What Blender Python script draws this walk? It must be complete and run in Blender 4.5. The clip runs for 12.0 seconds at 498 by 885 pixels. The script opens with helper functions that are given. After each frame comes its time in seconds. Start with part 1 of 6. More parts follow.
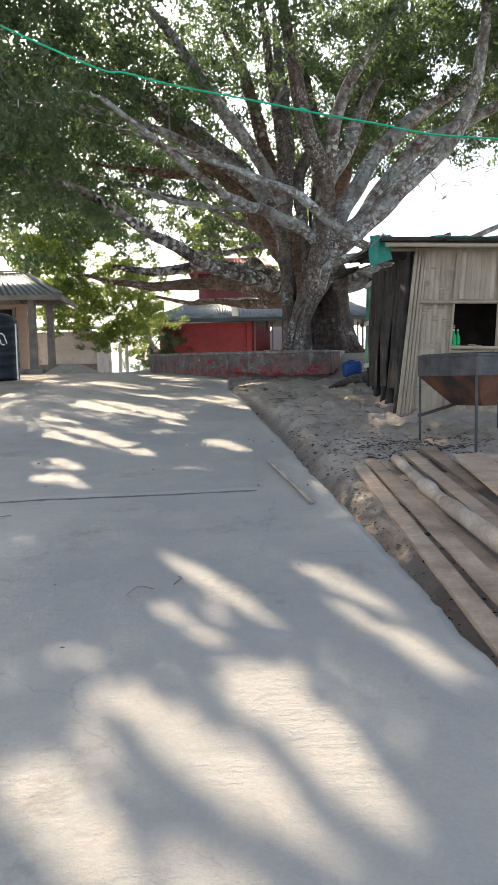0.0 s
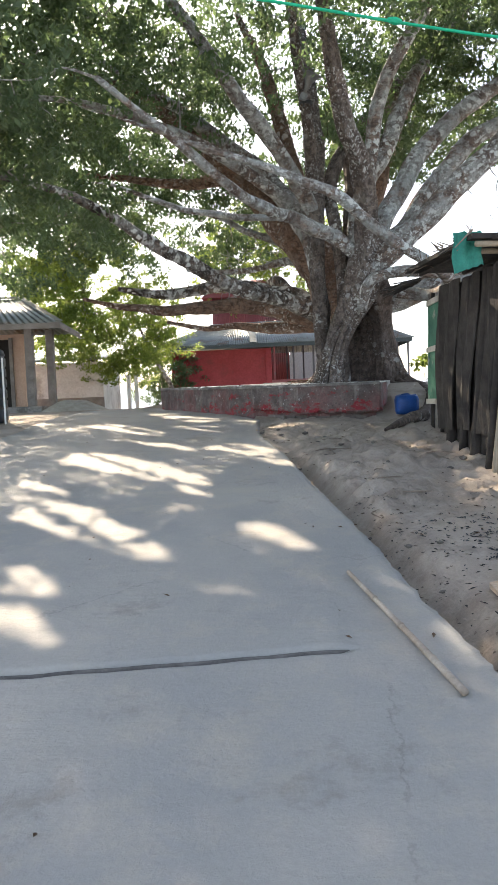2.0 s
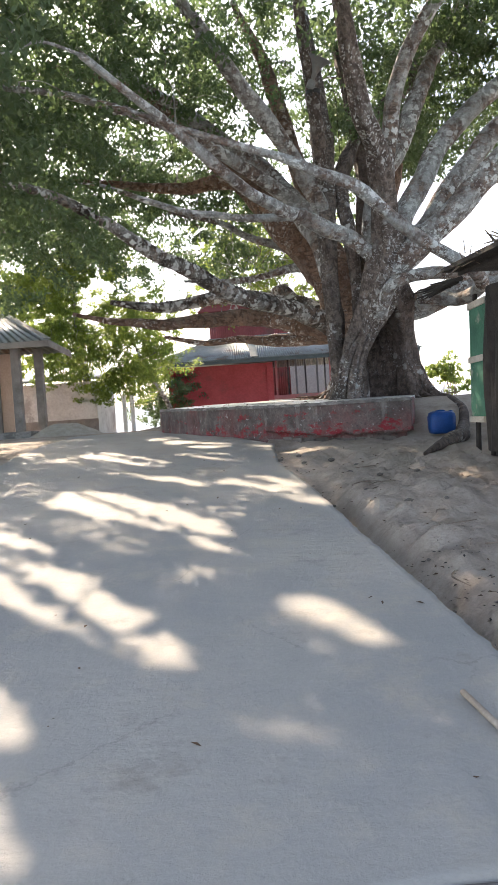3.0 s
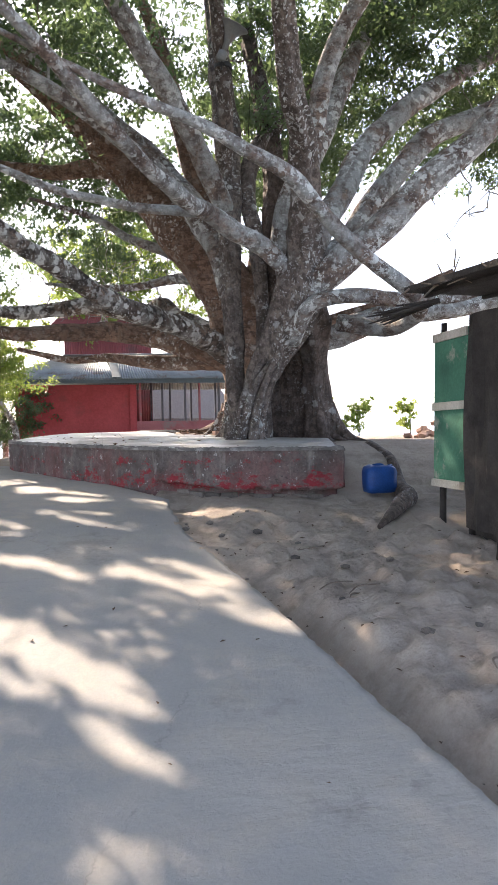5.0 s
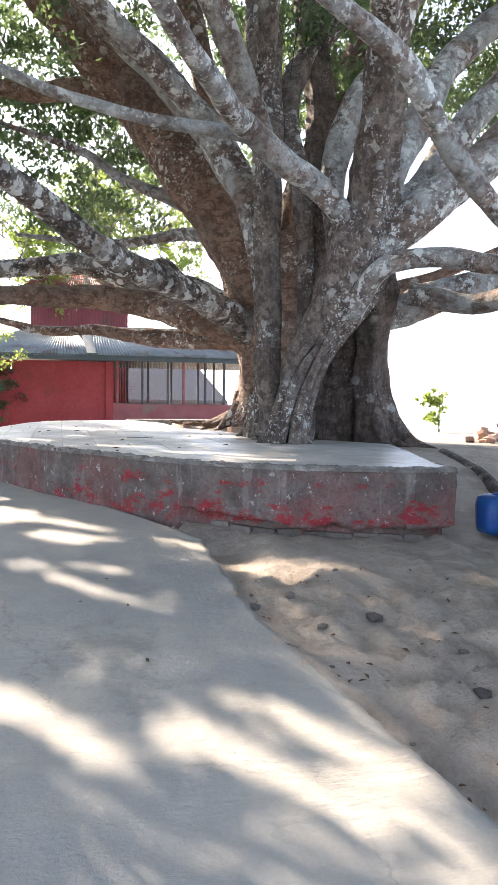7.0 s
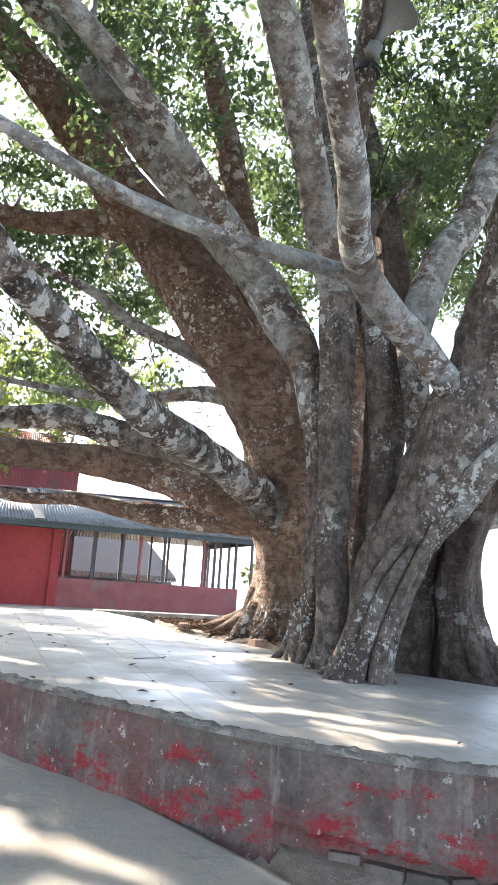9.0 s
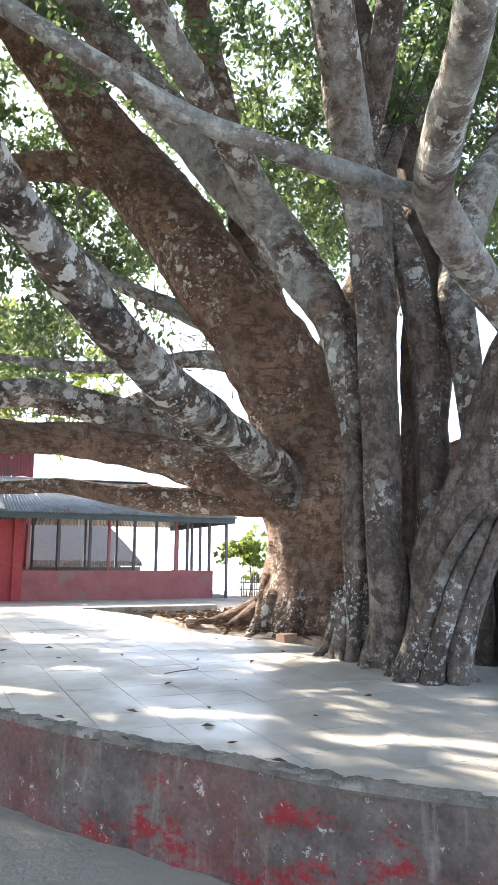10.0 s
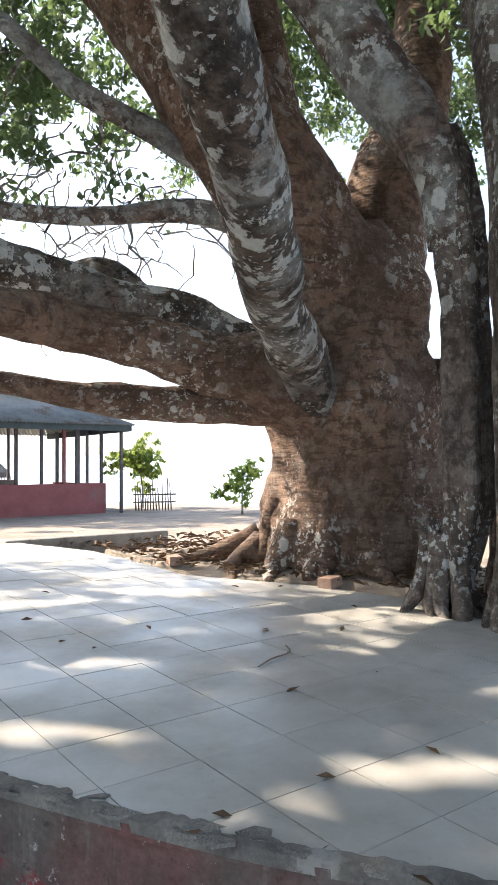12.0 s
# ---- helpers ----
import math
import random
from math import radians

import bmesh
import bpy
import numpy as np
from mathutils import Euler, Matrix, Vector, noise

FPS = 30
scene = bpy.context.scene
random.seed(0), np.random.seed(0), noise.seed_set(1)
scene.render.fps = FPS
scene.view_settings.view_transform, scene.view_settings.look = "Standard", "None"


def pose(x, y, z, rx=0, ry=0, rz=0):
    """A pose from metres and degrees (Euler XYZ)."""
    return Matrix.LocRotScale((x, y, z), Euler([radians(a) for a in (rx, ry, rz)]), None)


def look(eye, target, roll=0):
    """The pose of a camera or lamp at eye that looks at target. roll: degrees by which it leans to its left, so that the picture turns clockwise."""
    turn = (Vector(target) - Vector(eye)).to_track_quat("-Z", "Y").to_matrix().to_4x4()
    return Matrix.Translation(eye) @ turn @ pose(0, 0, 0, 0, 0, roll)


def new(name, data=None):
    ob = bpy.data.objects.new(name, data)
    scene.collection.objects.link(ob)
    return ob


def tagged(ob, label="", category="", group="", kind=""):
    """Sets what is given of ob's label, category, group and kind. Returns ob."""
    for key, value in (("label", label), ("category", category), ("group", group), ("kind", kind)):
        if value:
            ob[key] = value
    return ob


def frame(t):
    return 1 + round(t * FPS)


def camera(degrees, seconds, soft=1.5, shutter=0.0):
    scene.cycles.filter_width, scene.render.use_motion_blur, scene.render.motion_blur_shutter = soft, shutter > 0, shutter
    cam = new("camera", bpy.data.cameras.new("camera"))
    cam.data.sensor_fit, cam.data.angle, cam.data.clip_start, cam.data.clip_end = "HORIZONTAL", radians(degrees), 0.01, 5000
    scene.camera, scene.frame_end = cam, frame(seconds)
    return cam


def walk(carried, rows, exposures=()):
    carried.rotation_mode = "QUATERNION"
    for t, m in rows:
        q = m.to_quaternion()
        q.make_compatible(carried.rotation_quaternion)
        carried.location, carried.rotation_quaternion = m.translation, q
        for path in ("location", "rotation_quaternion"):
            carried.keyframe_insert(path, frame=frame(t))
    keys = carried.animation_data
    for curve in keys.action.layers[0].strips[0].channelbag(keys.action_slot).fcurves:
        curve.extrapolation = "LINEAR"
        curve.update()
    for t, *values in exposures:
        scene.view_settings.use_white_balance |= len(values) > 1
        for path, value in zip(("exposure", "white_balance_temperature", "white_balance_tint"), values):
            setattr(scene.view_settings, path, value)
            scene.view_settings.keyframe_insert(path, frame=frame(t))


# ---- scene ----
cam = camera(38.1, 12.0)
METRES, EYE, TILT, LEAN, TURN = 15.2, 1.5, 0.0, 0.0, 0.0
EXPOSURES = [(0.0, 1.3, 6400, 11), (2.5, 1.66, 6400, 12), (4.0, 1.63, 6350, 18), (6.0, 1.9, 6150, 17), (8.5, 2.25, 6100, 13), (10.0, 2.15, 6050, 12), (11.2, 1.95, 6050, 11), (12.0, 1.58, 6050, 11)]
ROWS = [
    (0.0, 0.0, 0.0, 0.0, -0.1, -5.11, 1.14),
    (0.5, -0.002, 0.0311, 0.0018, 2.44, -3.18, 3.87),
    (1.0, -0.0098, 0.0879, 0.0047, -1.05, -3.91, 1.99),
    (1.5, -0.0141, 0.1217, 0.0123, -3.05, -4.0, 3.08),
    (2.0, -0.0205, 0.1644, 0.0167, 0.85, -3.16, 2.27),
    (2.5, -0.0302, 0.2101, 0.0216, 0.88, -2.69, 3.39),
    (4.5, -0.0603, 0.3823, 0.0368, -4.44, -0.14, 2.1),
    (5.0, -0.0689, 0.4183, 0.0451, -11.69, -0.83, 1.17),
    (5.5, -0.0739, 0.4658, 0.0495, -8.7, -2.18, 0.2),
    (6.0, -0.0837, 0.5041, 0.0562, -10.7, -4.19, 1.0),
    (6.5, -0.0859, 0.5477, 0.0582, -12.56, -3.27, 0.1),
    (8.5, -0.1192, 0.7113, 0.0776, -22.06, 5.3, -0.44),
    (9.0, -0.1281, 0.7476, 0.0826, -20.79, 11.23, -3.8),
    (9.5, -0.1389, 0.786, 0.0858, -24.51, 8.34, -0.01),
    (10.0, -0.1456, 0.8251, 0.0893, -24.56, 9.44, -0.27),
    (10.5, -0.1535, 0.863, 0.0902, -26.95, 8.53, -1.8),
    (11.0, -0.1579, 0.8992, 0.09, -33.13, 7.56, -0.21),
    (11.5, -0.162, 0.9374, 0.0953, -35.35, 5.64, -1.58),
    (12.0, -0.1695, 0.9757, 0.0982, -36.64, 1.97, 0.47),
]
walk(cam, [(t, pose(0, 0, EYE, TILT, LEAN, TURN) @ pose(METRES * x, METRES * y, METRES * z, 90 + pitch, roll, yaw)) for t, x, y, z, yaw, pitch, roll in ROWS], exposures=EXPOSURES)

# ---------------------------------------------------------------- light
SUN_AZ, SUN_EL = radians(-26.0), radians(33.0)
world = bpy.data.worlds.new("sky")
world.use_nodes = True
wn = world.node_tree.nodes
sky = wn.new("ShaderNodeTexSky")
sky.sky_type = "NISHITA"
sky.sun_disc = False
sky.sun_elevation, sky.sun_rotation = SUN_EL, SUN_AZ
sky.air_density, sky.dust_density, sky.ozone_density = 1.0, 2.0, 1.0
wn["Background"].inputs[1].default_value = 0.15
milky = wn.new("ShaderNodeHueSaturation")      # thin morning haze takes the colour out of the sky
milky.inputs["Saturation"].default_value, milky.inputs["Value"].default_value = 0.7, 1.0
world.node_tree.links.new(sky.outputs[0], milky.inputs["Color"])
world.node_tree.links.new(milky.outputs[0], wn["Background"].inputs[0])
scene.world = world
sun = new("sun", bpy.data.lights.new("sun", "SUN"))
sun.data.energy, sun.data.angle, sun.data.color = 5.2, radians(0.5), (1.0, 0.83, 0.62)
sun_dir = Vector((math.sin(SUN_AZ) * math.cos(SUN_EL), math.cos(SUN_AZ) * math.cos(SUN_EL), math.sin(SUN_EL)))
sun.matrix_basis = look(sun_dir * 60, (0, 0, 0))

# ---------------------------------------------------------------- materials


def ramp(nt, src, stops):
    n = nt.nodes.new("ShaderNodeValToRGB")
    el = n.color_ramp.elements
    while len(el) < len(stops):
        el.new(0.5)
    for e, (p, c) in zip(el, stops):
        e.position = p
        e.color = (*c, 1) if len(c) == 3 else c
    nt.links.new(src, n.inputs[0])
    return n.outputs[0]


def grey(v):
    return (v, v, v)


def tex(nt, kind, scale, detail=4.0, rough=0.6, vec=None, feature=None, stretch=None):
    n = nt.nodes.new({"noise": "ShaderNodeTexNoise", "voronoi": "ShaderNodeTexVoronoi", "wave": "ShaderNodeTexWave"}[kind])
    n.inputs["Scale"].default_value = scale
    if kind == "noise":
        n.inputs["Detail"].default_value, n.inputs["Roughness"].default_value = detail, rough
    if feature:
        n.feature = feature
    if vec is None:
        vec = nt.nodes.new("ShaderNodeTexCoord").outputs["Object"]
    if stretch:
        m = nt.nodes.new("ShaderNodeMapping")
        m.inputs["Scale"].default_value = stretch
        nt.links.new(vec, m.inputs[0])
        vec = m.outputs[0]
    nt.links.new(vec, n.inputs["Vector"])
    return n


def mix(nt, fac, a, b, mode="MIX"):
    n = nt.nodes.new("ShaderNodeMix")
    n.data_type, n.blend_type = "RGBA", mode
    for sock, v in ((n.inputs[0], fac), (n.inputs[6], a), (n.inputs[7], b)):
        if isinstance(v, (int, float)):
            sock.default_value = v
        elif isinstance(v, tuple):
            sock.default_value = (*v, 1)
        else:
            nt.links.new(v, sock)
    return n.outputs[2]


def bumped(nt, bsdf, height, strength, dist, prev=None):
    b = nt.nodes.new("ShaderNodeBump")
    b.inputs["Strength"].default_value, b.inputs["Distance"].default_value = strength, dist
    nt.links.new(height, b.inputs["Height"])
    if prev is not None:
        nt.links.new(prev, b.inputs["Normal"])
    nt.links.new(b.outputs[0], bsdf.inputs["Normal"])
    return b.outputs[0]


def base_mat(name, rough=0.85, metal=0.0):
    m = bpy.data.materials.new(name)
    m.use_nodes = True
    nt = m.node_tree
    b = nt.nodes["Principled BSDF"]
    b.inputs["Roughness"].default_value, b.inputs["Metallic"].default_value = rough, metal
    b.inputs["Specular IOR Level"].default_value = 0.3
    return m, nt, b


def plain(name, dark, light, scale=6.0, rough=0.8, metal=0.0, bump=0.3, dist=0.004, stretch=None, vary=0.0, spots=None):
    """Two-tone surface: coarse blotches, fine grain, bump and an optional stain colour."""
    m, nt, b = base_mat(name, rough, metal)
    coarse = tex(nt, "noise", scale, 5, 0.6, stretch=stretch)
    fine = tex(nt, "noise", scale * 12, 4, 0.7, stretch=stretch)
    c = mix(nt, ramp(nt, coarse.outputs[0], [(0.3, grey(0.0)), (0.7, grey(1.0))]), dark, light)
    c = mix(nt, 0.35, c, ramp(nt, fine.outputs[0], [(0.25, grey(0.25)), (0.75, grey(0.85))]), "OVERLAY")
    if spots:
        stain = tex(nt, "noise", scale * 0.45, 8, 0.72)
        c = mix(nt, ramp(nt, stain.outputs[0], [(0.55, grey(0.0)), (0.62, grey(0.85))]), c, spots)
    if vary:
        info = nt.nodes.new("ShaderNodeObjectInfo")
        c = mix(nt, vary, c, ramp(nt, info.outputs["Random"], [(0.0, grey(0.2)), (1.0, grey(0.85))]), "OVERLAY")
    nt.links.new(c, b.inputs["Base Color"])
    bumped(nt, b, fine.outputs[0], bump, dist)
    return m


def concrete_road():
    m, nt, b = base_mat("concrete_road", 0.8)
    big = tex(nt, "noise", 0.55, 6, 0.6)
    mid = tex(nt, "noise", 3.2, 7, 0.68)
    fine = tex(nt, "noise", 60, 3, 0.7)
    broom = tex(nt, "noise", 3.0, 5, 0.6, stretch=(1.1, 4.2, 1.0))
    c = mix(nt, ramp(nt, big.outputs[0], [(0.35, grey(0)), (0.65, grey(1))]), (0.27, 0.265, 0.25), (0.36, 0.34, 0.30))
    c = mix(nt, ramp(nt, mid.outputs[0], [(0.5, grey(0)), (0.72, grey(0.6))]), c, (0.40, 0.355, 0.285))
    stain = tex(nt, "noise", 1.3, 9, 0.75)
    c = mix(nt, ramp(nt, stain.outputs[0], [(0.57, grey(0)), (0.66, grey(0.55))]), c, (0.19, 0.175, 0.155))
    c = mix(nt, 0.12, c, ramp(nt, fine.outputs[0], [(0.2, grey(0.2)), (0.8, grey(0.85))]), "OVERLAY")
    crack = tex(nt, "voronoi", 0.55, feature="DISTANCE_TO_EDGE", vec=mix(nt, 0.25, nt.nodes.new("ShaderNodeTexCoord").outputs["Object"], mid.outputs[1]))
    c = mix(nt, mix(nt, 1.0, ramp(nt, crack.outputs[0], [(0.0, grey(0.35)), (0.004, grey(0))]), ramp(nt, stain.outputs[0], [(0.45, grey(0)), (0.55, grey(1))]), "MULTIPLY"), c, (0.12, 0.11, 0.10))
    nt.links.new(c, b.inputs["Base Color"])
    n1 = bumped(nt, b, mix(nt, ramp(nt, big.outputs[0], [(0.45, grey(0.1)), (0.62, grey(1))]), grey(0.5), broom.outputs[0]), 0.5, 0.03)
    n2 = bumped(nt, b, mid.outputs[0], 0.5, 0.02, n1)
    pits = tex(nt, "noise", 17, 6, 0.75)
    n3 = bumped(nt, b, ramp(nt, pits.outputs[0], [(0.40, grey(0)), (0.60, grey(1))]), 0.35, 0.012, n2)
    bumped(nt, b, fine.outputs[0], 0.3, 0.004, n3)
    return m


def dirt():
    m, nt, b = base_mat("bare_earth", 0.95)
    big = tex(nt, "noise", 0.7, 6, 0.65)
    mid = tex(nt, "noise", 5, 8, 0.7)
    grit = tex(nt, "noise", 70, 4, 0.7)
    c = mix(nt, ramp(nt, big.outputs[0], [(0.35, grey(0)), (0.65, grey(1))]), (0.29, 0.24, 0.195), (0.43, 0.365, 0.30))
    c = mix(nt, ramp(nt, mid.outputs[0], [(0.45, grey(0)), (0.7, grey(0.8))]), c, (0.43, 0.375, 0.31))
    damp = tex(nt, "noise", 1.7, 8, 0.72)
    c = mix(nt, ramp(nt, damp.outputs[0], [(0.50, grey(0)), (0.64, grey(0.55))]), c, (0.17, 0.138, 0.112))
    c = mix(nt, 0.14, c, ramp(nt, grit.outputs[0], [(0.3, grey(0.2)), (0.7, grey(0.8))]), "OVERLAY")
    nt.links.new(c, b.inputs["Base Color"])
    n0 = bumped(nt, b, big.outputs[0], 0.5, 0.08)
    n1 = bumped(nt, b, mid.outputs[0], 1.0, 0.07, n0)
    bumped(nt, b, grit.outputs[0], 0.2, 0.008, n1)
    return m


def bark(name, dark, light, crust, cover, blotch, film_col=(0.34, 0.36, 0.345), grain=(1.6, 1.6, 9.0), film_at=0.56):
    """Smooth fig bark with ring wrinkles and pale crust lichen. cover: 0 to 1, how much of it; blotch: patch size as a noise scale."""
    m, nt, b = base_mat(name, 0.88)
    pos = nt.nodes.new("ShaderNodeNewGeometry").outputs["Position"]
    big = tex(nt, "noise", 1.6, 5, 0.6, pos)
    mid = tex(nt, "noise", 9, 6, 0.7, pos)
    rings = tex(nt, "noise", 3.0, 5, 0.6, pos, stretch=grain)
    pits = tex(nt, "noise", 38, 5, 0.7, pos)
    c = mix(nt, ramp(nt, big.outputs[0], [(0.35, grey(0)), (0.65, grey(1))]), dark, light)
    c = mix(nt, ramp(nt, mid.outputs[0], [(0.46, grey(0)), (0.60, grey(0.85))]), c, tuple(0.42 * v for v in dark))
    c = mix(nt, ramp(nt, rings.outputs[0], [(0.36, grey(0.7)), (0.46, grey(0))]), c, tuple(0.5 * v for v in dark))
    warp = mix(nt, 0.10, pos, tex(nt, "noise", 14, 3, 0.6, pos).outputs[1])
    lich = tex(nt, "voronoi", 4.6, vec=warp)
    lich2 = tex(nt, "voronoi", 22.0, vec=warp)
    rag = tex(nt, "noise", blotch, 8, 0.68, pos)
    where = tex(nt, "noise", 1.3, 3, 0.5, pos)
    film = tex(nt, "noise", 2.3, 6, 0.7, pos)
    e = 0.60 - 0.2 * cover
    wh = ramp(nt, where.outputs[0], [(e - 0.08, grey(0.1)), (e + 0.08, grey(1))])
    c = mix(nt, ramp(nt, film.outputs[0], [(film_at - 0.12 * cover, grey(0)), (film_at + 0.14 - 0.12 * cover, grey(0.8))]), c, film_col)
    c = mix(nt, ramp(nt, mid.outputs[0], [(0.50, grey(0)), (0.62, grey(0.6))]), c, tuple(0.9 * v for v in dark))
    t = 0.60 - 0.08 * cover
    ragm = ramp(nt, rag.outputs[0], [(t - 0.012, grey(0)), (t + 0.012, grey(0.95))])
    c = mix(nt, mix(nt, 1.0, ragm, wh, "MULTIPLY"), c, crust)
    s1 = ramp(nt, lich.outputs[0], [(0.20, grey(0.95)), (0.24, grey(0))])
    s2 = ramp(nt, lich2.outputs[0], [(0.19, grey(0.85)), (0.24, grey(0))])
    c = mix(nt, mix(nt, 1.0, s1, wh, "MULTIPLY"), c, tuple(1.08 * v for v in crust))
    c = mix(nt, mix(nt, 1.0, s2, wh, "MULTIPLY"), c, tuple(0.92 * v for v in crust))
    c = mix(nt, 0.35, c, ramp(nt, pits.outputs[0], [(0.3, grey(0.2)), (0.7, grey(0.8))]), "OVERLAY")
    nt.links.new(c, b.inputs["Base Color"])
    n1 = bumped(nt, b, rings.outputs[0], 0.7, 0.06)
    n2 = bumped(nt, b, mid.outputs[0], 0.8, 0.035, n1)
    n3 = bumped(nt, b, rag.outputs[0], 0.35, 0.012, n2)
    bumped(nt, b, pits.outputs[0], 0.4, 0.008, n3)
    return m


def leaf(name, dark, light, glow, share=0.2):
    m, nt, b = base_mat(name, 0.45)
    g = nt.nodes.new("ShaderNodeNewGeometry")
    c = ramp(nt, g.outputs["Random Per Island"], [(0.0, dark), (0.75, light), (1.0, tuple(1.5 * v for v in light))])
    nt.links.new(c, b.inputs["Base Color"])
    tr = nt.nodes.new("ShaderNodeBsdfTranslucent")
    tr.inputs[0].default_value = (*glow, 1)
    mx = nt.nodes.new("ShaderNodeMixShader")
    mx.inputs[0].default_value = share
    nt.links.new(b.outputs[0], mx.inputs[1])
    nt.links.new(tr.outputs[0], mx.inputs[2])
    nt.links.new(mx.outputs[0], nt.nodes["Material Output"].inputs[0])
    return m


def platform_render():
    """Old cement render with flaking red paint, pale lime runs and soot."""
    m, nt, b = base_mat("flaking_red_render", 0.9)
    mid = tex(nt, "noise", 3.5, 8, 0.7)
    runs = tex(nt, "noise", 2.6, 6, 0.65, stretch=(3.0, 3.0, 0.35))
    flake = tex(nt, "noise", 3.0, 10, 0.78, stretch=(1.0, 1.0, 1.7))
    faded = tex(nt, "noise", 1.3, 5, 0.6)
    fine = tex(nt, "noise", 40, 5, 0.7)
    c = mix(nt, ramp(nt, mid.outputs[0], [(0.35, grey(0)), (0.65, grey(1))]), (0.075, 0.062, 0.056), (0.175, 0.148, 0.132))
    c = mix(nt, ramp(nt, faded.outputs[0], [(0.42, grey(0)), (0.6, grey(0.5))]), c, (0.21, 0.065, 0.062))
    c = mix(nt, ramp(nt, runs.outputs[0], [(0.56, grey(0)), (0.74, grey(0.5))]), c, (0.36, 0.335, 0.305))
    band = nt.nodes.new("ShaderNodeSeparateXYZ")
    nt.links.new(nt.nodes.new("ShaderNodeNewGeometry").outputs["Position"], band.inputs[0])
    where = nt.nodes.new("ShaderNodeMapRange")
    where.inputs[1].default_value, where.inputs[2].default_value = 1.4, 2.0
    nt.links.new(band.outputs[2], where.inputs[0])
    coat = ramp(nt, where.outputs[0], [(0.16, grey(0.0)), (0.30, grey(0.15)), (0.45, grey(0.10)), (0.62, grey(0.03)), (0.78, grey(0.07)), (0.92, grey(0.0))])
    kept = mix(nt, 1.0, flake.outputs[0], coat, "ADD")
    c = mix(nt, ramp(nt, kept, [(0.60, grey(0)), (0.67, grey(0.9))]), c, (0.25, 0.022, 0.030))
    fleck = tex(nt, "noise", 17, 7, 0.75)
    c = mix(nt, ramp(nt, fleck.outputs[0], [(0.61, grey(0)), (0.65, grey(0.75))]), c, (0.46, 0.45, 0.43))
    c = mix(nt, ramp(nt, fleck.outputs[0], [(0.36, grey(0.8)), (0.40, grey(0))]), c, (0.06, 0.05, 0.045))
    c = mix(nt, 0.45, c, ramp(nt, fine.outputs[0], [(0.25, grey(0.2)), (0.75, grey(0.8))]), "OVERLAY")
    nt.links.new(c, b.inputs["Base Color"])
    n0 = bumped(nt, b, fleck.outputs[0], 0.5, 0.006)
    bumped(nt, b, fine.outputs[0], 0.5, 0.003, n0)
    return m


def woven():
    """Split-bamboo strips: long fibres, darker nodes."""
    m, nt, b = base_mat("split_bamboo", 0.6)
    fib = tex(nt, "noise", 14, 5, 0.7, stretch=(12.0, 12.0, 0.6))
    tone = tex(nt, "noise", 2.2, 5, 0.6)
    info = nt.nodes.new("ShaderNodeObjectInfo")
    c = mix(nt, tone.outputs[0], (0.19, 0.155, 0.11), (0.42, 0.35, 0.255))
    c = mix(nt, 0.4, c, ramp(nt, fib.outputs[0], [(0.3, grey(0.25)), (0.7, grey(0.8))]), "OVERLAY")
    c = mix(nt, 0.35, c, ramp(nt, info.outputs["Random"], [(0, grey(0.25)), (1, grey(0.75))]), "OVERLAY")
    nt.links.new(c, b.inputs["Base Color"])
    bumped(nt, b, fib.outputs[0], 0.5, 0.006)
    return m


def tile_mat():
    m, nt, b = base_mat("glazed_floor_tile", 0.32)
    dirtn = tex(nt, "noise", 1.6, 8, 0.7)
    fine = tex(nt, "noise", 22, 6, 0.7)
    info = nt.nodes.new("ShaderNodeObjectInfo")
    c = mix(nt, ramp(nt, dirtn.outputs[0], [(0.4, grey(0)), (0.68, grey(1))]), (0.50, 0.49, 0.465), (0.37, 0.35, 0.31))
    c = mix(nt, 0.2, c, ramp(nt, info.outputs["Random"], [(0, grey(0.35)), (1, grey(0.65))]), "OVERLAY")
    c = mix(nt, ramp(nt, fine.outputs[0], [(0.62, grey(0)), (0.72, grey(0.35))]), c, (0.2, 0.175, 0.14))
    nt.links.new(c, b.inputs["Base Color"])
    nt.links.new(ramp(nt, dirtn.outputs[0], [(0.35, grey(0.28)), (0.65, grey(0.55))]), b.inputs["Roughness"])
    bumped(nt, b, dirtn.outputs[0], 0.15, 0.01)
    return m


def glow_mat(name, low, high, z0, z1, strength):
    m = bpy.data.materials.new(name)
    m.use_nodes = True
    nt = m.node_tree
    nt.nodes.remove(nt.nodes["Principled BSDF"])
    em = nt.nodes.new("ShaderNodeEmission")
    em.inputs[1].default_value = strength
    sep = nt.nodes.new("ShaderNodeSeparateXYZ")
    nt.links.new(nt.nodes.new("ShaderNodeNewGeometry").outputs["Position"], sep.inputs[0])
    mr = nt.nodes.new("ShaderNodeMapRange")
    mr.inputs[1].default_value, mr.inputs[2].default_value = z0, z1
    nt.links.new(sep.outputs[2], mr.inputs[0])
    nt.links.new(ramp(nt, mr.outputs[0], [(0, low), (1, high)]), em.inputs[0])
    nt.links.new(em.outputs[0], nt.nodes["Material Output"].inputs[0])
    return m


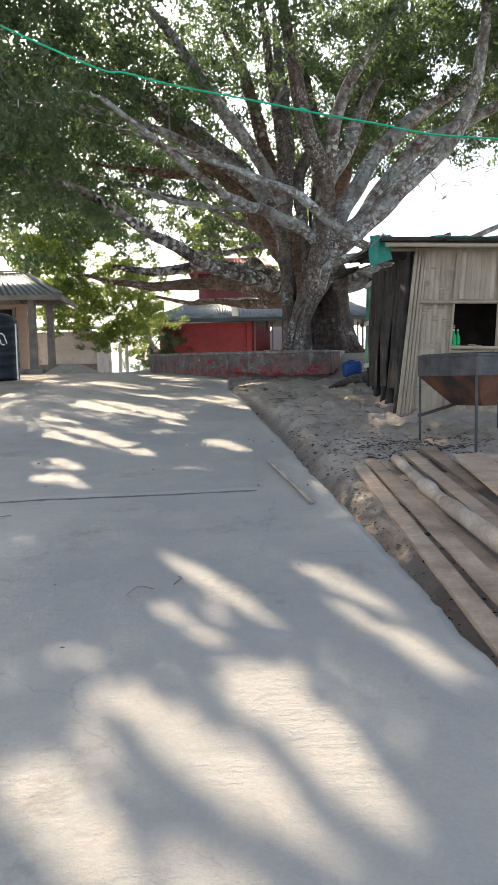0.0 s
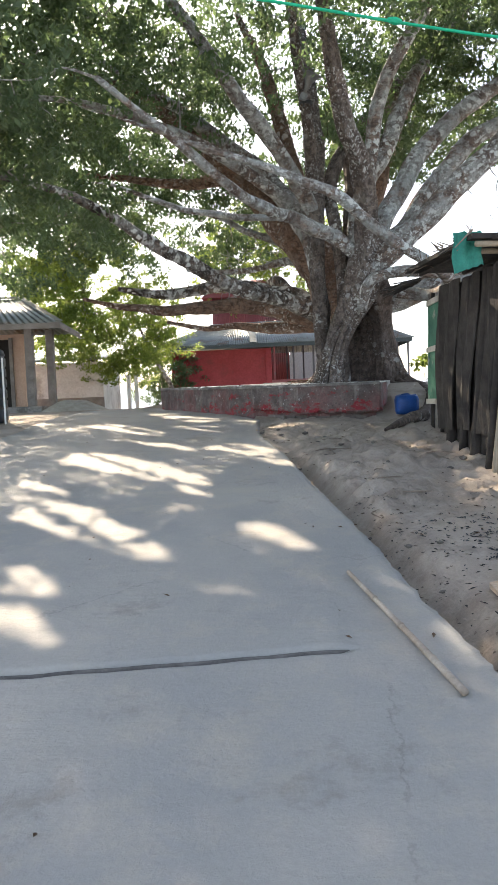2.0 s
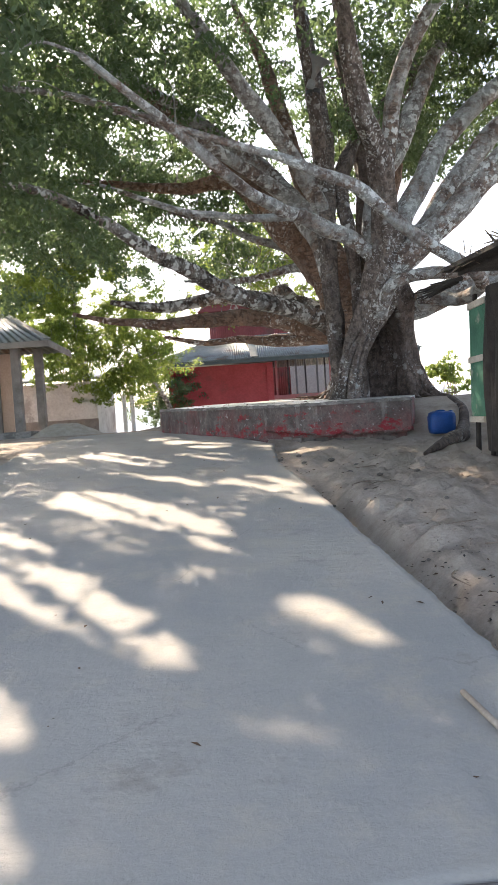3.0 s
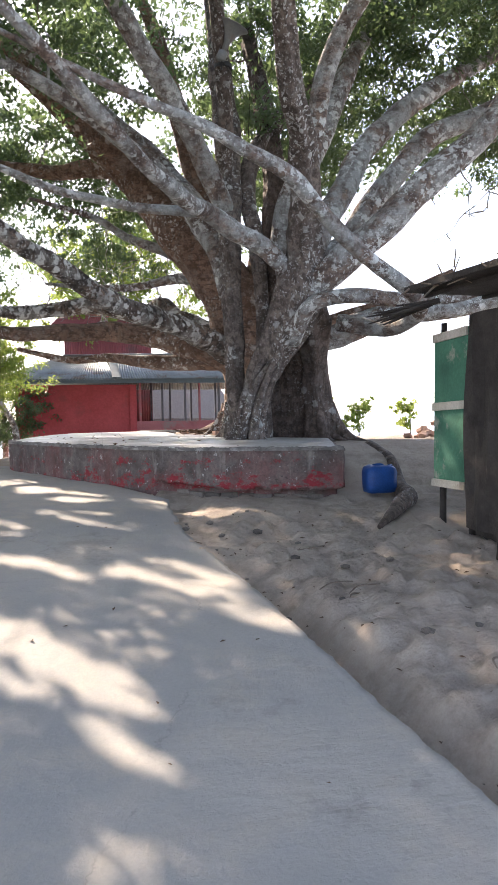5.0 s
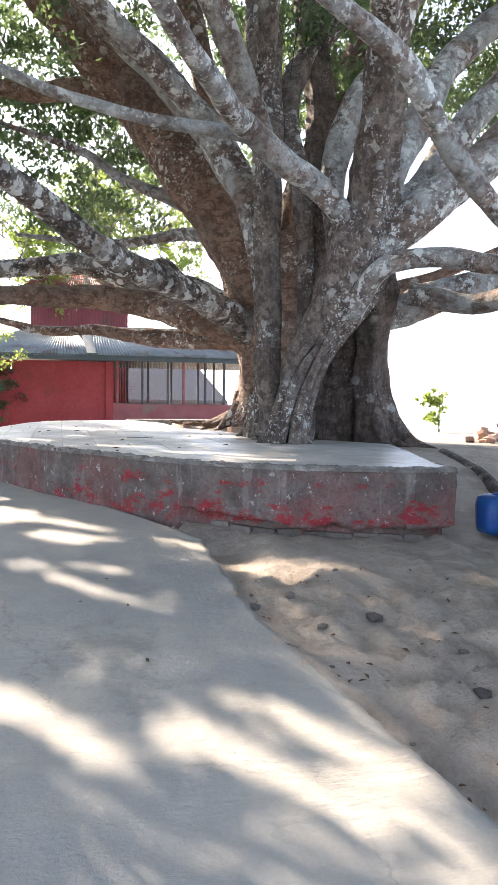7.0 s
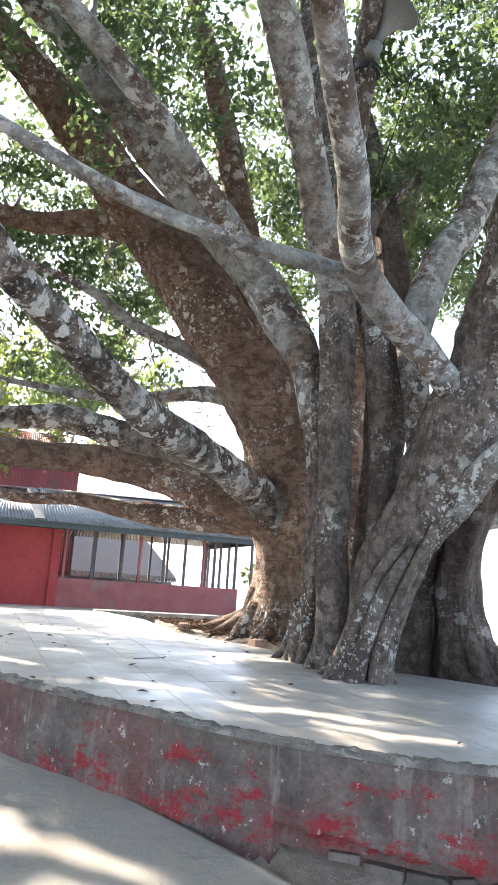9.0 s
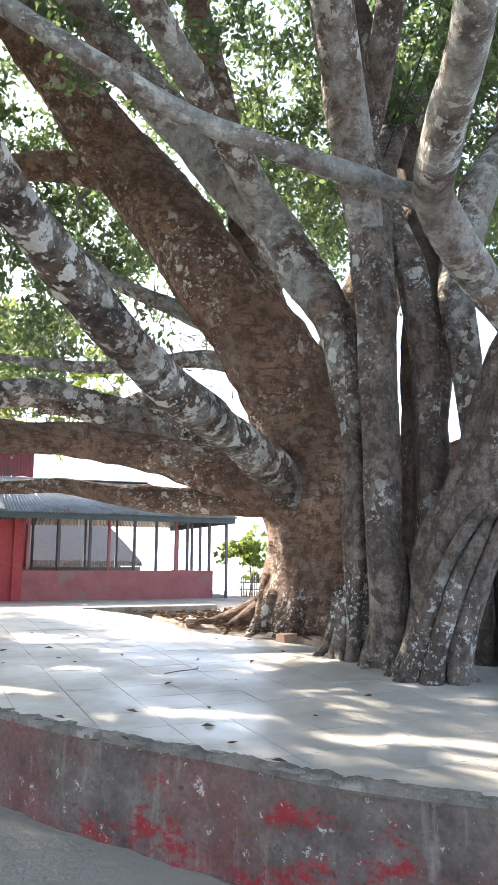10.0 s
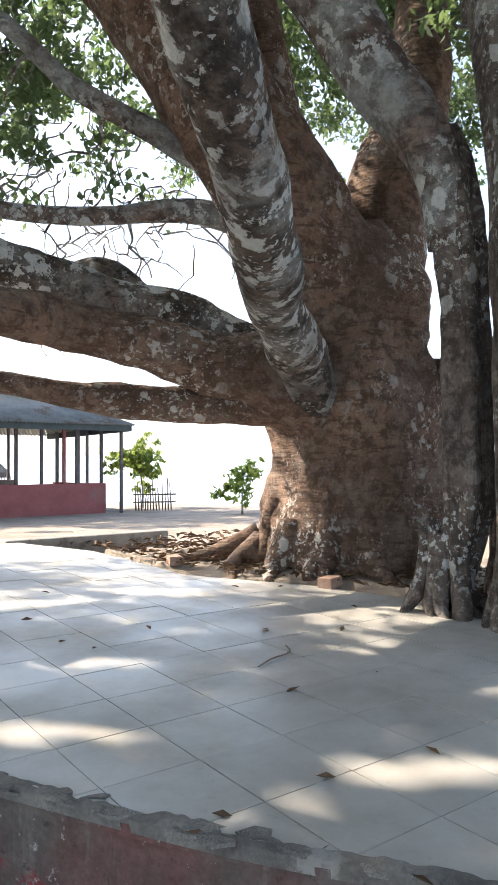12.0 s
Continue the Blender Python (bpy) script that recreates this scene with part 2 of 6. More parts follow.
ROAD, DIRT = concrete_road(), dirt()
BARK = bark("fig_bark_silver", (0.125, 0.095, 0.08), (0.25, 0.19, 0.155), (0.55, 0.565, 0.545), 0.62, 11.0, (0.34, 0.36, 0.35), film_at=0.50)
BARK_FLUTED = bark("fig_bark_fluted", (0.095, 0.076, 0.065), (0.21, 0.172, 0.147), (0.48, 0.485, 0.465), 0.36, 19.0, (0.2, 0.19, 0.175), (6.0, 6.0, 1.2), 0.60)
BARK_BARE = bark("fig_bark_bare", (0.08, 0.06, 0.05), (0.165, 0.128, 0.105), (0.3, 0.29, 0.27), 0.0, 24.0, (0.15, 0.13, 0.115), (6.0, 6.0, 1.0))
BARK_BROWN = bark("fig_bark_brown", (0.135, 0.085, 0.06), (0.27, 0.175, 0.125), (0.50, 0.47, 0.43), 0.34, 15.0, (0.22, 0.175, 0.145))
BARK_MOTTLED = bark("fig_bark_mottled", (0.05, 0.042, 0.036), (0.20, 0.145, 0.11), (0.58, 0.585, 0.555), 0.7, 6.5, (0.27, 0.26, 0.24))
LEAF = leaf("fig_leaf", (0.040, 0.062, 0.034), (0.07, 0.10, 0.058), (0.18, 0.26, 0.10), 0.42)
LEAF_LIGHT = leaf("young_leaf", (0.06, 0.09, 0.02), (0.12, 0.18, 0.04), (0.33, 0.41, 0.09), 0.5)
LEAF_DRY = plain("dry_leaf", (0.07, 0.042, 0.025), (0.19, 0.115, 0.065), 5, 0.8, vary=0.5)
RENDER, BAMBOO, TILE = platform_render(), woven(), tile_mat()
CEMENT = plain("old_cement", (0.23, 0.22, 0.205), (0.38, 0.365, 0.34), 3, 0.9, bump=0.6, dist=0.01, spots=(0.12, 0.11, 0.10))
RED = plain("red_wall_paint", (0.32, 0.052, 0.055), (0.39, 0.075, 0.078), 1.2, 0.85, spots=(0.27, 0.065, 0.065))
RED_OLD = plain("worn_red_paint", (0.28, 0.10, 0.10), (0.40, 0.15, 0.15), 2, 0.85, spots=(0.25, 0.20, 0.18))
IRON_SHEET = plain("weathered_zinc_sheet", (0.17, 0.18, 0.175), (0.28, 0.29, 0.28), 2.5, 0.5, 0.5, spots=(0.16, 0.11, 0.08))
TEAL = plain("teal_painted_board", (0.055, 0.075, 0.08), (0.085, 0.105, 0.11), 4, 0.7)
POST = plain("grey_cement_post", (0.17, 0.15, 0.135), (0.27, 0.25, 0.23), 4, 0.9)
STEEL = plain("dark_steel_bar", (0.09, 0.085, 0.09), (0.15, 0.14, 0.145), 8, 0.6, 0.4)
CHAR = plain("sooty_mat", (0.022, 0.019, 0.017), (0.06, 0.052, 0.045), 4, 0.95, bump=0.8, dist=0.01)
TARP = plain("green_tarpaulin", (0.02, 0.15, 0.11), (0.035, 0.24, 0.18), 3, 0.5, bump=0.6, dist=0.02)
GREEN = plain("green_cord", (0.0, 0.32, 0.16), (0.02, 0.42, 0.22), 9, 0.5)
BLUE = plain("blue_plastic", (0.010, 0.045, 0.16), (0.016, 0.07, 0.25), 5, 0.4)
WOOD = plain("sawn_board", (0.20, 0.145, 0.10), (0.36, 0.275, 0.20), 5, 0.85, stretch=(0.6, 0.6, 6), bump=0.5, vary=0.5)
LOG = plain("bare_log", (0.22, 0.17, 0.13), (0.42, 0.36, 0.29), 4, 0.85, bump=0.6, dist=0.01, spots=(0.10, 0.07, 0.05))
RUST = plain("rusty_drum_steel", (0.06, 0.04, 0.035), (0.22, 0.10, 0.06), 3.0, 0.75, 0.3, bump=0.5, spots=(0.045, 0.042, 0.042))
SOOT = plain("blackened_steel", (0.035, 0.035, 0.037), (0.09, 0.09, 0.092), 5, 0.55, 0.5)
BLACK = plain("black_tank_plastic", (0.012, 0.016, 0.024), (0.022, 0.03, 0.042), 2, 0.4)
WHITE = plain("white_paint", (0.62, 0.62, 0.60), (0.78, 0.78, 0.76), 3, 0.7)
PALE = plain("pale_plaster", (0.42, 0.42, 0.41), (0.58, 0.58, 0.57), 1.6, 0.9, spots=(0.30, 0.29, 0.28))
PEACH = plain("peach_door_paint", (0.48, 0.33, 0.24), (0.6, 0.43, 0.33), 2, 0.8)
THATCH = plain("grey_thatch", (0.16, 0.14, 0.13), (0.30, 0.27, 0.25), 6, 0.95, stretch=(6, 6, 0.6), bump=0.9, dist=0.03)
BRICK = plain("old_brick", (0.26, 0.16, 0.12), (0.42, 0.29, 0.22), 5, 0.9, vary=0.5)
STONE = plain("grey_stone", (0.105, 0.09, 0.078), (0.20, 0.178, 0.155), 5, 0.9, vary=0.6, bump=0.7, dist=0.01)
STICK = plain("dry_twig", (0.10, 0.075, 0.055), (0.24, 0.19, 0.15), 8, 0.9, vary=0.4)
GREEN_GLASS = plain("green_plastic_bottle", (0.0, 0.25, 0.07), (0.02, 0.45, 0.14), 6, 0.25)
SHADE_SOIL = plain("joint_shade_soil", (0.09, 0.082, 0.075), (0.19, 0.172, 0.155), 9, 0.95, bump=0.7, dist=0.008)
RED_DULL = plain("dull_red_sheet", (0.17, 0.045, 0.045), (0.24, 0.07, 0.066), 1.5, 0.7, spots=(0.14, 0.07, 0.06))
HAZE_GLOW = glow_mat("haze_glow_backdrop", (0.80, 0.86, 0.92), (0.92, 0.95, 1.0), -25, 6, 0.85)
DOORWAY_SHADE = plain("doorway_shade", (0.02, 0.018, 0.016), (0.04, 0.035, 0.03), 3, 0.95)

# ---------------------------------------------------------------- mesh helpers


def world_of(ob):
    m = ob.matrix_basis.copy()
    if ob.parent:
        m = world_of(ob.parent) @ ob.matrix_parent_inverse @ m
    return m


def thing(name, at, label, category, group="", kind=""):
    ob = new(name)
    ob.empty_display_size = 0.1
    ob.location = at
    return tagged(ob, label, category, group, kind)


def part(name, bm, material, parent=None, label="", smooth=False, keep_local=False):
    """Links a bmesh or mesh as one object. Its coordinates are the world's, unless keep_local."""
    if isinstance(bm, bmesh.types.BMesh):
        me = bpy.data.meshes.new(name)
        bm.to_mesh(me)
        bm.free()
    else:
        me = bm
    if material is not None and not me.materials:
        me.materials.append(material)
    if smooth:
        me.polygons.foreach_set("use_smooth", [True] * len(me.polygons))
    ob = new(name, me)
    if parent:
        ob.parent = parent
        if not keep_local:
            ob.matrix_parent_inverse = world_of(parent).inverted()
    return tagged(ob, label) if label else ob


def mesh(name, verts, faces):
    me = bpy.data.meshes.new(name)
    me.from_pydata(verts, [], faces)
    me.update()
    return me


def box(x0, y0, z0, x1, y1, z1, bevel=0.0, m=None):
    bm = bmesh.new()
    bmesh.ops.create_cube(bm, size=1, matrix=Matrix.Translation(((x0 + x1) / 2, (y0 + y1) / 2, (z0 + z1) / 2)) @ Matrix.Diagonal((x1 - x0, y1 - y0, z1 - z0, 1)))
    if bevel:
        bmesh.ops.bevel(bm, geom=bm.edges[:], offset=bevel, segments=2, affect="EDGES", profile=0.6)
    if m is not None:
        bm.transform(m)
    return bm


def beam(a, b, w, h, bevel=0.0, up=(0, 0, 1)):
    """A bar of section w x h from a to b."""
    a, b = Vector(a), Vector(b)
    d = b - a
    z = d.normalized()
    x = Vector(up).cross(z)
    x = x.normalized() if x.length > 1e-4 else Vector((1, 0, 0))
    y = z.cross(x)
    m = Matrix((x, y, z)).transposed().to_4x4()
    m.translation = a
    return box(-w / 2, -h / 2, 0, w / 2, h / 2, d.length, bevel, m)


def spline(pts, n):
    """Catmull-Rom through rows of numbers, n steps a span."""
    p = [np.array(q, float) for q in pts]
    p = [2 * p[0] - p[1]] + p + [2 * p[-1] - p[-2]]
    out = []
    for i in range(1, len(p) - 2):
        for k in range(n):
            t = k / n
            a, b, c, d = p[i - 1:i + 3]
            out.append(0.5 * (2 * b + (c - a) * t + (2 * a - 5 * b + 4 * c - d) * t * t + (3 * b - a - 3 * c + d) * t ** 3))
    out.append(p[-2])
    return np.array(out)


def tube_data(rows, sides, rough=0.0, lobes=0, lobe_depth=0.0, seed=0.0, cap=True):
    """Vertices and faces of a tapering tube. rows: x, y, z, radius along the middle line."""
    vs, fs = [], []
    up = Vector((0.31, 0.17, 0.93))
    n = len(rows)
    for i, (x, y, z, r) in enumerate(rows):
        a, b = rows[max(i - 1, 0)], rows[min(i + 1, n - 1)]
        d = Vector((b[0] - a[0], b[1] - a[1], b[2] - a[2])).normalized()
        if i == 0:
            s = d.orthogonal().normalized()
        else:
            s = (s - d * s.dot(d)).normalized()
        q = d.cross(s)
        for k in range(sides):
            t = 2 * math.pi * k / sides
            rr = r
            if lobes:
                rr *= 1 + lobe_depth * math.cos(lobes * t + seed + 0.5 * math.sin(2 * t + seed))
            v = Vector((x, y, z)) + (s * math.cos(t) + q * math.sin(t)) * rr
            if rough:
                w = (v - Vector((x, y, z))).normalized()
                v += w * rr * rough * (noise.noise(v * 2.1 + Vector((seed, 0, 0))) + 0.45 * noise.noise(v * 7 + Vector((0, seed, 0))))
            vs.append(tuple(v))
        if i:
            o, p = (i - 1) * sides, i * sides
            for k in range(sides):
                j = (k + 1) % sides
                fs.append((o + k, o + j, p + j, p + k))
    if cap:
        fs.append(tuple(range(sides))[::-1])
        fs.append(tuple(range((n - 1) * sides, n * sides)))
    return vs, fs


def tube(name, pts, sides, steps=6, rough=0.0, **kw):
    return mesh(name, *tube_data(spline(pts, steps), sides, rough, **kw))


def rod(a, b, r, sides=10, r2=None):
    return mesh("rod", *tube_data([(*a, r), (*b, r if r2 is None else r2)], sides))


def lathe(profile, at, sides=32):
    """A turned shape from (radius, height) rows."""
    vs, fs = [], []
    for i, (r, z) in enumerate(profile):
        for k in range(sides):
            t = 2 * math.pi * k / sides
            vs.append((at[0] + r * math.cos(t), at[1] + r * math.sin(t), at[2] + z))
        if i:
            o, p = (i - 1) * sides, i * sides
            fs += [(o + k, o + (k + 1) % sides, p + (k + 1) % sides, p + k) for k in range(sides)]
    fs.append(tuple(range(sides))[::-1])
    fs.append(tuple(range((len(profile) - 1) * sides, len(profile) * sides)))
    return mesh("lathe", vs, fs)


def prism(poly, z0, z1, tilt=0.0, y0=0.0):
    """A slab over a plan polygon; tilt lifts it along y."""
    n = len(poly)
    vs = [(x, y, z0 + tilt * (y - y0)) for x, y in poly] + [(x, y, z1 + tilt * (y - y0)) for x, y in poly]
    fs = [tuple(range(n))[::-1], tuple(range(n, 2 * n))] + [(i, (i + 1) % n, n + (i + 1) % n, n + i) for i in range(n)]
    return mesh("slab", vs, fs)


def corrugated(a, b, c, d, ribs, depth=0.02, thick=0.006):
    """Wavy sheet over the quad a b (eave) c d (ridge, above b and a)."""
    a, b, c, d = map(Vector, (a, b, c, d))
    nrm = (b - a).cross(d - a).normalized()
    vs, fs = [], []
    n = ribs * 6
    for i in range(n + 1):
        t = i / n
        w = nrm * depth * math.cos(2 * math.pi * ribs * t)
        p, q = a.lerp(b, t), d.lerp(c, t)
        for s in (0, -thick):
            vs += [tuple(p + w + nrm * s), tuple(q + w + nrm * s)]
        if i:
            o, k = 4 * (i - 1), 4 * i
            fs += [(o, k, k + 1, o + 1), (o + 3, k + 3, k + 2, o + 2), (o + 2, k + 2, k, o), (o + 1, k + 1, k + 3, o + 3)]
    return mesh("sheet", vs, fs)


def smooth01(v, a, b):
    t = min(max((v - a) / (b - a), 0.0), 1.0)
    return t * t * (3 - 2 * t)


# ---------------------------------------------------------------- ground


def road_z(y):
    if y < 13.5:
        return 0.103 * max(y, -20)
    s = y - 13.5
    if s < 10:
        return 1.39 + 0.103 * s - 0.008 * s * s
    return 1.62 - 0.057 * (s - 10)


def edge_x(y):
    """Ragged right edge of the concrete."""
    x = 1.0 - (y - 2.8) * 0.128 if y < 11.0 else -0.05 - (y - 11.0) * 0.16 if y < 12.8 else -0.338 - (y - 12.8) * 0.02
    return x + 0.03 * noise.noise(Vector((y * 1.7, 3.1, 0))) + 0.018 * noise.noise(Vector((y * 7.0, 1.3, 0))) + 0.016 * noise.noise(Vector((y * 17.0, 5.3, 0)))


def ground_z(x, y):
    z = road_z(y)
    far = smooth01(y, 17.5, 21.5) * smooth01(x, -3.4, -1.6)
    right = smooth01(y, 13.95, 16.6) * smooth01(x, 1.55, 2.1)
    lift = max(far, right)
    lift = min(max(lift + 0.35 * lift * (1 - lift) * (noise.noise(Vector((x * 2.6, y * 2.6, 8))) + 0.6 * noise.noise(Vector((x * 7, y * 7, 8)))), 0.0), 1.0)
    top = 2.03 if y < 24 else 2.03 - 0.02 * (y - 24)
    z = z * (1 - lift) + top * lift
    e = x - (1.0 - (y - 2.8) * 0.128)
    if -1 < y < 14.5 and e > -0.3:
        k = smooth01(y, -1, 3) * (1 - smooth01(y, 10.6, 12.3))
        z -= 0.23 * k * smooth01(e, -0.25, 0.03) * (1 - 0.8 * smooth01(e, 0.13, 0.38))
        z -= 0.02 * smooth01(y, 11.0, 12.5) * smooth01(e, -0.1, 0.05)
        clod = smooth01(y, 7.6, 8.8) * smooth01(e, 0.12, 0.4) * (1 - smooth01(y, 12.6, 13.6))
        z += clod * (0.11 * abs(noise.noise(Vector((x * 3.7, y * 3.7, 11)))) + 0.085 * abs(noise.noise(Vector((x * 7.5, y * 7.5, 12)))) - 0.03)
        z += 0.10 * math.exp(-((x - 1.0) / 0.6) ** 2 - ((y - 10.2) / 1.1) ** 2)
        z -= 0.12 * math.exp(-((x - 1.55) / 0.5) ** 2 - ((y - 9.4) / 0.45) ** 2)
        z += 0.04 * noise.noise(Vector((x * 1.9, y * 1.9, 0))) + 0.032 * noise.noise(Vector((x * 5, y * 5, 2))) + 0.016 * noise.noise(Vector((x * 12, y * 12, 3)))
    if 12.6 < y < 14.6 and -0.5 < x < 2.2:
        z += 0.02 * smooth01(x, -0.1, 0.5) * smooth01(y, 13.0, 13.9)
        z -= 0.11 * math.exp(-((x + 0.22) / 0.2) ** 2 - ((y - 14.15) / 0.35) ** 2)
        z += 0.025 * noise.noise(Vector((x * 3.3, y * 3.3, 4))) + 0.012 * noise.noise(Vector((x * 11, y * 11, 6)))
    if x < -4:
        z += 0.02 * noise.noise(Vector((x * 1.5, y * 1.5, 5)))
    # the hilltop falls away to the valley
    drop = max(x - (6.0 + max(y - 14, 0) * 0.22), 0) * 0.45 + max(y - 40, 0) * 0.35 + max(-24 - x, 0) * 0.15 + max(-25 - y, 0) * 0.1
    return z - min(drop, 30)


def spaced(cuts):
    out = []
    for a, b, step in cuts:
        out += list(np.arange(a, b, step))
    return out + [cuts[-1][1]]


def sheet(name, xs, ys, fn):
    vs = [(x, y, fn(x, y)) for y in ys for x in xs]
    nx = len(xs)
    fs = [(j * nx + i, j * nx + i + 1, (j + 1) * nx + i + 1, (j + 1) * nx + i) for j in range(len(ys) - 1) for i in range(nx - 1)]
    return mesh(name, vs, fs)


gx = spaced([(-900, -100, 200), (-100, -20, 10), (-20, -4.4, 0.6), (-4.4, -0.6, 0.4), (-0.6, 3.4, 0.055), (3.4, 10, 0.4), (10, 40, 3), (40, 100, 12), (100, 900, 200)])
gy = spaced([(-900, -100, 200), (-100, -20, 10), (-20, 0, 1.0), (0, 8, 0.1), (8, 15.0, 0.06), (15, 28, 0.4), (28, 60, 2), (60, 100, 8), (100, 900, 200)])
ground = part("ground", sheet("ground", gx, gy, lambda x, y: ground_z(x, y) - (0.06 if -4.1 < x < edge_x(y) - 0.05 and -10 < y < 19 else 0)), DIRT, smooth=True)
tagged(ground, "bare grey-brown trodden earth with grit and dust", "ground", kind="structure")


def road_top(x, y):
    z = road_z(y) + 0.012 * noise.noise(Vector((x * 0.8, y * 0.8, 7))) + 0.004 * noise.noise(Vector((x * 5, y * 5, 1)))
    joint = 5.80 + 0.105 * x + 0.015 * noise.noise(Vector((x * 4, 0, 9)))
    if x < 0.06:
        d = y - joint
        z -= 0.03 * math.exp(-((d + 0.014) / 0.02) ** 2)
        z += 0.014 * smooth01(d, -0.004, 0.014) * (1 - smooth01(d, 0.5, 2.2))
    return z


def build_road():
    ys = spaced([(-10, 0.5, 0.25), (0.5, 5.2, 0.05), (5.2, 5.95, 0.011), (5.95, 14.3, 0.05), (14.3, 19.2, 0.2)])
    nx = 90
    vs, fs = [], []
    for y in ys:
        # beyond the platform's corner the concrete keeps to the lane beside it
        r = edge_x(y) if y < 14.2 else -0.3 - (y - 14.2) * 0.5
        l = -4.2 + 0.1 * noise.noise(Vector((0, y * 0.9, 4)))
        for i in range(nx + 1):
            x = l + (r - l) * (i / nx) ** 0.8
            vs.append((x, y, road_top(x, y)))
        vs.append((r + 0.015, y, road_z(y) - 0.14))
    m = nx + 2
    for j in range(len(ys) - 1):
        for i in range(nx + 1):
            fs.append((j * m + i, j * m + i + 1, (j + 1) * m + i + 1, (j + 1) * m + i))
    return mesh("road", vs, fs)


def joint_dirt():
    """Dark strip in the cross joint, uneven in width: dirt plus the step's painted shade."""
    vs, fs = [], []
    xs = [-3.3 + 0.03 * i for i in range(113)]
    for i, x in enumerate(xs):
        y = 5.80 + 0.105 * x + 0.015 * noise.noise(Vector((x * 4, 0, 9)))
        w = 0.004 + 0.006 * noise.noise(Vector((x * 3, 2, 0))) + 0.006 * noise.noise(Vector((x * 17, 2, 0)))
        z = road_z(y) + 0.012 * noise.noise(Vector((x * 0.8, y * 0.8, 7)))
        w = max(w, 0.001)
        vs += [(x, y - 0.014 - w, z - 0.03), (x, y - 0.014 - 0.6 * w, z - 0.006), (x, y - 0.012 + 0.6 * w, z - 0.003), (x, y - 0.012 + w, z - 0.03)]
        if i:
            o = 4 * i
            fs += [(o - 4 + k, o + k, o + k + 1, o - 3 + k) for k in range(3)]
    return mesh("joint_dirt", vs, fs)


tagged(part("joint_dirt", joint_dirt(), SHADE_SOIL, smooth=True), "dark dirt strip in the cross joint, its dark also painting the step's shade", "dirt", kind="structure")
tagged(part("road", build_road(), ROAD, smooth=True), "pale grey cast concrete lane with a shallow cross joint", "road", kind="structure")



# hazy distance round the hilltop: a glowing cylinder, its bright haze painted as emission
tagged(part("backdrop", mesh("backdrop", *(lambda n, r: ([(r * math.cos(2 * math.pi * k / n), 20 + r * math.sin(2 * math.pi * k / n), z) for z in (-40, 6) for k in range(n)], [(k, n + k, n + (k + 1) % n, (k + 1) % n) for k in range(n)]))(96, 160)), HAZE_GLOW), "glowing white backdrop painted as morning haze over the valley", "haze", kind="structure")
# ---------------------------------------------------------------- platform round the tree
TOP, TILT_Y = 2.0, 0.03
RIM = [(1.60, 13.98), (0.99, 14.06), (0.16, 14.36), (-0.6, 15.02), (-1.0, 15.58), (-1.5, 16.25), (-1.92, 16.98), (-2.36, 17.72), (-2.42, 18.6), (-2.2, 20.2), (-1.6, 21.8), (-0.2, 22.2)]
BED = [(0.34, 20.7), (0.35, 19.6), (0.84, 18.8), (1.12, 18.0), (1.42, 17.35), (1.95, 16.75), (2.2, 16.4)]


def plat_z(y):
    return TOP + TILT_Y * (y - 14)


def rim_curve():
    return [tuple(p) for p in spline(RIM, 10)]


rim = rim_curve()
platform = thing("tree_platform", (0, 17, 1.6), "low curved cement platform round the tree, its red paint flaking", "platform", kind="structure")


def build_rim_wall():
    """The curved face: a wall 0.2 m thick with a worn, chipped lip."""
    path = [(1.95, 15.35), (1.78, 14.7), (1.64, 14.12)] + rim
    rows = []
    n = len(path)
    for i, (x, y) in enumerate(path):
        a, b = path[max(i - 1, 0)], path[min(i + 1, n - 1)]
        d = Vector((b[0] - a[0], b[1] - a[1])).normalized()
        rows.append((x, y, d.y, -d.x))          # inward normal
    fine = spline(rows, 6)
    vs, fs = [], []
    for x, y, nx, ny in fine:
        t = plat_z(y)
        chip = 0.06 * max(noise.noise(Vector((x * 4.5, y * 4.5, 0))), 0) + 0.04 * abs(noise.noise(Vector((x * 13, y * 13, 3)))) + 0.02 * abs(noise.noise(Vector((x * 37, y * 37, 5))))
        bot = min(ground_z(x, y), road_z(y)) - 0.25
        outs = [(0.0, bot)]
        rag = road_z(y) + 0.085 + 0.07 * noise.noise(Vector((x * 2.2, y * 2.2, 1))) + 0.03 * noise.noise(Vector((x * 9, y * 9, 1)))
        for k in range(33):
            f = k / 32
            z = bot + (t - 0.05 - bot) * f
            o = 0.02 * noise.noise(Vector((x * 3, y * 3, z * 3))) + 0.012 * noise.noise(Vector((x * 11, y * 11, z * 11))) + (-0.12 if z < rag and x > -0.42 and y < 15 else 0)
            outs.append((o, z))
        outs += [(0.018 - chip * 0.4, t - 0.04), (0.012 - chip, t - 0.012 - chip * 0.3), (-0.05 - chip * 1.5, t - 0.008 - 0.2 * chip), (-0.22, t - 0.014), (-0.24, bot)]
        for o, z in outs:
            vs.append((x - nx * o, y - ny * o, z))
    m = len(outs)
    for j in range(len(fine) - 1):
        for k in range(m - 1):
            fs.append((j * m + k, (j + 1) * m + k, (j + 1) * m + k + 1, j * m + k + 1))
    return mesh("rim_wall", vs, fs)


part("rim_wall", build_rim_wall(), RENDER, platform, "grey cement face with remains of red paint", smooth=True)
FLOOR = [(x + 0.14, y + 0.06) if x < 0 else (x, y + 0.1) for x, y in rim] + BED + [(1.93, 15.4)]
part("slab", prism(FLOOR, TOP - 0.3, TOP - 0.012, TILT_Y, 14), CEMENT, platform)


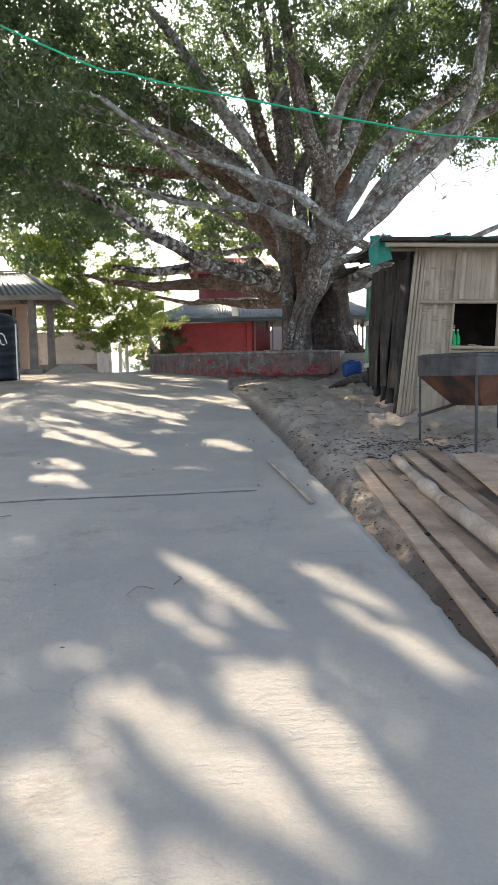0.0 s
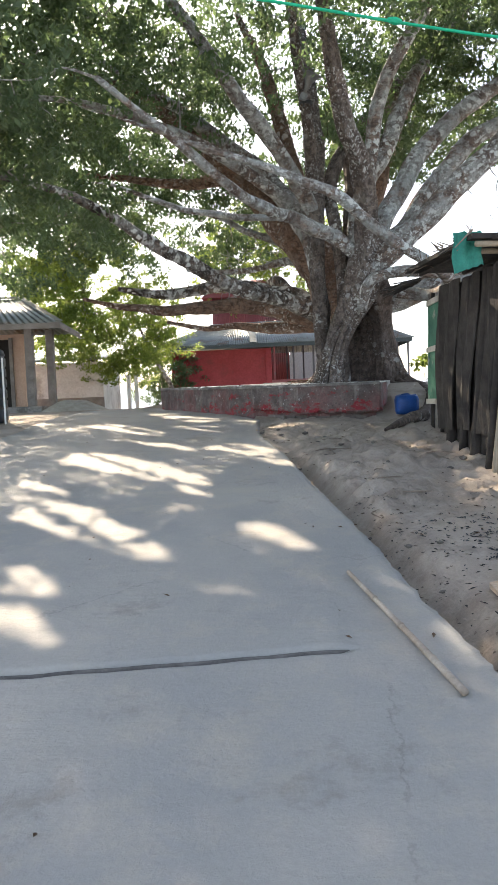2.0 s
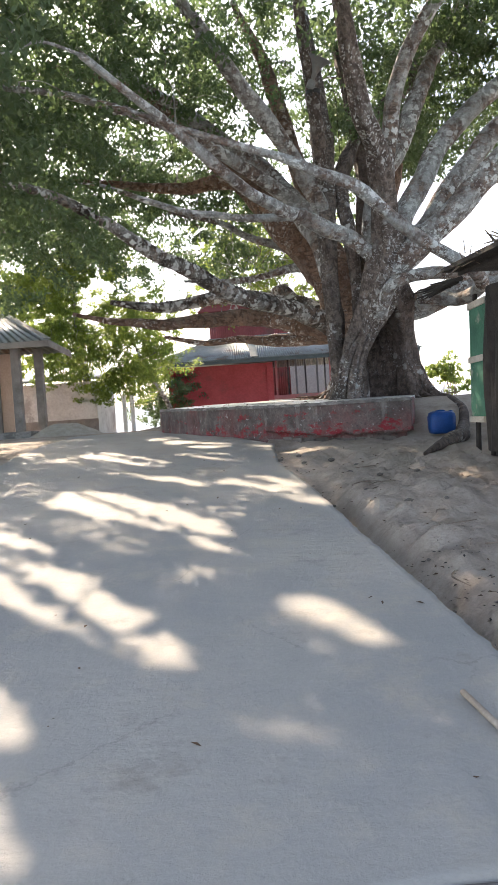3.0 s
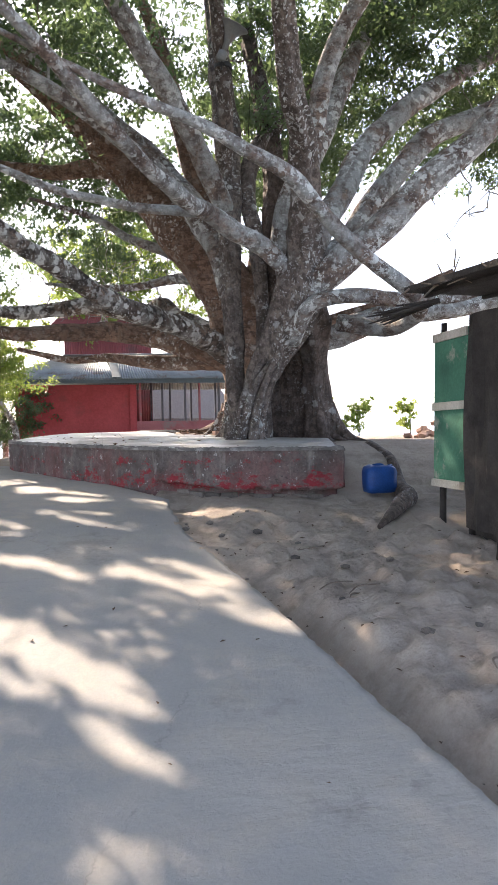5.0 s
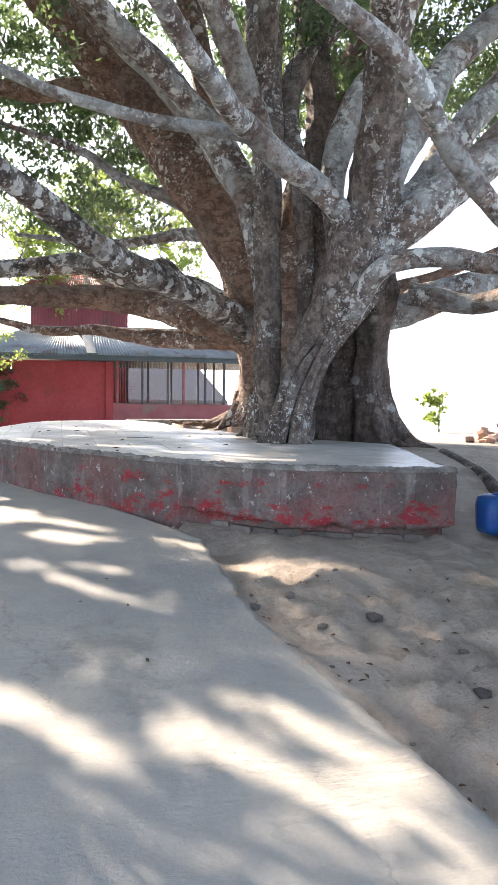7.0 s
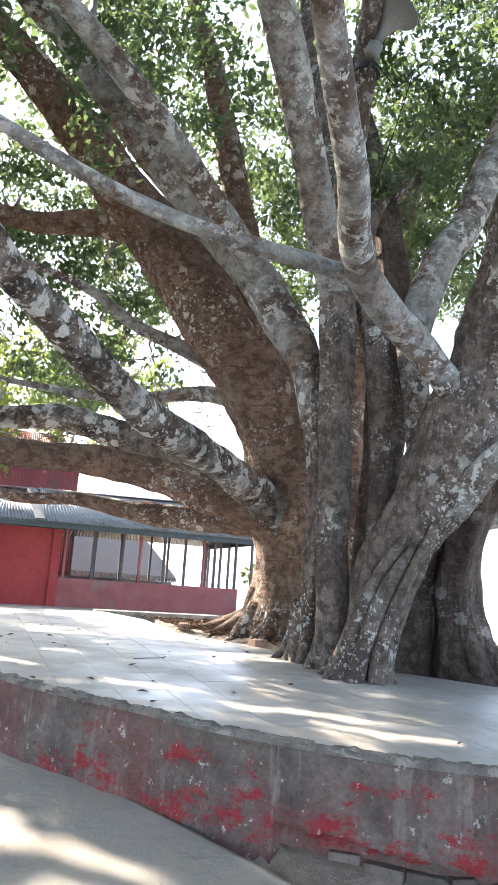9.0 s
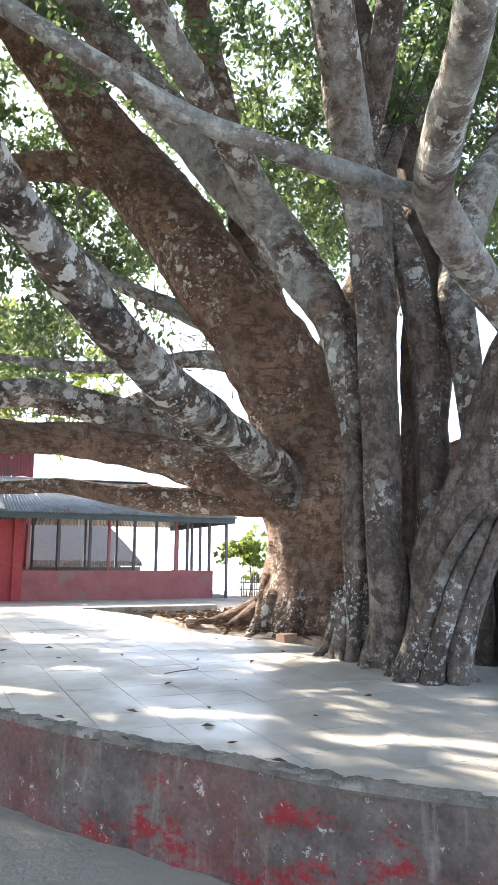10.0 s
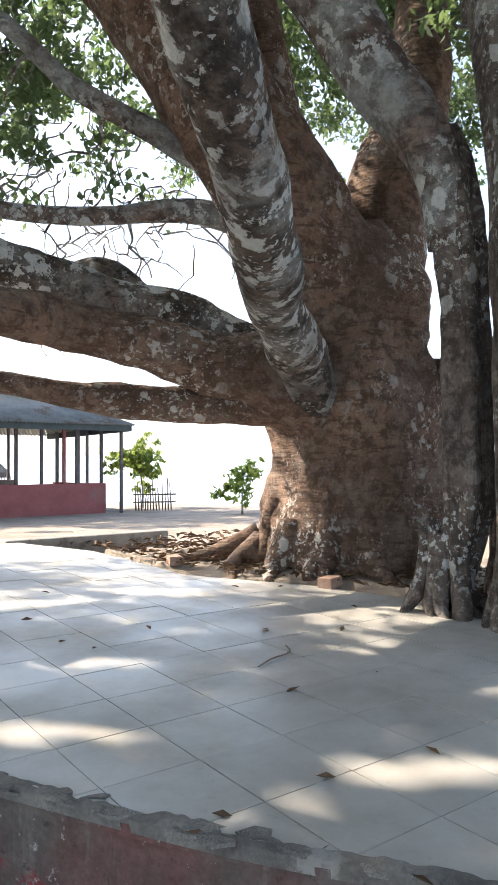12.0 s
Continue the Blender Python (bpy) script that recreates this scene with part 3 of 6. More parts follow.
def clip_cell(poly, x0, y0, x1, y1):
    for axis, lim, keep in ((0, x0, 1), (0, x1, -1), (1, y0, 1), (1, y1, -1)):
        out = []
        for i, p in enumerate(poly):
            q = poly[i - 1]
            inp, inq = keep * (p[axis] - lim) >= 0, keep * (q[axis] - lim) >= 0
            if inp != inq:
                t = (lim - q[axis]) / (p[axis] - q[axis])
                out.append((q[0] + t * (p[0] - q[0]), q[1] + t * (p[1] - q[1])))
            if inp:
                out.append(p)
        poly = out
        if len(poly) < 3:
            return []
    return poly


# ---------------------------------------------------------------- the great fig tree
tree = thing("fig_tree", (1.6, 18.0, 2.0), "huge old spreading fig tree, grey lichened bark, fused aerial-root trunks", "tree")
SKELETON = []


def limb(name, pts, sides=18, rough=0.16, steps=7, lobes=0, depth=0.0, seed=0.0, grow=True, label="", skin=None):
    rows = spline(pts, steps)
    rows[:, 3] = np.maximum(rows[:, 3], 0.006)
    # slight wander of the middle line
    for i, r in enumerate(rows):
        v = Vector(r[:3])
        k = min(0.03, r[3] * 0.25)
        r[0] += k * noise.noise(v * 1.4 + Vector((9 + seed, 0, 0)))
        r[2] += k * noise.noise(v * 1.4 + Vector((0, 9 + seed, 0)))
    if grow:
        SKELETON.extend((tuple(r[:3]), float(r[3])) for r in rows if r[2] > 4.2)
    return part(name, mesh(name, *tube_data(rows, sides, rough, lobes, depth, seed)), skin or BARK, tree, label, smooth=True)


# main trunk and its two forks
limb("trunk", [(1.89, 19.36, 1.95, 0.97), (1.91, 19.33, 2.2, 0.84), (1.92, 19.31, 2.7, 0.75), (1.9, 19.29, 3.3, 0.74), (1.76, 19.3, 3.9, 0.72), (1.66, 19.27, 4.5, 0.70), (1.55, 19.25, 4.95, 0.5)], 48, 0.12, 10, 7, 0.035, 1.0, label="stout brown main trunk", skin=BARK_BROWN)
limb("limb", [(1.6, 19.25, 4.2, 0.62), (1.2, 19.2, 4.85, 0.52), (0.78, 19.2, 5.35, 0.45), (0.39, 19.25, 5.85, 0.43), (0.05, 19.45, 6.45, 0.41), (-0.37, 19.6, 7.0, 0.38), (-0.95, 19.4, 7.4, 0.33), (-1.7, 19.1, 8.0, 0.25), (-2.8, 18.6, 8.6, 0.16), (-4.2, 18.2, 9.0, 0.08)], 30, 0.14, 9, skin=BARK_BROWN)
limb("limb", [(1.8, 19.3, 4.1, 0.6), (1.97, 19.12, 4.8, 0.44), (2.08, 19.02, 5.35, 0.37), (2.28, 18.95, 6.0, 0.32), (2.6, 19.1, 7.0, 0.26), (3.2, 19.6, 8.2, 0.19), (4.0, 20.4, 9.6, 0.1)], 24, 0.14, skin=BARK_BROWN)
limb("limb", [(-0.15, 19.6, 6.75, 0.26), (-0.6, 19.8, 7.0, 0.2), (-1.1, 20.0, 7.08, 0.17), (-1.8, 20.3, 7.1, 0.14), (-2.9, 20.6, 7.3, 0.1), (-4.4, 20.8, 7.6, 0.05)], skin=BARK_BROWN)
# lichened limb that springs from the front aerial root
limb("limb", [(0.97, 17.55, 4.3, 0.13), (0.9, 17.56, 4.75, 0.15), (0.83, 17.76, 5.17, 0.19), (0.66, 17.95, 5.56, 0.21), (0.37, 18.15, 6.08, 0.21), (0.08, 18.36, 6.5, 0.2), (-0.27, 18.42, 6.86, 0.2), (-0.75, 18.3, 7.2, 0.18), (-1.5, 18.1, 7.8, 0.14), (-2.6, 17.6, 8.4, 0.09), (-3.8, 17.0, 8.9, 0.05)], 22)
# dark mottled limb that reaches low over the platform
limb("limb", [(1.35, 19.15, 3.5, 0.26), (1.0, 18.92, 3.72, 0.21), (0.6, 18.6, 3.86, 0.19), (0.13, 18.2, 4.0, 0.18), (-0.5, 17.5, 4.08, 0.16), (-0.94, 17.02, 4.17, 0.15), (-1.3, 16.72, 4.34, 0.14), (-1.58, 16.45, 4.48, 0.13), (-2.0, 15.9, 4.62, 0.12), (-2.5, 15.2, 4.9, 0.1), (-3.4, 14.7, 5.35, 0.075), (-4.5, 14.3, 5.6, 0.05)], 22, 0.18, skin=BARK_MOTTLED)
# low limbs on the far side
limb("limb", [(1.4, 19.4, 3.6, 0.36), (1.1, 19.75, 3.95, 0.26), (0.67, 20.05, 4.25, 0.2), (0.1, 20.35, 4.4, 0.19), (-0.4, 20.5, 4.55, 0.19), (-0.95, 20.5, 4.66, 0.17), (-1.7, 20.3, 4.55, 0.15), (-2.6, 20.1, 4.45, 0.11), (-3.6, 19.9, 4.6, 0.06)], 20, 0.2, skin=BARK_MOTTLED)
limb("limb", [(0.75, 20.0, 4.2, 0.13), (0.45, 20.5, 4.5, 0.15), (0.2, 20.9, 4.8, 0.13), (-0.1, 21.6, 4.75, 0.08), (-0.8, 22.6, 4.9, 0.04)], 14, 0.2, skin=BARK_MOTTLED)
limb("limb", [(1.55, 19.2, 3.5, 0.42), (0.95, 19.35, 3.72, 0.33), (0.5, 19.55, 3.82, 0.24), (0.05, 19.72, 3.94, 0.215), (-0.4, 19.85, 4.02, 0.19), (-1.0, 19.75, 4.05, 0.165), (-1.8, 19.5, 4.0, 0.14), (-2.6, 19.3, 3.98, 0.11), (-3.5, 19.3, 4.1, 0.07), (-4.3, 19.3, 4.3, 0.04)], 22, 0.2, skin=BARK_BROWN)
limb("limb", [(1.2, 19.3, 3.55, 0.26), (0.8, 19.6, 3.5, 0.17), (0.4, 19.85, 3.5, 0.15), (0.0, 20.05, 3.54, 0.14), (-0.4, 20.2, 3.58, 0.11), (-0.9, 20.35, 3.66, 0.085), (-1.6, 20.4, 3.62, 0.07), (-2.5, 20.3, 3.8, 0.045)], 16, 0.2, skin=BARK_BROWN)
# aerial roots fused into columns at the front
limb("limb", [(1.95, 19.1, 3.8, 0.24), (2.2, 18.8, 3.75, 0.15), (2.4, 18.45, 3.8, 0.12), (2.75, 18.2, 4.0, 0.11), (3.6, 18.0, 4.3, 0.08), (5.0, 17.9, 4.9, 0.04)], 14, 0.18, skin=BARK_BROWN)
limb("aerial_root", [(1.13, 17.84, 2.02, 0.10), (1.07, 17.7, 2.2, 0.1), (1.05, 17.58, 2.5, 0.115), (1.06, 17.52, 2.9, 0.13), (1.08, 17.52, 3.43, 0.13), (1.02, 17.49, 4.1, 0.13), (0.95, 17.5, 4.7, 0.11), (0.88, 17.5, 5.0, 0.06)], 22, 0.24, 8, 4, 0.2, 0.4, False, "dark creviced aerial root", BARK_FLUTED)
limb("aerial_root", [(0.88, 17.45, 2.02, 0.06), (0.97, 17.52, 2.3, 0.06), (1.0, 17.58, 2.8, 0.07), (1.02, 17.58, 3.3, 0.05)], 14, 0.2, 6, 0, 0, 2.0, False, "", BARK_FLUTED)
limb("aerial_root", [(1.12, 17.22, 1.98, 0.21), (1.07, 17.16, 2.2, 0.175), (1.02, 17.1, 2.6, 0.155), (0.98, 17.1, 3.2, 0.145), (0.97, 17.1, 3.85, 0.14), (0.94, 17.07, 4.5, 0.15), (0.95, 17.12, 5.3, 0.175), (0.98, 17.3, 6.1, 0.195), (1.0, 17.5, 6.8, 0.205), (0.95, 17.7, 7.8, 0.17), (0.9, 18.0, 9.0, 0.11), (0.8, 18.2, 10.2, 0.05)], 26, 0.14, 7, 5, 0.09, 0.9, True, "tall straight aerial root", BARK_FLUTED)
limb("aerial_root", [(1.38, 17.0, 1.98, 0.15), (1.38, 17.0, 2.5, 0.125), (1.38, 17.02, 3.1, 0.11), (1.42, 17.08, 3.87, 0.105), (1.38, 17.05, 4.6, 0.11), (1.33, 17.12, 5.2, 0.12), (1.29, 17.3, 5.71, 0.125), (1.36, 17.5, 6.35, 0.135), (1.81, 17.8, 7.12, 0.14), (2.59, 18.1, 7.96, 0.15), (3.29, 18.4, 8.85, 0.12), (4.2, 18.9, 10.0, 0.06)], 22, 0.18, 7, 4, 0.1, 1.7, True, "", BARK_FLUTED)
limb("aerial_root", [(1.72, 17.6, 1.98, 0.26), (1.68, 17.5, 3.0, 0.2), (1.68, 17.45, 4.0, 0.18), (1.72, 17.4, 5.0, 0.2), (1.78, 17.6, 6.0, 0.2), (1.7, 17.9, 7.4, 0.16), (1.5, 18.3, 9.0, 0.1)], 26, 0.22, 7, 5, 0.14, 3.1, True, "", BARK_BARE)
# the leaning right-hand trunk, hollow between its two legs
limb("trunk", [(1.15, 16.85, 1.95, 0.24), (1.19, 16.84, 2.26, 0.2), (1.22, 16.8, 2.54, 0.19), (1.3, 16.7, 2.95, 0.215), (1.48, 16.55, 3.36, 0.26), (1.67, 16.42, 3.77, 0.31), (1.78, 16.32, 4.18, 0.33), (1.82, 16.2, 4.53, 0.29), (1.79, 16.05, 4.84, 0.24), (1.75, 15.85, 5.17, 0.21), (1.69, 15.6, 5.5, 0.19), (1.59, 15.3, 5.81, 0.175), (1.45, 15.0, 6.07, 0.165), (1.27, 14.7, 6.3, 0.155), (1.05, 14.2, 6.9, 0.13), (0.8, 13.4, 7.8, 0.09), (0.6, 12.6, 8.5, 0.05)], 36, 0.16, 9, 6, 0.13, 2.2, True, "leaning grey trunk with patchy lichen", BARK_FLUTED)
limb("trunk", [(2.34, 16.98, 1.9, 0.36), (2.3, 16.98, 2.1, 0.3), (2.28, 17.0, 2.37, 0.25), (2.24, 17.0, 2.76, 0.21), (2.19, 16.9, 3.15, 0.168), (2.11, 16.7, 3.47, 0.21), (2.0, 16.5, 3.81, 0.25), (1.88, 16.35, 4.2, 0.2)], 28, 0.16, 9, 5, 0.14, 0.3, False, "bare brown leg of the leaning trunk", BARK_BARE)
limb("aerial_root", [(2.0, 17.5, 1.95, 0.34), (2.0, 17.5, 2.5, 0.3), (2.02, 17.35, 3.0, 0.24), (1.95, 17.0, 3.5, 0.18)], 26, 0.14, 8, 5, 0.10, 5.0, False, "dark smooth back of the hollow", BARK_BARE)
# fluted feet of the leaning trunk
for a, q, r, top in ((2.7, 0.17, 0.07, 2.9), (3.4, 0.2, 0.075, 3.15), (4.1, 0.19, 0.08, 3.0), (4.75, 0.2, 0.075, 3.3), (5.4, 0.18, 0.075, 3.1)):
    ca, sa = math.cos(a), math.sin(a)
    limb("root", [(1.08 + (q + 0.13) * ca, 16.75 + (q + 0.13) * sa, 1.98, r * 1.25), (1.10 + (q + 0.03) * ca, 16.72 + (q + 0.03) * sa, 2.16, r * 1.0), (1.14 + q * ca, 16.65 + q * sa, 2.45, r * 0.85), (1.21 + q * ca, 16.56 + q * sa, 2.75, r * 0.8), (1.21 + 0.45 * (top - 2.75) + 0.8 * q * ca, 16.56 - 0.3 * (top - 2.75) + 0.8 * q * sa, top, r * 0.6), (1.3 + 0.5 * (top - 2.75) + 0.3 * q * ca, 16.5 - 0.3 * (top - 2.75) + 0.3 * q * sa, top + 0.2, r * 0.4)], 16, 0.2, 7, 0, 0, a, False, "", BARK_FLUTED)
limb("limb", [(1.82, 16.9, 3.6, 0.12), (1.74, 16.98, 4.4, 0.12), (1.71, 17.0, 5.2, 0.155), (1.98, 17.0, 6.01, 0.165), (2.33, 17.0, 6.57, 0.165), (2.63, 17.05, 7.27, 0.16), (3.0, 17.2, 8.05, 0.14), (3.7, 17.6, 9.1, 0.1), (4.6, 18.2, 10.0, 0.05)], 20, 0.14)
limb("root", [(2.26, 16.98, 2.8, 0.06), (2.42, 16.88, 2.4, 0.09), (2.62, 16.7, 2.08, 0.09), (2.8, 16.5, 1.98, 0.07), (2.9, 16.2, 1.9, 0.05)], 16, 0.2, 8, 0, 0, 1.0, False, "", BARK_BARE)
limb("root", [(2.2, 16.95, 2.7, 0.05), (2.2, 16.72, 2.3, 0.075), (2.25, 16.6, 2.06, 0.075), (2.32, 16.4, 1.96, 0.05)], 16, 0.2, 8, 0, 0, 4.0, False, "", BARK_BARE)
# front limb off the leaning trunk and its thin side branch
limb("limb", [(1.75, 16.2, 4.3, 0.15), (1.48, 16.2, 4.55, 0.125), (1.2, 16.17, 4.78, 0.135), (0.77, 15.95, 4.92, 0.13), (0.46, 15.75, 5.03, 0.12), (0.1, 15.22, 5.03, 0.11), (-0.28, 14.6, 5.04, 0.09), (-0.55, 14.2, 5.12, 0.085), (-1.0, 13.6, 5.35, 0.075), (-1.6, 12.9, 5.7, 0.06), (-2.3, 12.2, 6.1, 0.04)], 18, 0.14)
limb("limb", [(0.55, 15.8, 5.02, 0.09), (0.3, 15.9, 5.1, 0.07), (-0.08, 15.87, 5.12, 0.068), (-0.59, 15.85, 5.14, 0.062), (-1.0, 15.93, 5.23, 0.058), (-1.5, 15.8, 5.28, 0.052), (-2.1, 15.8, 5.5, 0.045), (-2.9, 15.7, 5.8, 0.03)], 14, 0.14)
# limb that crosses in front, towards the hut
limb("limb", [(2.35, 16.3, 3.75, 0.120), (2.9, 15.9, 3.6, 0.112), (3.05, 15.2, 3.65, 0.105), (2.75, 14.6, 3.82, 0.098), (2.17, 14.4, 4.13, 0.094), (1.6, 14.15, 4.47, 0.090), (1.0, 13.75, 4.86, 0.086), (0.48, 13.5, 5.02, 0.071), (-0.02, 13.4, 5.22, 0.060), (-0.55, 13.4, 5.4, 0.049), (-1.3, 13.2, 5.6, 0.034), (-2.2, 13.0, 5.9, 0.019)], 18, 0.14)
# limbs on the right
limb("limb", [(1.68, 16.3, 3.45, 0.12), (1.72, 16.05, 3.7, 0.115), (1.82, 15.88, 3.9, 0.105), (2.03, 15.76, 3.99, 0.1), (2.4, 15.6, 4.0, 0.1), (3.0, 15.5, 3.95, 0.095), (3.9, 15.4, 4.0, 0.08), (5.2, 15.2, 4.5, 0.05), (6.5, 15.0, 5.0, 0.025)], 16, 0.16)
limb("limb", [(1.85, 16.55, 3.75, 0.1), (2.1, 16.72, 3.55, 0.16), (2.46, 16.75, 3.58, 0.19), (2.76, 16.7, 3.73, 0.195), (3.3, 16.6, 3.9, 0.19), (4.8, 16.5, 4.1, 0.13), (6.2, 16.4, 4.5, 0.07), (7.4, 16.3, 5.1, 0.03)], 20, 0.16)
limb("limb", [(1.8, 16.3, 4.05, 0.22), (2.06, 16.12, 4.3, 0.21), (2.35, 16.0, 4.55, 0.215), (2.9, 15.88, 5.03, 0.215), (3.69, 15.7, 5.79, 0.2), (4.4, 15.4, 6.46, 0.17), (4.7, 15.0, 7.4, 0.13), (4.75, 14.6, 8.6, 0.09), (4.6, 14.1, 9.6, 0.05)], 22, 0.14)
limb("limb", [(1.88, 16.25, 4.5, 0.2), (2.14, 16.35, 5.1, 0.19), (2.56, 16.5, 5.77, 0.18), (3.0, 16.7, 6.46, 0.175), (3.93, 16.9, 7.33, 0.16), (5.2, 17.1, 8.13, 0.12), (6.6, 17.3, 9.0, 0.06)], 22, 0.14)
limb("limb", [(1.95, 16.35, 4.35, 0.17), (2.25, 16.42, 4.7, 0.165), (2.6, 16.5, 5.0, 0.165), (3.18, 16.5, 5.75, 0.17), (3.87, 16.45, 6.5, 0.16), (4.95, 16.3, 7.0, 0.13), (6.3, 16.0, 7.6, 0.07)], 20, 0.14)
limb("limb", [(1.72, 15.8, 5.2, 0.14), (1.85, 15.6, 6.2, 0.13), (2.1, 15.3, 7.3, 0.12), (2.8, 14.75, 8.3, 0.1), (3.7, 14.1, 9.2, 0.06)], 18, 0.14)
limb("limb", [(0.98, 17.35, 5.6, 0.1), (0.9, 17.2, 6.1, 0.115), (0.86, 16.8, 6.75, 0.115), (0.76, 16.4, 7.35, 0.11), (0.62, 16.0, 7.95, 0.1), (0.45, 15.3, 8.8, 0.08), (0.2, 14.4, 9.7, 0.04)], 18, 0.14, skin=BARK_FLUTED)
limb("limb", [(1.25, 19.2, 4.9, 0.2), (0.85, 19.2, 6.2, 0.19), (0.58, 19.2, 7.28, 0.18), (0.3, 19.2, 8.36, 0.16), (0.0, 19.2, 9.4, 0.12), (-0.5, 19.0, 10.4, 0.06)], 20, 0.14, skin=BARK_BROWN)
limb("limb", [(0.95, 17.2, 5.4, 0.15), (0.3, 16.5, 6.4, 0.15), (-0.5, 15.6, 7.2, 0.13), (-1.4, 14.9, 8.3, 0.09), (-2.4, 14.2, 9.2, 0.05)], 18, 0.14)
limb("limb", [(0.5, 18.0, 5.9, 0.14), (-0.6, 17.2, 6.5, 0.12), (-1.8, 16.3, 6.9, 0.09), (-3.2, 15.4, 7.1, 0.06), (-4.6, 14.6, 7.0, 0.03)], 16, 0.14)
# bare boughs behind, against the sky
limb("limb", [(1.1, 19.4, 4.9, 0.14), (0.5, 19.6, 5.02, 0.1), (-0.2, 19.95, 4.95, 0.075), (-0.9, 20.25, 4.95, 0.06), (-2.0, 20.7, 5.1, 0.03)], 12, 0.16)
limb("limb", [(0.9, 19.3, 5.2, 0.14), (0.2, 19.55, 5.5, 0.1), (-0.5, 19.75, 5.8, 0.08), (-1.1, 19.8, 6.15, 0.06), (-2.2, 20.0, 6.5, 0.03)], 12, 0.16)
# surface roots over the platform's edge
for pts in ([(2.75, 16.2, 1.96, 0.07), (2.7, 15.3, 1.78, 0.08), (2.5, 14.6, 1.55, 0.09), (2.3, 14.0, 1.5, 0.09), (2.17, 13.55, 1.46, 0.095), (1.9, 13.15, 1.43, 0.085), (1.65, 12.8, 1.37, 0.06), (1.42, 12.5, 1.3, 0.03)],
            [(1.2, 19.75, 2.35, 0.12), (0.95, 19.75, 2.22, 0.08), (0.75, 19.55, 2.17, 0.05), (0.6, 19.3, 2.13, 0.02)],
            [(1.35, 19.1, 2.4, 0.14), (1.1, 18.95, 2.22, 0.09), (0.95, 18.85, 2.14, 0.04)],
            [(1.3, 19.9, 2.4, 0.12), (0.85, 20.2, 2.2, 0.07), (0.5, 20.35, 2.17, 0.04)]):
    limb("root", pts, 14, 0.22, 6, 0, 0, 1.0, False, "", BARK_BROWN if pts[0][0] < 1.9 else BARK_BARE)


def splay(x, y, z, r, n, reach, seed, away=0.0, spread=math.pi, skin=None):
    """Buttress roots that run out from the foot of a trunk."""
    rng = random.Random(seed)
    for i in range(n):
        a = away + spread * (2 * (i + 0.5) / n - 1) + rng.uniform(-0.2, 0.2)
        q = reach * rng.uniform(0.7, 1.2)
        ca, sa = math.cos(a), math.sin(a)
        k = rng.uniform(0.8, 1.15) * r
        limb("root", [(x + 0.1 * ca, y + 0.1 * sa, z + 0.55 * rng.uniform(0.7, 1.1), k * 0.8), (x + 0.25 * q * ca + 0.08 * ca, y + 0.25 * q * sa + 0.08 * sa, z + 0.22, k), (x + (0.1 + 0.6 * q) * ca, y + (0.1 + 0.6 * q) * sa, z + 0.06, k * 0.75), (x + (0.1 + q) * math.cos(a + 0.15), y + (0.1 + q) * math.sin(a + 0.15), z + 0.0, k * 0.4), (x + (0.1 + 1.3 * q) * math.cos(a + 0.25), y + (0.1 + 1.3 * q) * math.sin(a + 0.25), z - 0.05, k * 0.25)], 12, 0.2, 5, 0, 0, seed + i, False, "", skin)


splay(1.05, 17.72, 2.1, 0.055, 5, 0.2, 3, -2.4, 1.3, BARK_FLUTED)
splay(1.1, 17.2, 2.08, 0.07, 5, 0.2, 4, -2.5, 1.2, BARK_FLUTED)
splay(2.25, 17.1, 2.06, 0.11, 5, 0.35, 6, -1.2, 1.1, BARK_BARE)
for i in range(9):
    a = -2.6 + 0.5 * (i - 4)
    splay(1.86 + 0.55 * math.cos(a), 19.36 + 0.55 * math.sin(a), 2.14, 0.13, 1, 0.35, 20 + i, a, 0.0, BARK_BROWN)

# crown: boughs grown to many leaf clusters, each bough from the nearest wood
def grow_crown(nodes, targets, seed, r_max=0.062):
    """Thin boughs from the nearest wood to each target, nearest first; returns tube lists and twig ends."""
    rng = random.Random(seed)
    pos = np.array([n[0] for n in nodes])
    rad = np.array([n[1] for n in nodes])
    left = [np.array(t) for t in targets]
    vs, fs, tips = [], [], []
    near = [np.min(((pos - t) ** 2).sum(1)) for t in left]
    for i in np.argsort(near):
        t = left[i]
        d2 = ((pos - t) ** 2).sum(1) + np.where(pos[:, 2] > t[2] + 0.8, 3.0, 0.0)
        k = int(np.argmin(d2))
        a = pos[k]
        length = float(np.linalg.norm(t - a))
        if length < 0.15:
            tips.append(t)
            continue
        r0 = max(min(rad[k] * 0.55, 0.016 + 0.016 * length, r_max), 0.011)
        mids = []
        for f in (0.33, 0.66):
            j = np.array([rng.uniform(-1, 1), rng.uniform(-1, 1), rng.uniform(-0.4, 1.0)]) * 0.13 * length
            mids.append(a + (t - a) * f + j)
        rows = spline([(*a, r0), (*mids[0], r0 * 0.75), (*mids[1], r0 * 0.5), (*t, 0.006)], 4)
        v, f = tube_data(rows, 6)
        o = len(vs)
        vs += v
        fs += [tuple(o + q for q in face) for face in f]
        pos = np.vstack([pos, rows[2:, :3]])
        rad = np.r_[rad, rows[2:, 3]]
        tips.append(t)
    return vs, fs, tips


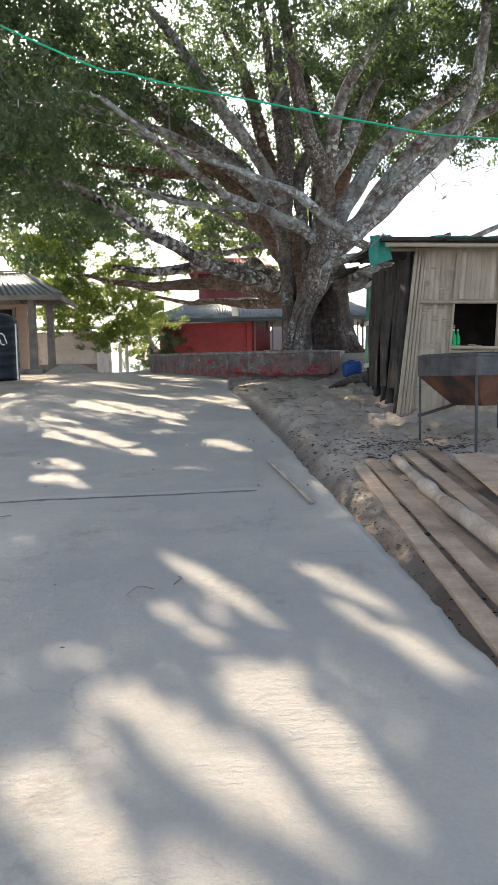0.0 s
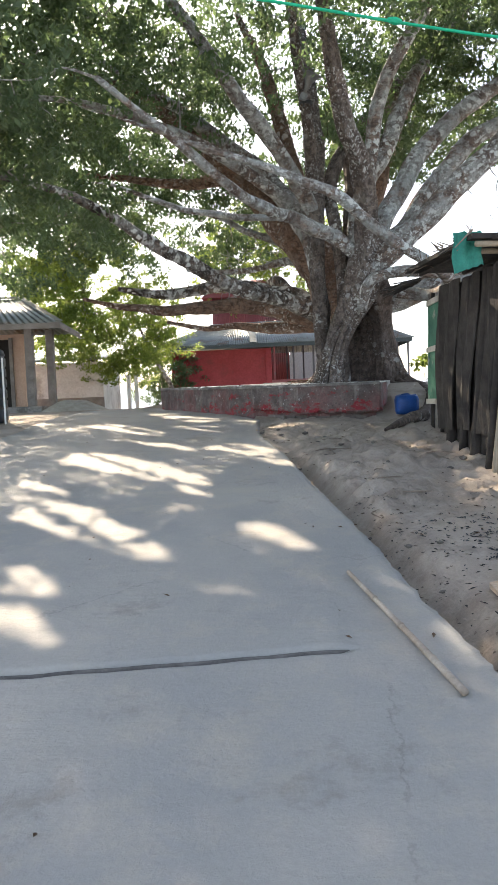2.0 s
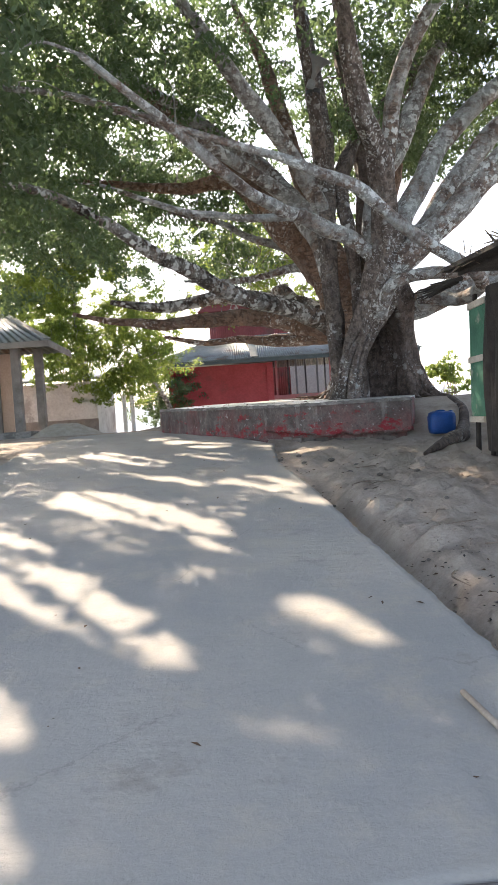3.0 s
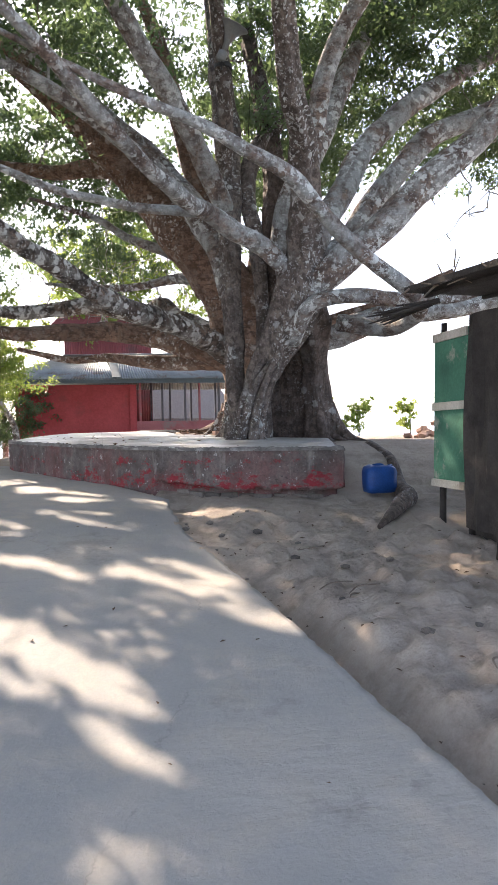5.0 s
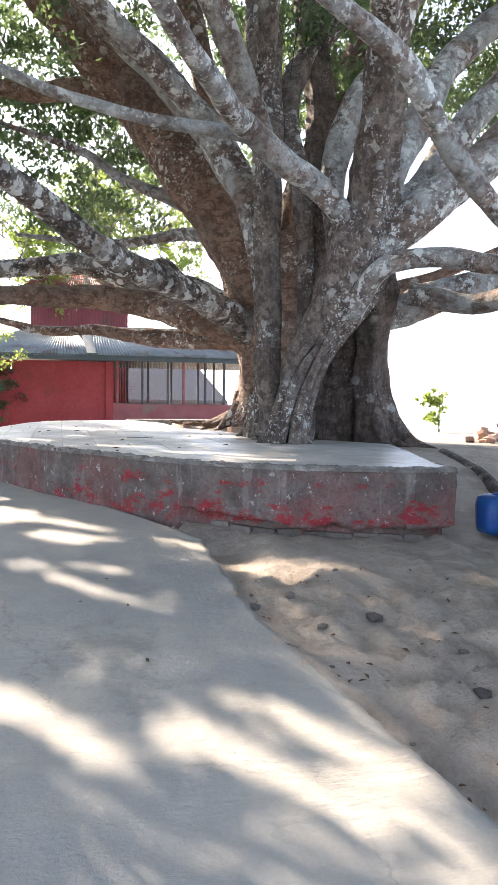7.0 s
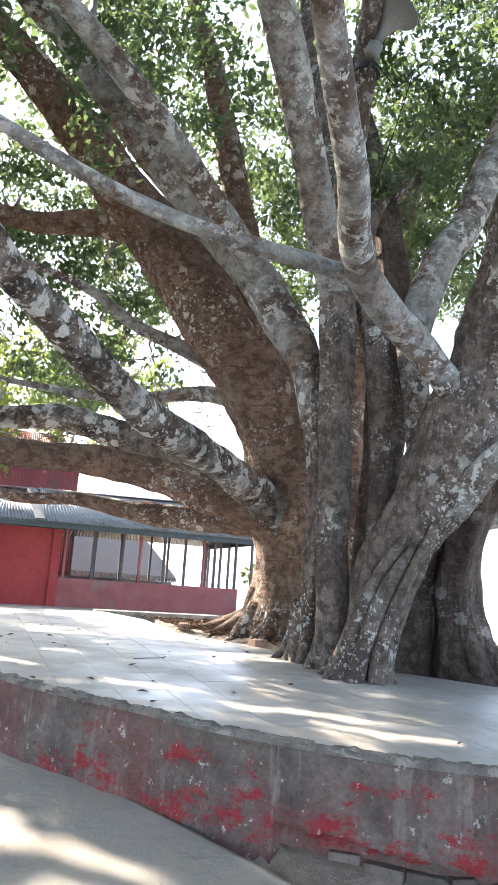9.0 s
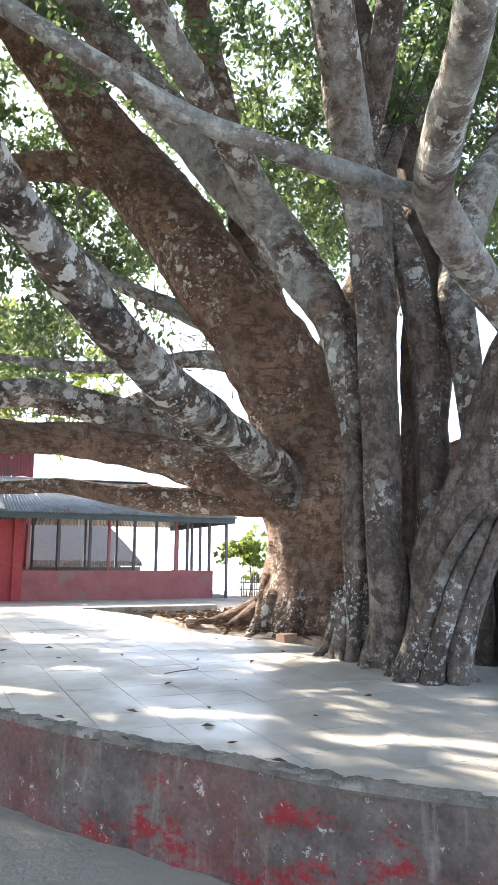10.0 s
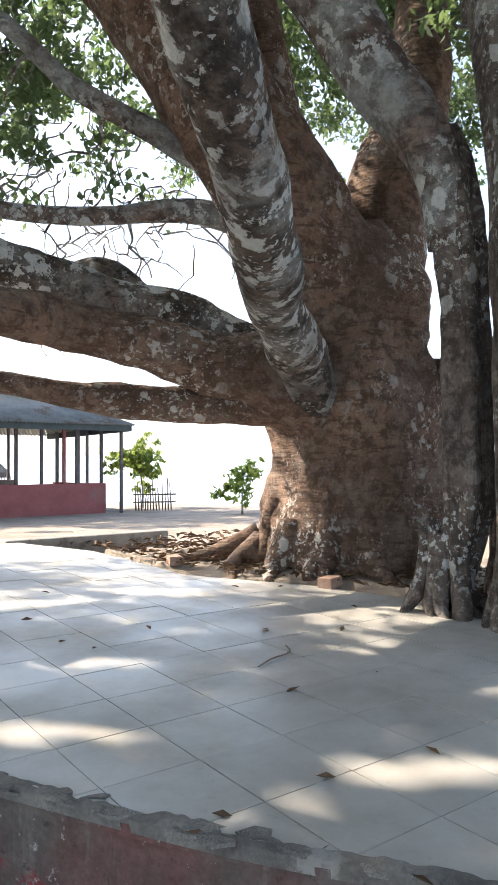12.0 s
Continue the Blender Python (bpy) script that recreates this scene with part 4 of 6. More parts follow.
# gaps cut in the crown to shape sun patches, given where these fall: x, y, half length, half width, degrees
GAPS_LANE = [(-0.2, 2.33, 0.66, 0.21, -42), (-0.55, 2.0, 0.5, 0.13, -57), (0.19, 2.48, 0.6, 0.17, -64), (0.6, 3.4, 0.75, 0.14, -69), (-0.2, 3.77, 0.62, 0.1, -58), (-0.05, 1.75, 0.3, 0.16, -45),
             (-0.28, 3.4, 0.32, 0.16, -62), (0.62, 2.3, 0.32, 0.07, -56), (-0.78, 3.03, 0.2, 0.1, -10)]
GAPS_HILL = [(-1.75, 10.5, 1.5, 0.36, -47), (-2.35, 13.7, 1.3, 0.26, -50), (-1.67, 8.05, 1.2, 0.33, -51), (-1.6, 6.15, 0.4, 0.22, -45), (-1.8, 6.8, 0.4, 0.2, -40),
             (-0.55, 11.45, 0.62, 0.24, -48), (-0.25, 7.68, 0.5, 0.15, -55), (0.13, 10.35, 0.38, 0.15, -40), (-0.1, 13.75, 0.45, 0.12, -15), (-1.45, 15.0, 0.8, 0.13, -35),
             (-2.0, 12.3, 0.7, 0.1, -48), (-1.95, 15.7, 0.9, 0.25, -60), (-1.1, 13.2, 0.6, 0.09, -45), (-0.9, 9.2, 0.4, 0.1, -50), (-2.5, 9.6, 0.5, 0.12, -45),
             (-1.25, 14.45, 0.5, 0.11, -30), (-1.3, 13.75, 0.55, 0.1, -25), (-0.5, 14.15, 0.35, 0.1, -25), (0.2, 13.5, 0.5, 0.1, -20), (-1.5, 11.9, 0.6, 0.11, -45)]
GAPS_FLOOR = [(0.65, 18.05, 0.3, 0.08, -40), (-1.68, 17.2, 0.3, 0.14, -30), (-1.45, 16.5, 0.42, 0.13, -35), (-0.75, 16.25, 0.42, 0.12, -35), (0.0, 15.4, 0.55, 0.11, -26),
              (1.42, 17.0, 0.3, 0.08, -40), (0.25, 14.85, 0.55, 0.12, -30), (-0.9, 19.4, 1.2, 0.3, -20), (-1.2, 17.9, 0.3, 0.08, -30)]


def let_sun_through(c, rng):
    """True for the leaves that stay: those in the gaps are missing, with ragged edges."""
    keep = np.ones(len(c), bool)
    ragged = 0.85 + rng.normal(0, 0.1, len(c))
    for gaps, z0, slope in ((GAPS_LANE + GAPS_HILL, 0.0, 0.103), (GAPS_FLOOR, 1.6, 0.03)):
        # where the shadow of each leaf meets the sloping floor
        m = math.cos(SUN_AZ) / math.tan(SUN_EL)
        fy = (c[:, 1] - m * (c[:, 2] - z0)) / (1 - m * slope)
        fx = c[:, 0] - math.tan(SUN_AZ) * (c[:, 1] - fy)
        # crooked sides to the gaps, and strips of leaves kept to cast twig-like shadow streaks
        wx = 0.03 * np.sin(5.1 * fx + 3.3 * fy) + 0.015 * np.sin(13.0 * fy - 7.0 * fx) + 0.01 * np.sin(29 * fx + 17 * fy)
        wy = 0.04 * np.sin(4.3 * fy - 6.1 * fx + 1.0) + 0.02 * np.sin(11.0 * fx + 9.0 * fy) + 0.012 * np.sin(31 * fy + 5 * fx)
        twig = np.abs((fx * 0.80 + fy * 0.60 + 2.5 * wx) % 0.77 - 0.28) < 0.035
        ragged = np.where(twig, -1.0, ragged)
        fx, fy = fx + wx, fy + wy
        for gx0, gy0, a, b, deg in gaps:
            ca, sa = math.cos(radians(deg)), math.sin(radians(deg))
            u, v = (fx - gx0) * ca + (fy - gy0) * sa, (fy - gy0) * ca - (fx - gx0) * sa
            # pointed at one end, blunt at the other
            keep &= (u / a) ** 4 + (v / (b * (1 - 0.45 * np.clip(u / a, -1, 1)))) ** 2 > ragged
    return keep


def leaf_cloud(tips, count, spread, size, seed, flat=0.7, gaps=False):
    """Folded leaves in clumps about the twig ends: two triangles each."""
    rng = np.random.default_rng(seed)
    tips = np.asarray(tips)
    n = len(tips) * count
    # each clump is a handful of sprays with gaps between them
    sprays = 7
    centre = np.repeat(tips, sprays, axis=0) + rng.normal(0, 1, (len(tips) * sprays, 3)) * spread * np.array([1, 1, flat])
    c = np.repeat(centre, count // sprays, axis=0)
    n = len(c)
    c = c + rng.normal(0, 1, (n, 3)) * spread * 0.25 * np.array([1, 1, flat])
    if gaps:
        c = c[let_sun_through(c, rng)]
        n = len(c)
    ax = rng.normal(0, 1, (n, 3)) + np.array([0, 0, -0.7])
    ax /= np.linalg.norm(ax, axis=1)[:, None]
    sd = np.cross(ax, rng.normal(0, 1, (n, 3)) + np.array([0, 0, 1.2]))
    sd /= np.linalg.norm(sd, axis=1)[:, None] + 1e-6
    nr = np.cross(ax, sd)
    ln = (size * rng.uniform(0.7, 1.3, n))[:, None]
    w = ln * 0.24
    base, tip = c - ax * ln * 0.5, c + ax * ln * 0.5
    l = c + sd * w + nr * w * 0.35
    r = c - sd * w + nr * w * 0.35
    vs = np.stack([base, l, tip, r], 1).reshape(-1, 3)
    i = np.arange(n)[:, None] * 4
    fs = np.vstack([i + np.array([0, 1, 2]), i + np.array([0, 2, 3])])
    me = bpy.data.meshes.new("leaves")
    me.vertices.add(len(vs))
    me.vertices.foreach_set("co", vs.astype(np.float32).ravel())
    me.loops.add(len(fs) * 3)
    me.loops.foreach_set("vertex_index", fs.astype(np.int32).ravel())
    me.polygons.add(len(fs))
    me.polygons.foreach_set("loop_start", (np.arange(len(fs)) * 3).astype(np.int32))
    me.update(calc_edges=True)
    return me


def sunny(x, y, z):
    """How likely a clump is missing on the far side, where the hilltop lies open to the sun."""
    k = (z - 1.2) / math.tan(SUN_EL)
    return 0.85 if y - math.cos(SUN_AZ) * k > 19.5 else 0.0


def crown_targets(n, seed):
    rng = random.Random(seed)
    out = []
    while len(out) < n:
        a, q = rng.uniform(0, 2 * math.pi), math.sqrt(rng.uniform(0.02, 1))
        x = 1.0 + 11.0 * q * math.cos(a)
        y = 16.5 + (6.5 if math.sin(a) > 0 else 12.5) * q * math.sin(a)
        low = 7.3 + 0.6 * noise.noise(Vector((x * 0.35, y * 0.35, 0)))
        if x < -1.0:
            low -= 2.3 * smooth01(-x, 3.0, 6.0) * smooth01(y, 9.0, 14.0)
        if x > 3.5:
            low += 0.9
        if y < 13:
            low += (13 - y) * 0.3
        high = 12.4 - 4.0 * q * q
        if high < low + 0.4:
            continue
        z = low + (high - low) * rng.random() ** 1.5
        # thin patches in the crown
        if noise.noise(Vector((x * 0.45, y * 0.45, z * 0.5 + 4))) > 0.27:
            continue
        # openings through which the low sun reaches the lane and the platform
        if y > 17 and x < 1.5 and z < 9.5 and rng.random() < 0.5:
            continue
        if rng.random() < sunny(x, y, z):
            continue
        out.append((x, y, z))
    return out


# leafless twigs against the sky, behind the trunk and out to the right
trng = random.Random(77)
bare = [(trng.uniform(-2.6, 0.9), trng.uniform(19.8, 22.5), trng.uniform(4.5, 6.2)) for _ in range(130)] + [(trng.uniform(-1.2, 1.9), trng.uniform(20.4, 24.0), trng.uniform(4.3, 7.0)) for _ in range(260)] + [(trng.uniform(3.6, 8.0), trng.uniform(14.5, 17.0), trng.uniform(4.9, 7.0)) for _ in range(90)]
vs, fs, _ = grow_crown(SKELETON, bare, 9, 0.04)
tagged(part("leafless_spray", mesh("leafless_spray", vs, fs), BARK, tree, "thin leafless grey twigs", smooth=True), kind="stuff")
crng = random.Random(41)
# the low skirt over the lane, and far-side clumps added to keep the platform in shade
skirt = [(crng.uniform(-7.4, -3.1), crng.uniform(9.3, 15.8), 4.9 + 3.4 * crng.random() ** 1.2) for _ in range(150)]
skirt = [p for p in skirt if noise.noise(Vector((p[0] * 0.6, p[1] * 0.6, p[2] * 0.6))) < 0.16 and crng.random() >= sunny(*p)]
skirt += [(crng.uniform(-2.3, 0.0), crng.uniform(20.2, 22.6), crng.uniform(5.5, 7.4)) for _ in range(16)]
far_side = [(crng.uniform(-8.5, -3.0), crng.uniform(21.5, 27.5), crng.uniform(6.2, 9.6)) for _ in range(130)]
# clumps added up the sun's line, to shade the earth beside the lane
for _ in range(18):
    gx0, gy0, up = crng.uniform(0.2, 1.7), crng.uniform(8.3, 11.2), crng.uniform(6.6, 8.4)
    skirt.append((gx0 + math.sin(SUN_AZ) * up / math.tan(SUN_EL), gy0 + math.cos(SUN_AZ) * up / math.tan(SUN_EL), up + 1.0))
# more added clumps, placed only so that their shadows fall on these stretches
shade_rng = random.Random(52)
for x0, x1, y0, y1, n in ((-0.1, 0.9, 7.1, 8.9, 11), (-1.7, -0.9, 2.0, 4.2, 9)):
    for _ in range(n):
        gx0, gy0, up = shade_rng.uniform(x0, x1), shade_rng.uniform(y0, y1), shade_rng.uniform(7.0, 8.6)
        skirt.append((gx0 + math.sin(SUN_AZ) * up / math.tan(SUN_EL), gy0 + math.cos(SUN_AZ) * up / math.tan(SUN_EL), up + 0.7))
far_side = [p for p in far_side if crng.random() >= sunny(*p)]
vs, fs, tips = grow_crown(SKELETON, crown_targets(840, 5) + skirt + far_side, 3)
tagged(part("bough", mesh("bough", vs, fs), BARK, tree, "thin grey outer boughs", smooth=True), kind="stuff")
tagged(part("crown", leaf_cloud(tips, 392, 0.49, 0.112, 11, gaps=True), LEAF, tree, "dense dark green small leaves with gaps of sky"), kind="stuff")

# ---------------------------------------------------------------- horn loudspeaker in the tree
HORN_GREY = plain("dusty_grey_horn_paint", (0.17, 0.18, 0.18), (0.25, 0.26, 0.26), 5, 0.5, 0.2, spots=(0.22, 0.2, 0.18))
horn = thing("horn_loudspeaker", (0.72, 16.2, 7.35), "grey metal horn loudspeaker clamped to a high limb", "loudspeaker")


def horn_pose(bm_or_mesh):
    bm_or_mesh.transform(look((0.72, 16.2, 7.38), (1.07, 15.95, 8.2)))
    return bm_or_mesh


# turned along its own axis: the mouth opens at -z
bell = lathe([(0.03, -0.05), (0.045, -0.16), (0.085, -0.27), (0.15, -0.35), (0.205, -0.39), (0.215, -0.395), (0.21, -0.4), (0.145, -0.362), (0.08, -0.285), (0.04, -0.17), (0.02, -0.07)], (0, 0, 0), 36)
part("bell", horn_pose(bell), HORN_GREY, horn, "flared grey bell", smooth=True)
part("inner_cone", horn_pose(lathe([(0.055, -0.3), (0.06, -0.29), (0.04, -0.2), (0.02, -0.16)], (0, 0, 0), 24)), HORN_GREY, horn, smooth=True)
part("driver", horn_pose(lathe([(0.04, -0.06), (0.065, -0.04), (0.068, 0.05), (0.055, 0.075), (0.02, 0.08)], (0, 0, 0), 24)), HORN_GREY, horn, smooth=True)
part("bracket", tube("bracket", [(0.72, 16.2, 7.33, 0.014), (0.72, 16.28, 7.24, 0.014), (0.75, 16.38, 7.28, 0.014)], 8), SOOT, horn)
part("clamp", lathe([(0.118, -0.03), (0.126, -0.03), (0.126, 0.03), (0.118, 0.03)], (0.765, 16.41, 7.32), 20), SOOT, horn)
part("cable", tube("cable", [(0.72, 16.24, 7.33, 0.005), (0.9, 16.1, 7.0, 0.005), (1.1, 16.2, 7.2, 0.005), (1.3, 17.4, 6.4, 0.005)], 6), CHAR, horn)

# ---------------------------------------------------------------- green cord overhead
WIRE_Y = 6.8
cord = tagged(part("cord", tube("cord", [(-9.0, WIRE_Y, 8.0, 0.009), (-2.16, WIRE_Y, 4.7, 0.009), (-0.97, WIRE_Y, 4.25, 0.009), (0.05, WIRE_Y, 4.02, 0.009), (1.14, WIRE_Y, 3.8, 0.009), (2.31, WIRE_Y, 3.63, 0.009), (6.0, WIRE_Y, 3.5, 0.009), (12.0, WIRE_Y, 4.2, 0.009)], 8, 10), GREEN, smooth=True), "bright green plastic cord strung slackly overhead", "cord")
for at in ((0.55, WIRE_Y, 3.915),):
    part("knot", tube("knot", [(at[0] - 0.04, at[1], at[2] + 0.012, 0.012), (at[0], at[1] - 0.006, at[2], 0.022), (at[0] + 0.04, at[1], at[2] - 0.006, 0.012)], 8), GREEN, cord)
for x, z in ((-9.0, 8.0), (12.0, 4.2)):
    pole = tagged(part("cord_pole", rod((x, WIRE_Y, ground_z(x, WIRE_Y) - 0.4), (x, WIRE_Y, z + 0.1), 0.05, 10, 0.035), POST, smooth=True), "slim grey pole that carries the green cord", "pole")

# ---------------------------------------------------------------- bamboo hut
GREENPAINT = plain("peeling_green_paint", (0.03, 0.11, 0.07), (0.06, 0.19, 0.12), 3, 0.75, bump=0.5, spots=(0.36, 0.34, 0.29))
CREAM = plain("dusty_cream_paint", (0.34, 0.31, 0.25), (0.50, 0.47, 0.40), 4, 0.8, bump=0.4, spots=(0.2, 0.17, 0.13))
hut = thing("bamboo_hut", (3.6, 11.0, 1.05), "small roadside hut of woven split bamboo with a sooty side wall", "hut")
HX, HY, HZ, HT = 2.1, 9.85, 1.0, 3.22
rng = random.Random(21)


def strip(a, b, w, t, bow=0.0):
    """A split-bamboo lath, a little bowed."""
    a, b = Vector(a), Vector(b)
    m = (a + b) / 2 + Vector((0, -bow, 0))
    rows = [(*a, 0), (*m, 0), (*b, 0)]
    vs, fs = [], []
    for x, y, z, _ in rows:
        horizontal = abs((b - a).x) > abs((b - a).z)
        d = Vector((0, 0, w / 2)) if horizontal else Vector((w / 2, 0, 0))
        p = Vector((x, y, z))
        vs += [tuple(p - d), tuple(p - d * 0.5 + Vector((0, -t, 0))), tuple(p + d * 0.5 + Vector((0, -t, 0))), tuple(p + d)]
    for j in (0, 1):
        fs += [(4 * j + k, 4 * j + k + 1, 4 * j + k + 5, 4 * j + k + 4) for k in range(3)]
    fs.append((0, 4, 8, 11, 7, 3))
    return mesh("lath", vs, fs)


# front wall: backing with a window through it, then the weave
WX0, WX1, WZ0, WZ1 = 2.72, 4.6, 1.82, 2.46
front = part("front_wall", box(HX, HY, HZ - 0.15, WX0, HY + 0.03, HT - 0.03), BAMBOO, hut, "woven split-bamboo front with an unglazed window")
part("wall_panel", box(WX0, HY, HZ - 0.15, 5.7, HY + 0.03, WZ0), BAMBOO, front)
part("wall_panel", box(WX0, HY, WZ1, 5.7, HY + 0.03, HT - 0.03), BAMBOO, front)
part("wall_panel", box(WX1, HY, WZ0, 5.7, HY + 0.03, WZ1), BAMBOO, front)
w = 0.078
nx, nz = int((4.7 - HX - 0.14) / w), int((HT - HZ) / w)
for i in range(nx):
    x = HX + 0.16 + (i + 0.5) * w
    k = (i * 3) % 5
    z = HZ - 0.02 + w * 0.5 * (i % 3)
    while z < HT - 0.08:
        n = rng.choice((3, 4, 5, 6))
        z2 = min(z + n * w, HT - 0.05)
        blocked = x > WX0 - 0.03 and z2 > WZ0 and z < WZ1
        if not blocked:
            lean = rng.uniform(-0.004, 0.004)
            part("lath", strip((x - lean, HY - 0.002, z), (x + lean, HY - 0.002, z2), w * 0.93, 0.006, 0.008 if n > 3 else 0.004), BAMBOO, front)
        z = z2 + 0.004
        if not blocked and rng.random() < 0.75 and z < HT - 0.2:
            for _ in range(rng.choice((1, 2, 3))):
                part("lath", strip((x - w * 0.55, HY - 0.006, z + 0.012), (x + w * 0.9, HY - 0.006, z + 0.012), 0.02, 0.004), BAMBOO, front)
                z += 0.026
# corner canes, rails and the propped window flap
for dx, r, top in ((-0.01, 0.03, 3.12), (0.045, 0.024, 3.16), (0.095, 0.027, 3.05), (0.14, 0.02, 3.14)):
    part("cane", tube("cane", [(HX + dx - 0.05, HY - 0.03, HZ - 0.2, r), (HX + dx - 0.02, HY - 0.035, 1.9, r * 0.96), (HX + dx + 0.02, HY - 0.03, top, r * 0.9)], 10), BAMBOO, hut, smooth=True)
for z, x1 in ((2.47, 4.7), (1.86, 4.7)):
    part("rail", tube("rail", [(HX + (0.1 if z > 2 else 0.6), HY - 0.055, z, 0.026), (3.3, HY - 0.06, z - 0.02, 0.024), (x1, HY - 0.055, z - 0.03, 0.024)], 10), BAMBOO, hut, smooth=True)
for x in (WX0 - 0.02, 3.35, 4.1):
    part("cane", tube("cane", [(x - 0.02, HY - 0.04, HZ if x < 3 else 1.6, 0.02), (x, HY - 0.045, 2.1, 0.02), (x + 0.03, HY - 0.04, 3.1, 0.018)], 10), BAMBOO, hut, smooth=True)
flap = part("window_flap", box(2.78, HY - 0.012, 2.5, 3.32, HY - 0.004, 3.14, 0, pose(0, 0, 0)), BAMBOO, hut, "pale plaited-bamboo panel over the window")
for i in range(7):
    part("slat", strip((2.82 + i * 0.075, HY - 0.014, 2.5), (2.82 + i * 0.075 + 0.02, HY - 0.014, 3.12), 0.068, 0.006), BAMBOO, flap)
part("window_flap", box(3.4, HY - 0.02, 2.52, 4.2, HY - 0.012, 3.12), BAMBOO, hut)
# sooty side wall of hanging mats and poles
part("side_wall", box(HX, HY + 0.04, HZ - 0.1, HX + 0.04, 12.09, HT - 0.1), CHAR, hut, "soot-blackened side wall of old mats")
for y, r, top in ((10.0, 0.05, 3.2), (10.5, 0.07, 3.15), (11.0, 0.05, 3.1), (11.5, 0.075, 3.12)):
    part("pole", tube("pole", [(HX - 0.05, y, ground_z(HX, y) - 0.1, r), (HX - 0.03, y + 0.02, 2.1, r * 0.9), (HX - 0.05, y, top, r * 0.8)], 12, 6, 0.1), CHAR, hut, smooth=True)
for y0, y1, o in ((10.05, 10.62, 0.05), (10.7, 11.25, 0.07), (11.3, 12.06, 0.09)):
    vs, fs = [], []
    for j in range(9):
        z = 1.3 + 0.06 * rng.random() + (3.1 - 1.3) * j / 8
        for i in range(7):
            y = y0 + (y1 - y0) * i / 6
            vs.append((HX - o - 0.025 * math.sin(i * 1.9 + j * 0.7), y, z))
    fs = [(j * 7 + i, j * 7 + i + 1, (j + 1) * 7 + i + 1, (j + 1) * 7 + i) for j in range(8) for i in range(6)]
    me = mesh("mat", vs, fs)
    bm = bmesh.new()
    bm.from_mesh(me)
    bmesh.ops.solidify(bm, geom=bm.faces[:], thickness=0.015)
    part("mat", bm, CHAR, hut)
leaf_door = part("end_panel", box(HX - 0.06, 12.11, 1.64, HX - 0.025, 12.73, 3.07, 0.006), GREENPAINT, hut, "peeling green-painted board with cream battens")
for z, h in ((1.64, 0.07), (2.35, 0.075), (2.99, 0.08)):
    part("batten", box(HX - 0.085, 12.11, z, HX - 0.06, 12.73, z + h, 0.005), CREAM, leaf_door, "cream batten")
for y in (12.08, 12.63):
    part("pole", tube("pole", [(HX - 0.01, y, ground_z(HX, y) - 0.1, 0.035), (HX - 0.0, y + 0.02, 2.1, 0.032), (HX - 0.01, y, 3.17, 0.03)], 12, 6, 0.1), CHAR, hut, smooth=True)
part("back_wall", box(HX + 0.04, 12.04, HZ - 0.1, 5.7, 12.09, HT - 0.1), CHAR, hut)
part("end_wall", box(5.7, HY, HZ - 0.3, 5.75, 12.09, HT - 0.1), CHAR, hut)
part("counter", box(WX0 - 0.1, HY + 0.05, 1.74, 4.6, HY + 0.4, 1.78), WOOD, hut)
# roof: rafters, dark sheet, tarpaulin and thatch fringe
RA, RB = (HX - 0.32, HY - 0.32), (5.9, 12.7)
part("roof_deck", mesh("deck", [(RA[0], RA[1], 3.24), (RB[0], RA[1], 3.16), (RB[0], RB[1], 3.38), (RA[0], RB[1], 3.46), (RA[0], RA[1], 3.29), (RB[0], RA[1], 3.21), (RB[0], RB[1], 3.43), (RA[0], RB[1], 3.51)], [(3, 2, 1, 0), (4, 5, 6, 7), (0, 1, 5, 4), (1, 2, 6, 5), (2, 3, 7, 6), (3, 0, 4, 7)]), CHAR, hut, "dark layered roof of scrap sheet")
for y in (HY - 0.25, HY + 0.1):
    part("rafter", tube("rafter", [(RA[0] + 0.05, y, 3.2, 0.03), (3.8, y, 3.15, 0.03), (RB[0], y, 3.11, 0.028)], 10), BAMBOO, hut, smooth=True)
for x in (2.0, 2.6, 3.3, 4.1):
    part("rafter", tube("rafter", [(x, RA[1] - 0.06, 3.24, 0.028), (x, 11, 3.34, 0.028), (x, RB[1], 3.44, 0.028)], 10), CHAR, hut, smooth=True)


def crumple(x0, y0, x1, y1, fz, seed, amp=0.035, n=22):
    vs = []
    for j in range(n + 1):
        for i in range(n + 1):
            x, y = x0 + (x1 - x0) * i / n, y0 + (y1 - y0) * j / n
            k = noise.noise(Vector((x * 3 + seed, y * 3, 0))) + 0.5 * noise.noise(Vector((x * 8, y * 8 + seed, 0)))
            vs.append((x + 0.02 * k, y, fz(x, y) + amp * k))
    fs = [(j * (n + 1) + i, j * (n + 1) + i + 1, (j + 1) * (n + 1) + i + 1, (j + 1) * (n + 1) + i) for j in range(n) for i in range(n)]
    return mesh("cloth", vs, fs)


part("tarpaulin", crumple(HX + 0.35, RA[1] - 0.02, 5.6, 12.0, lambda x, y: 3.31 + 0.065 * (y - RA[1]) - 0.02 * (x - 2) - (0.05 if y < RA[1] + 0.06 else 0), 2), TARP, hut, "torn green tarpaulin over the roof", smooth=True)
hang = [(HX - 0.46 + 0.3 * i / 8 + 0.012 * math.sin(j), 9.7 + 0.03 * math.sin(i * 1.7) + 0.02 * j / 8, 3.34 - 0.40 * j / 8 * (1 - 0.22 * i / 8) + 0.01 * math.sin(3 * i)) for j in range(9) for i in range(9)]
part("tarpaulin", mesh("hang", hang, [(j * 9 + i, j * 9 + i + 1, (j + 1) * 9 + i + 1, (j + 1) * 9 + i) for j in range(8) for i in range(8)]), TARP, hut, "loose green tarpaulin corner", smooth=True)
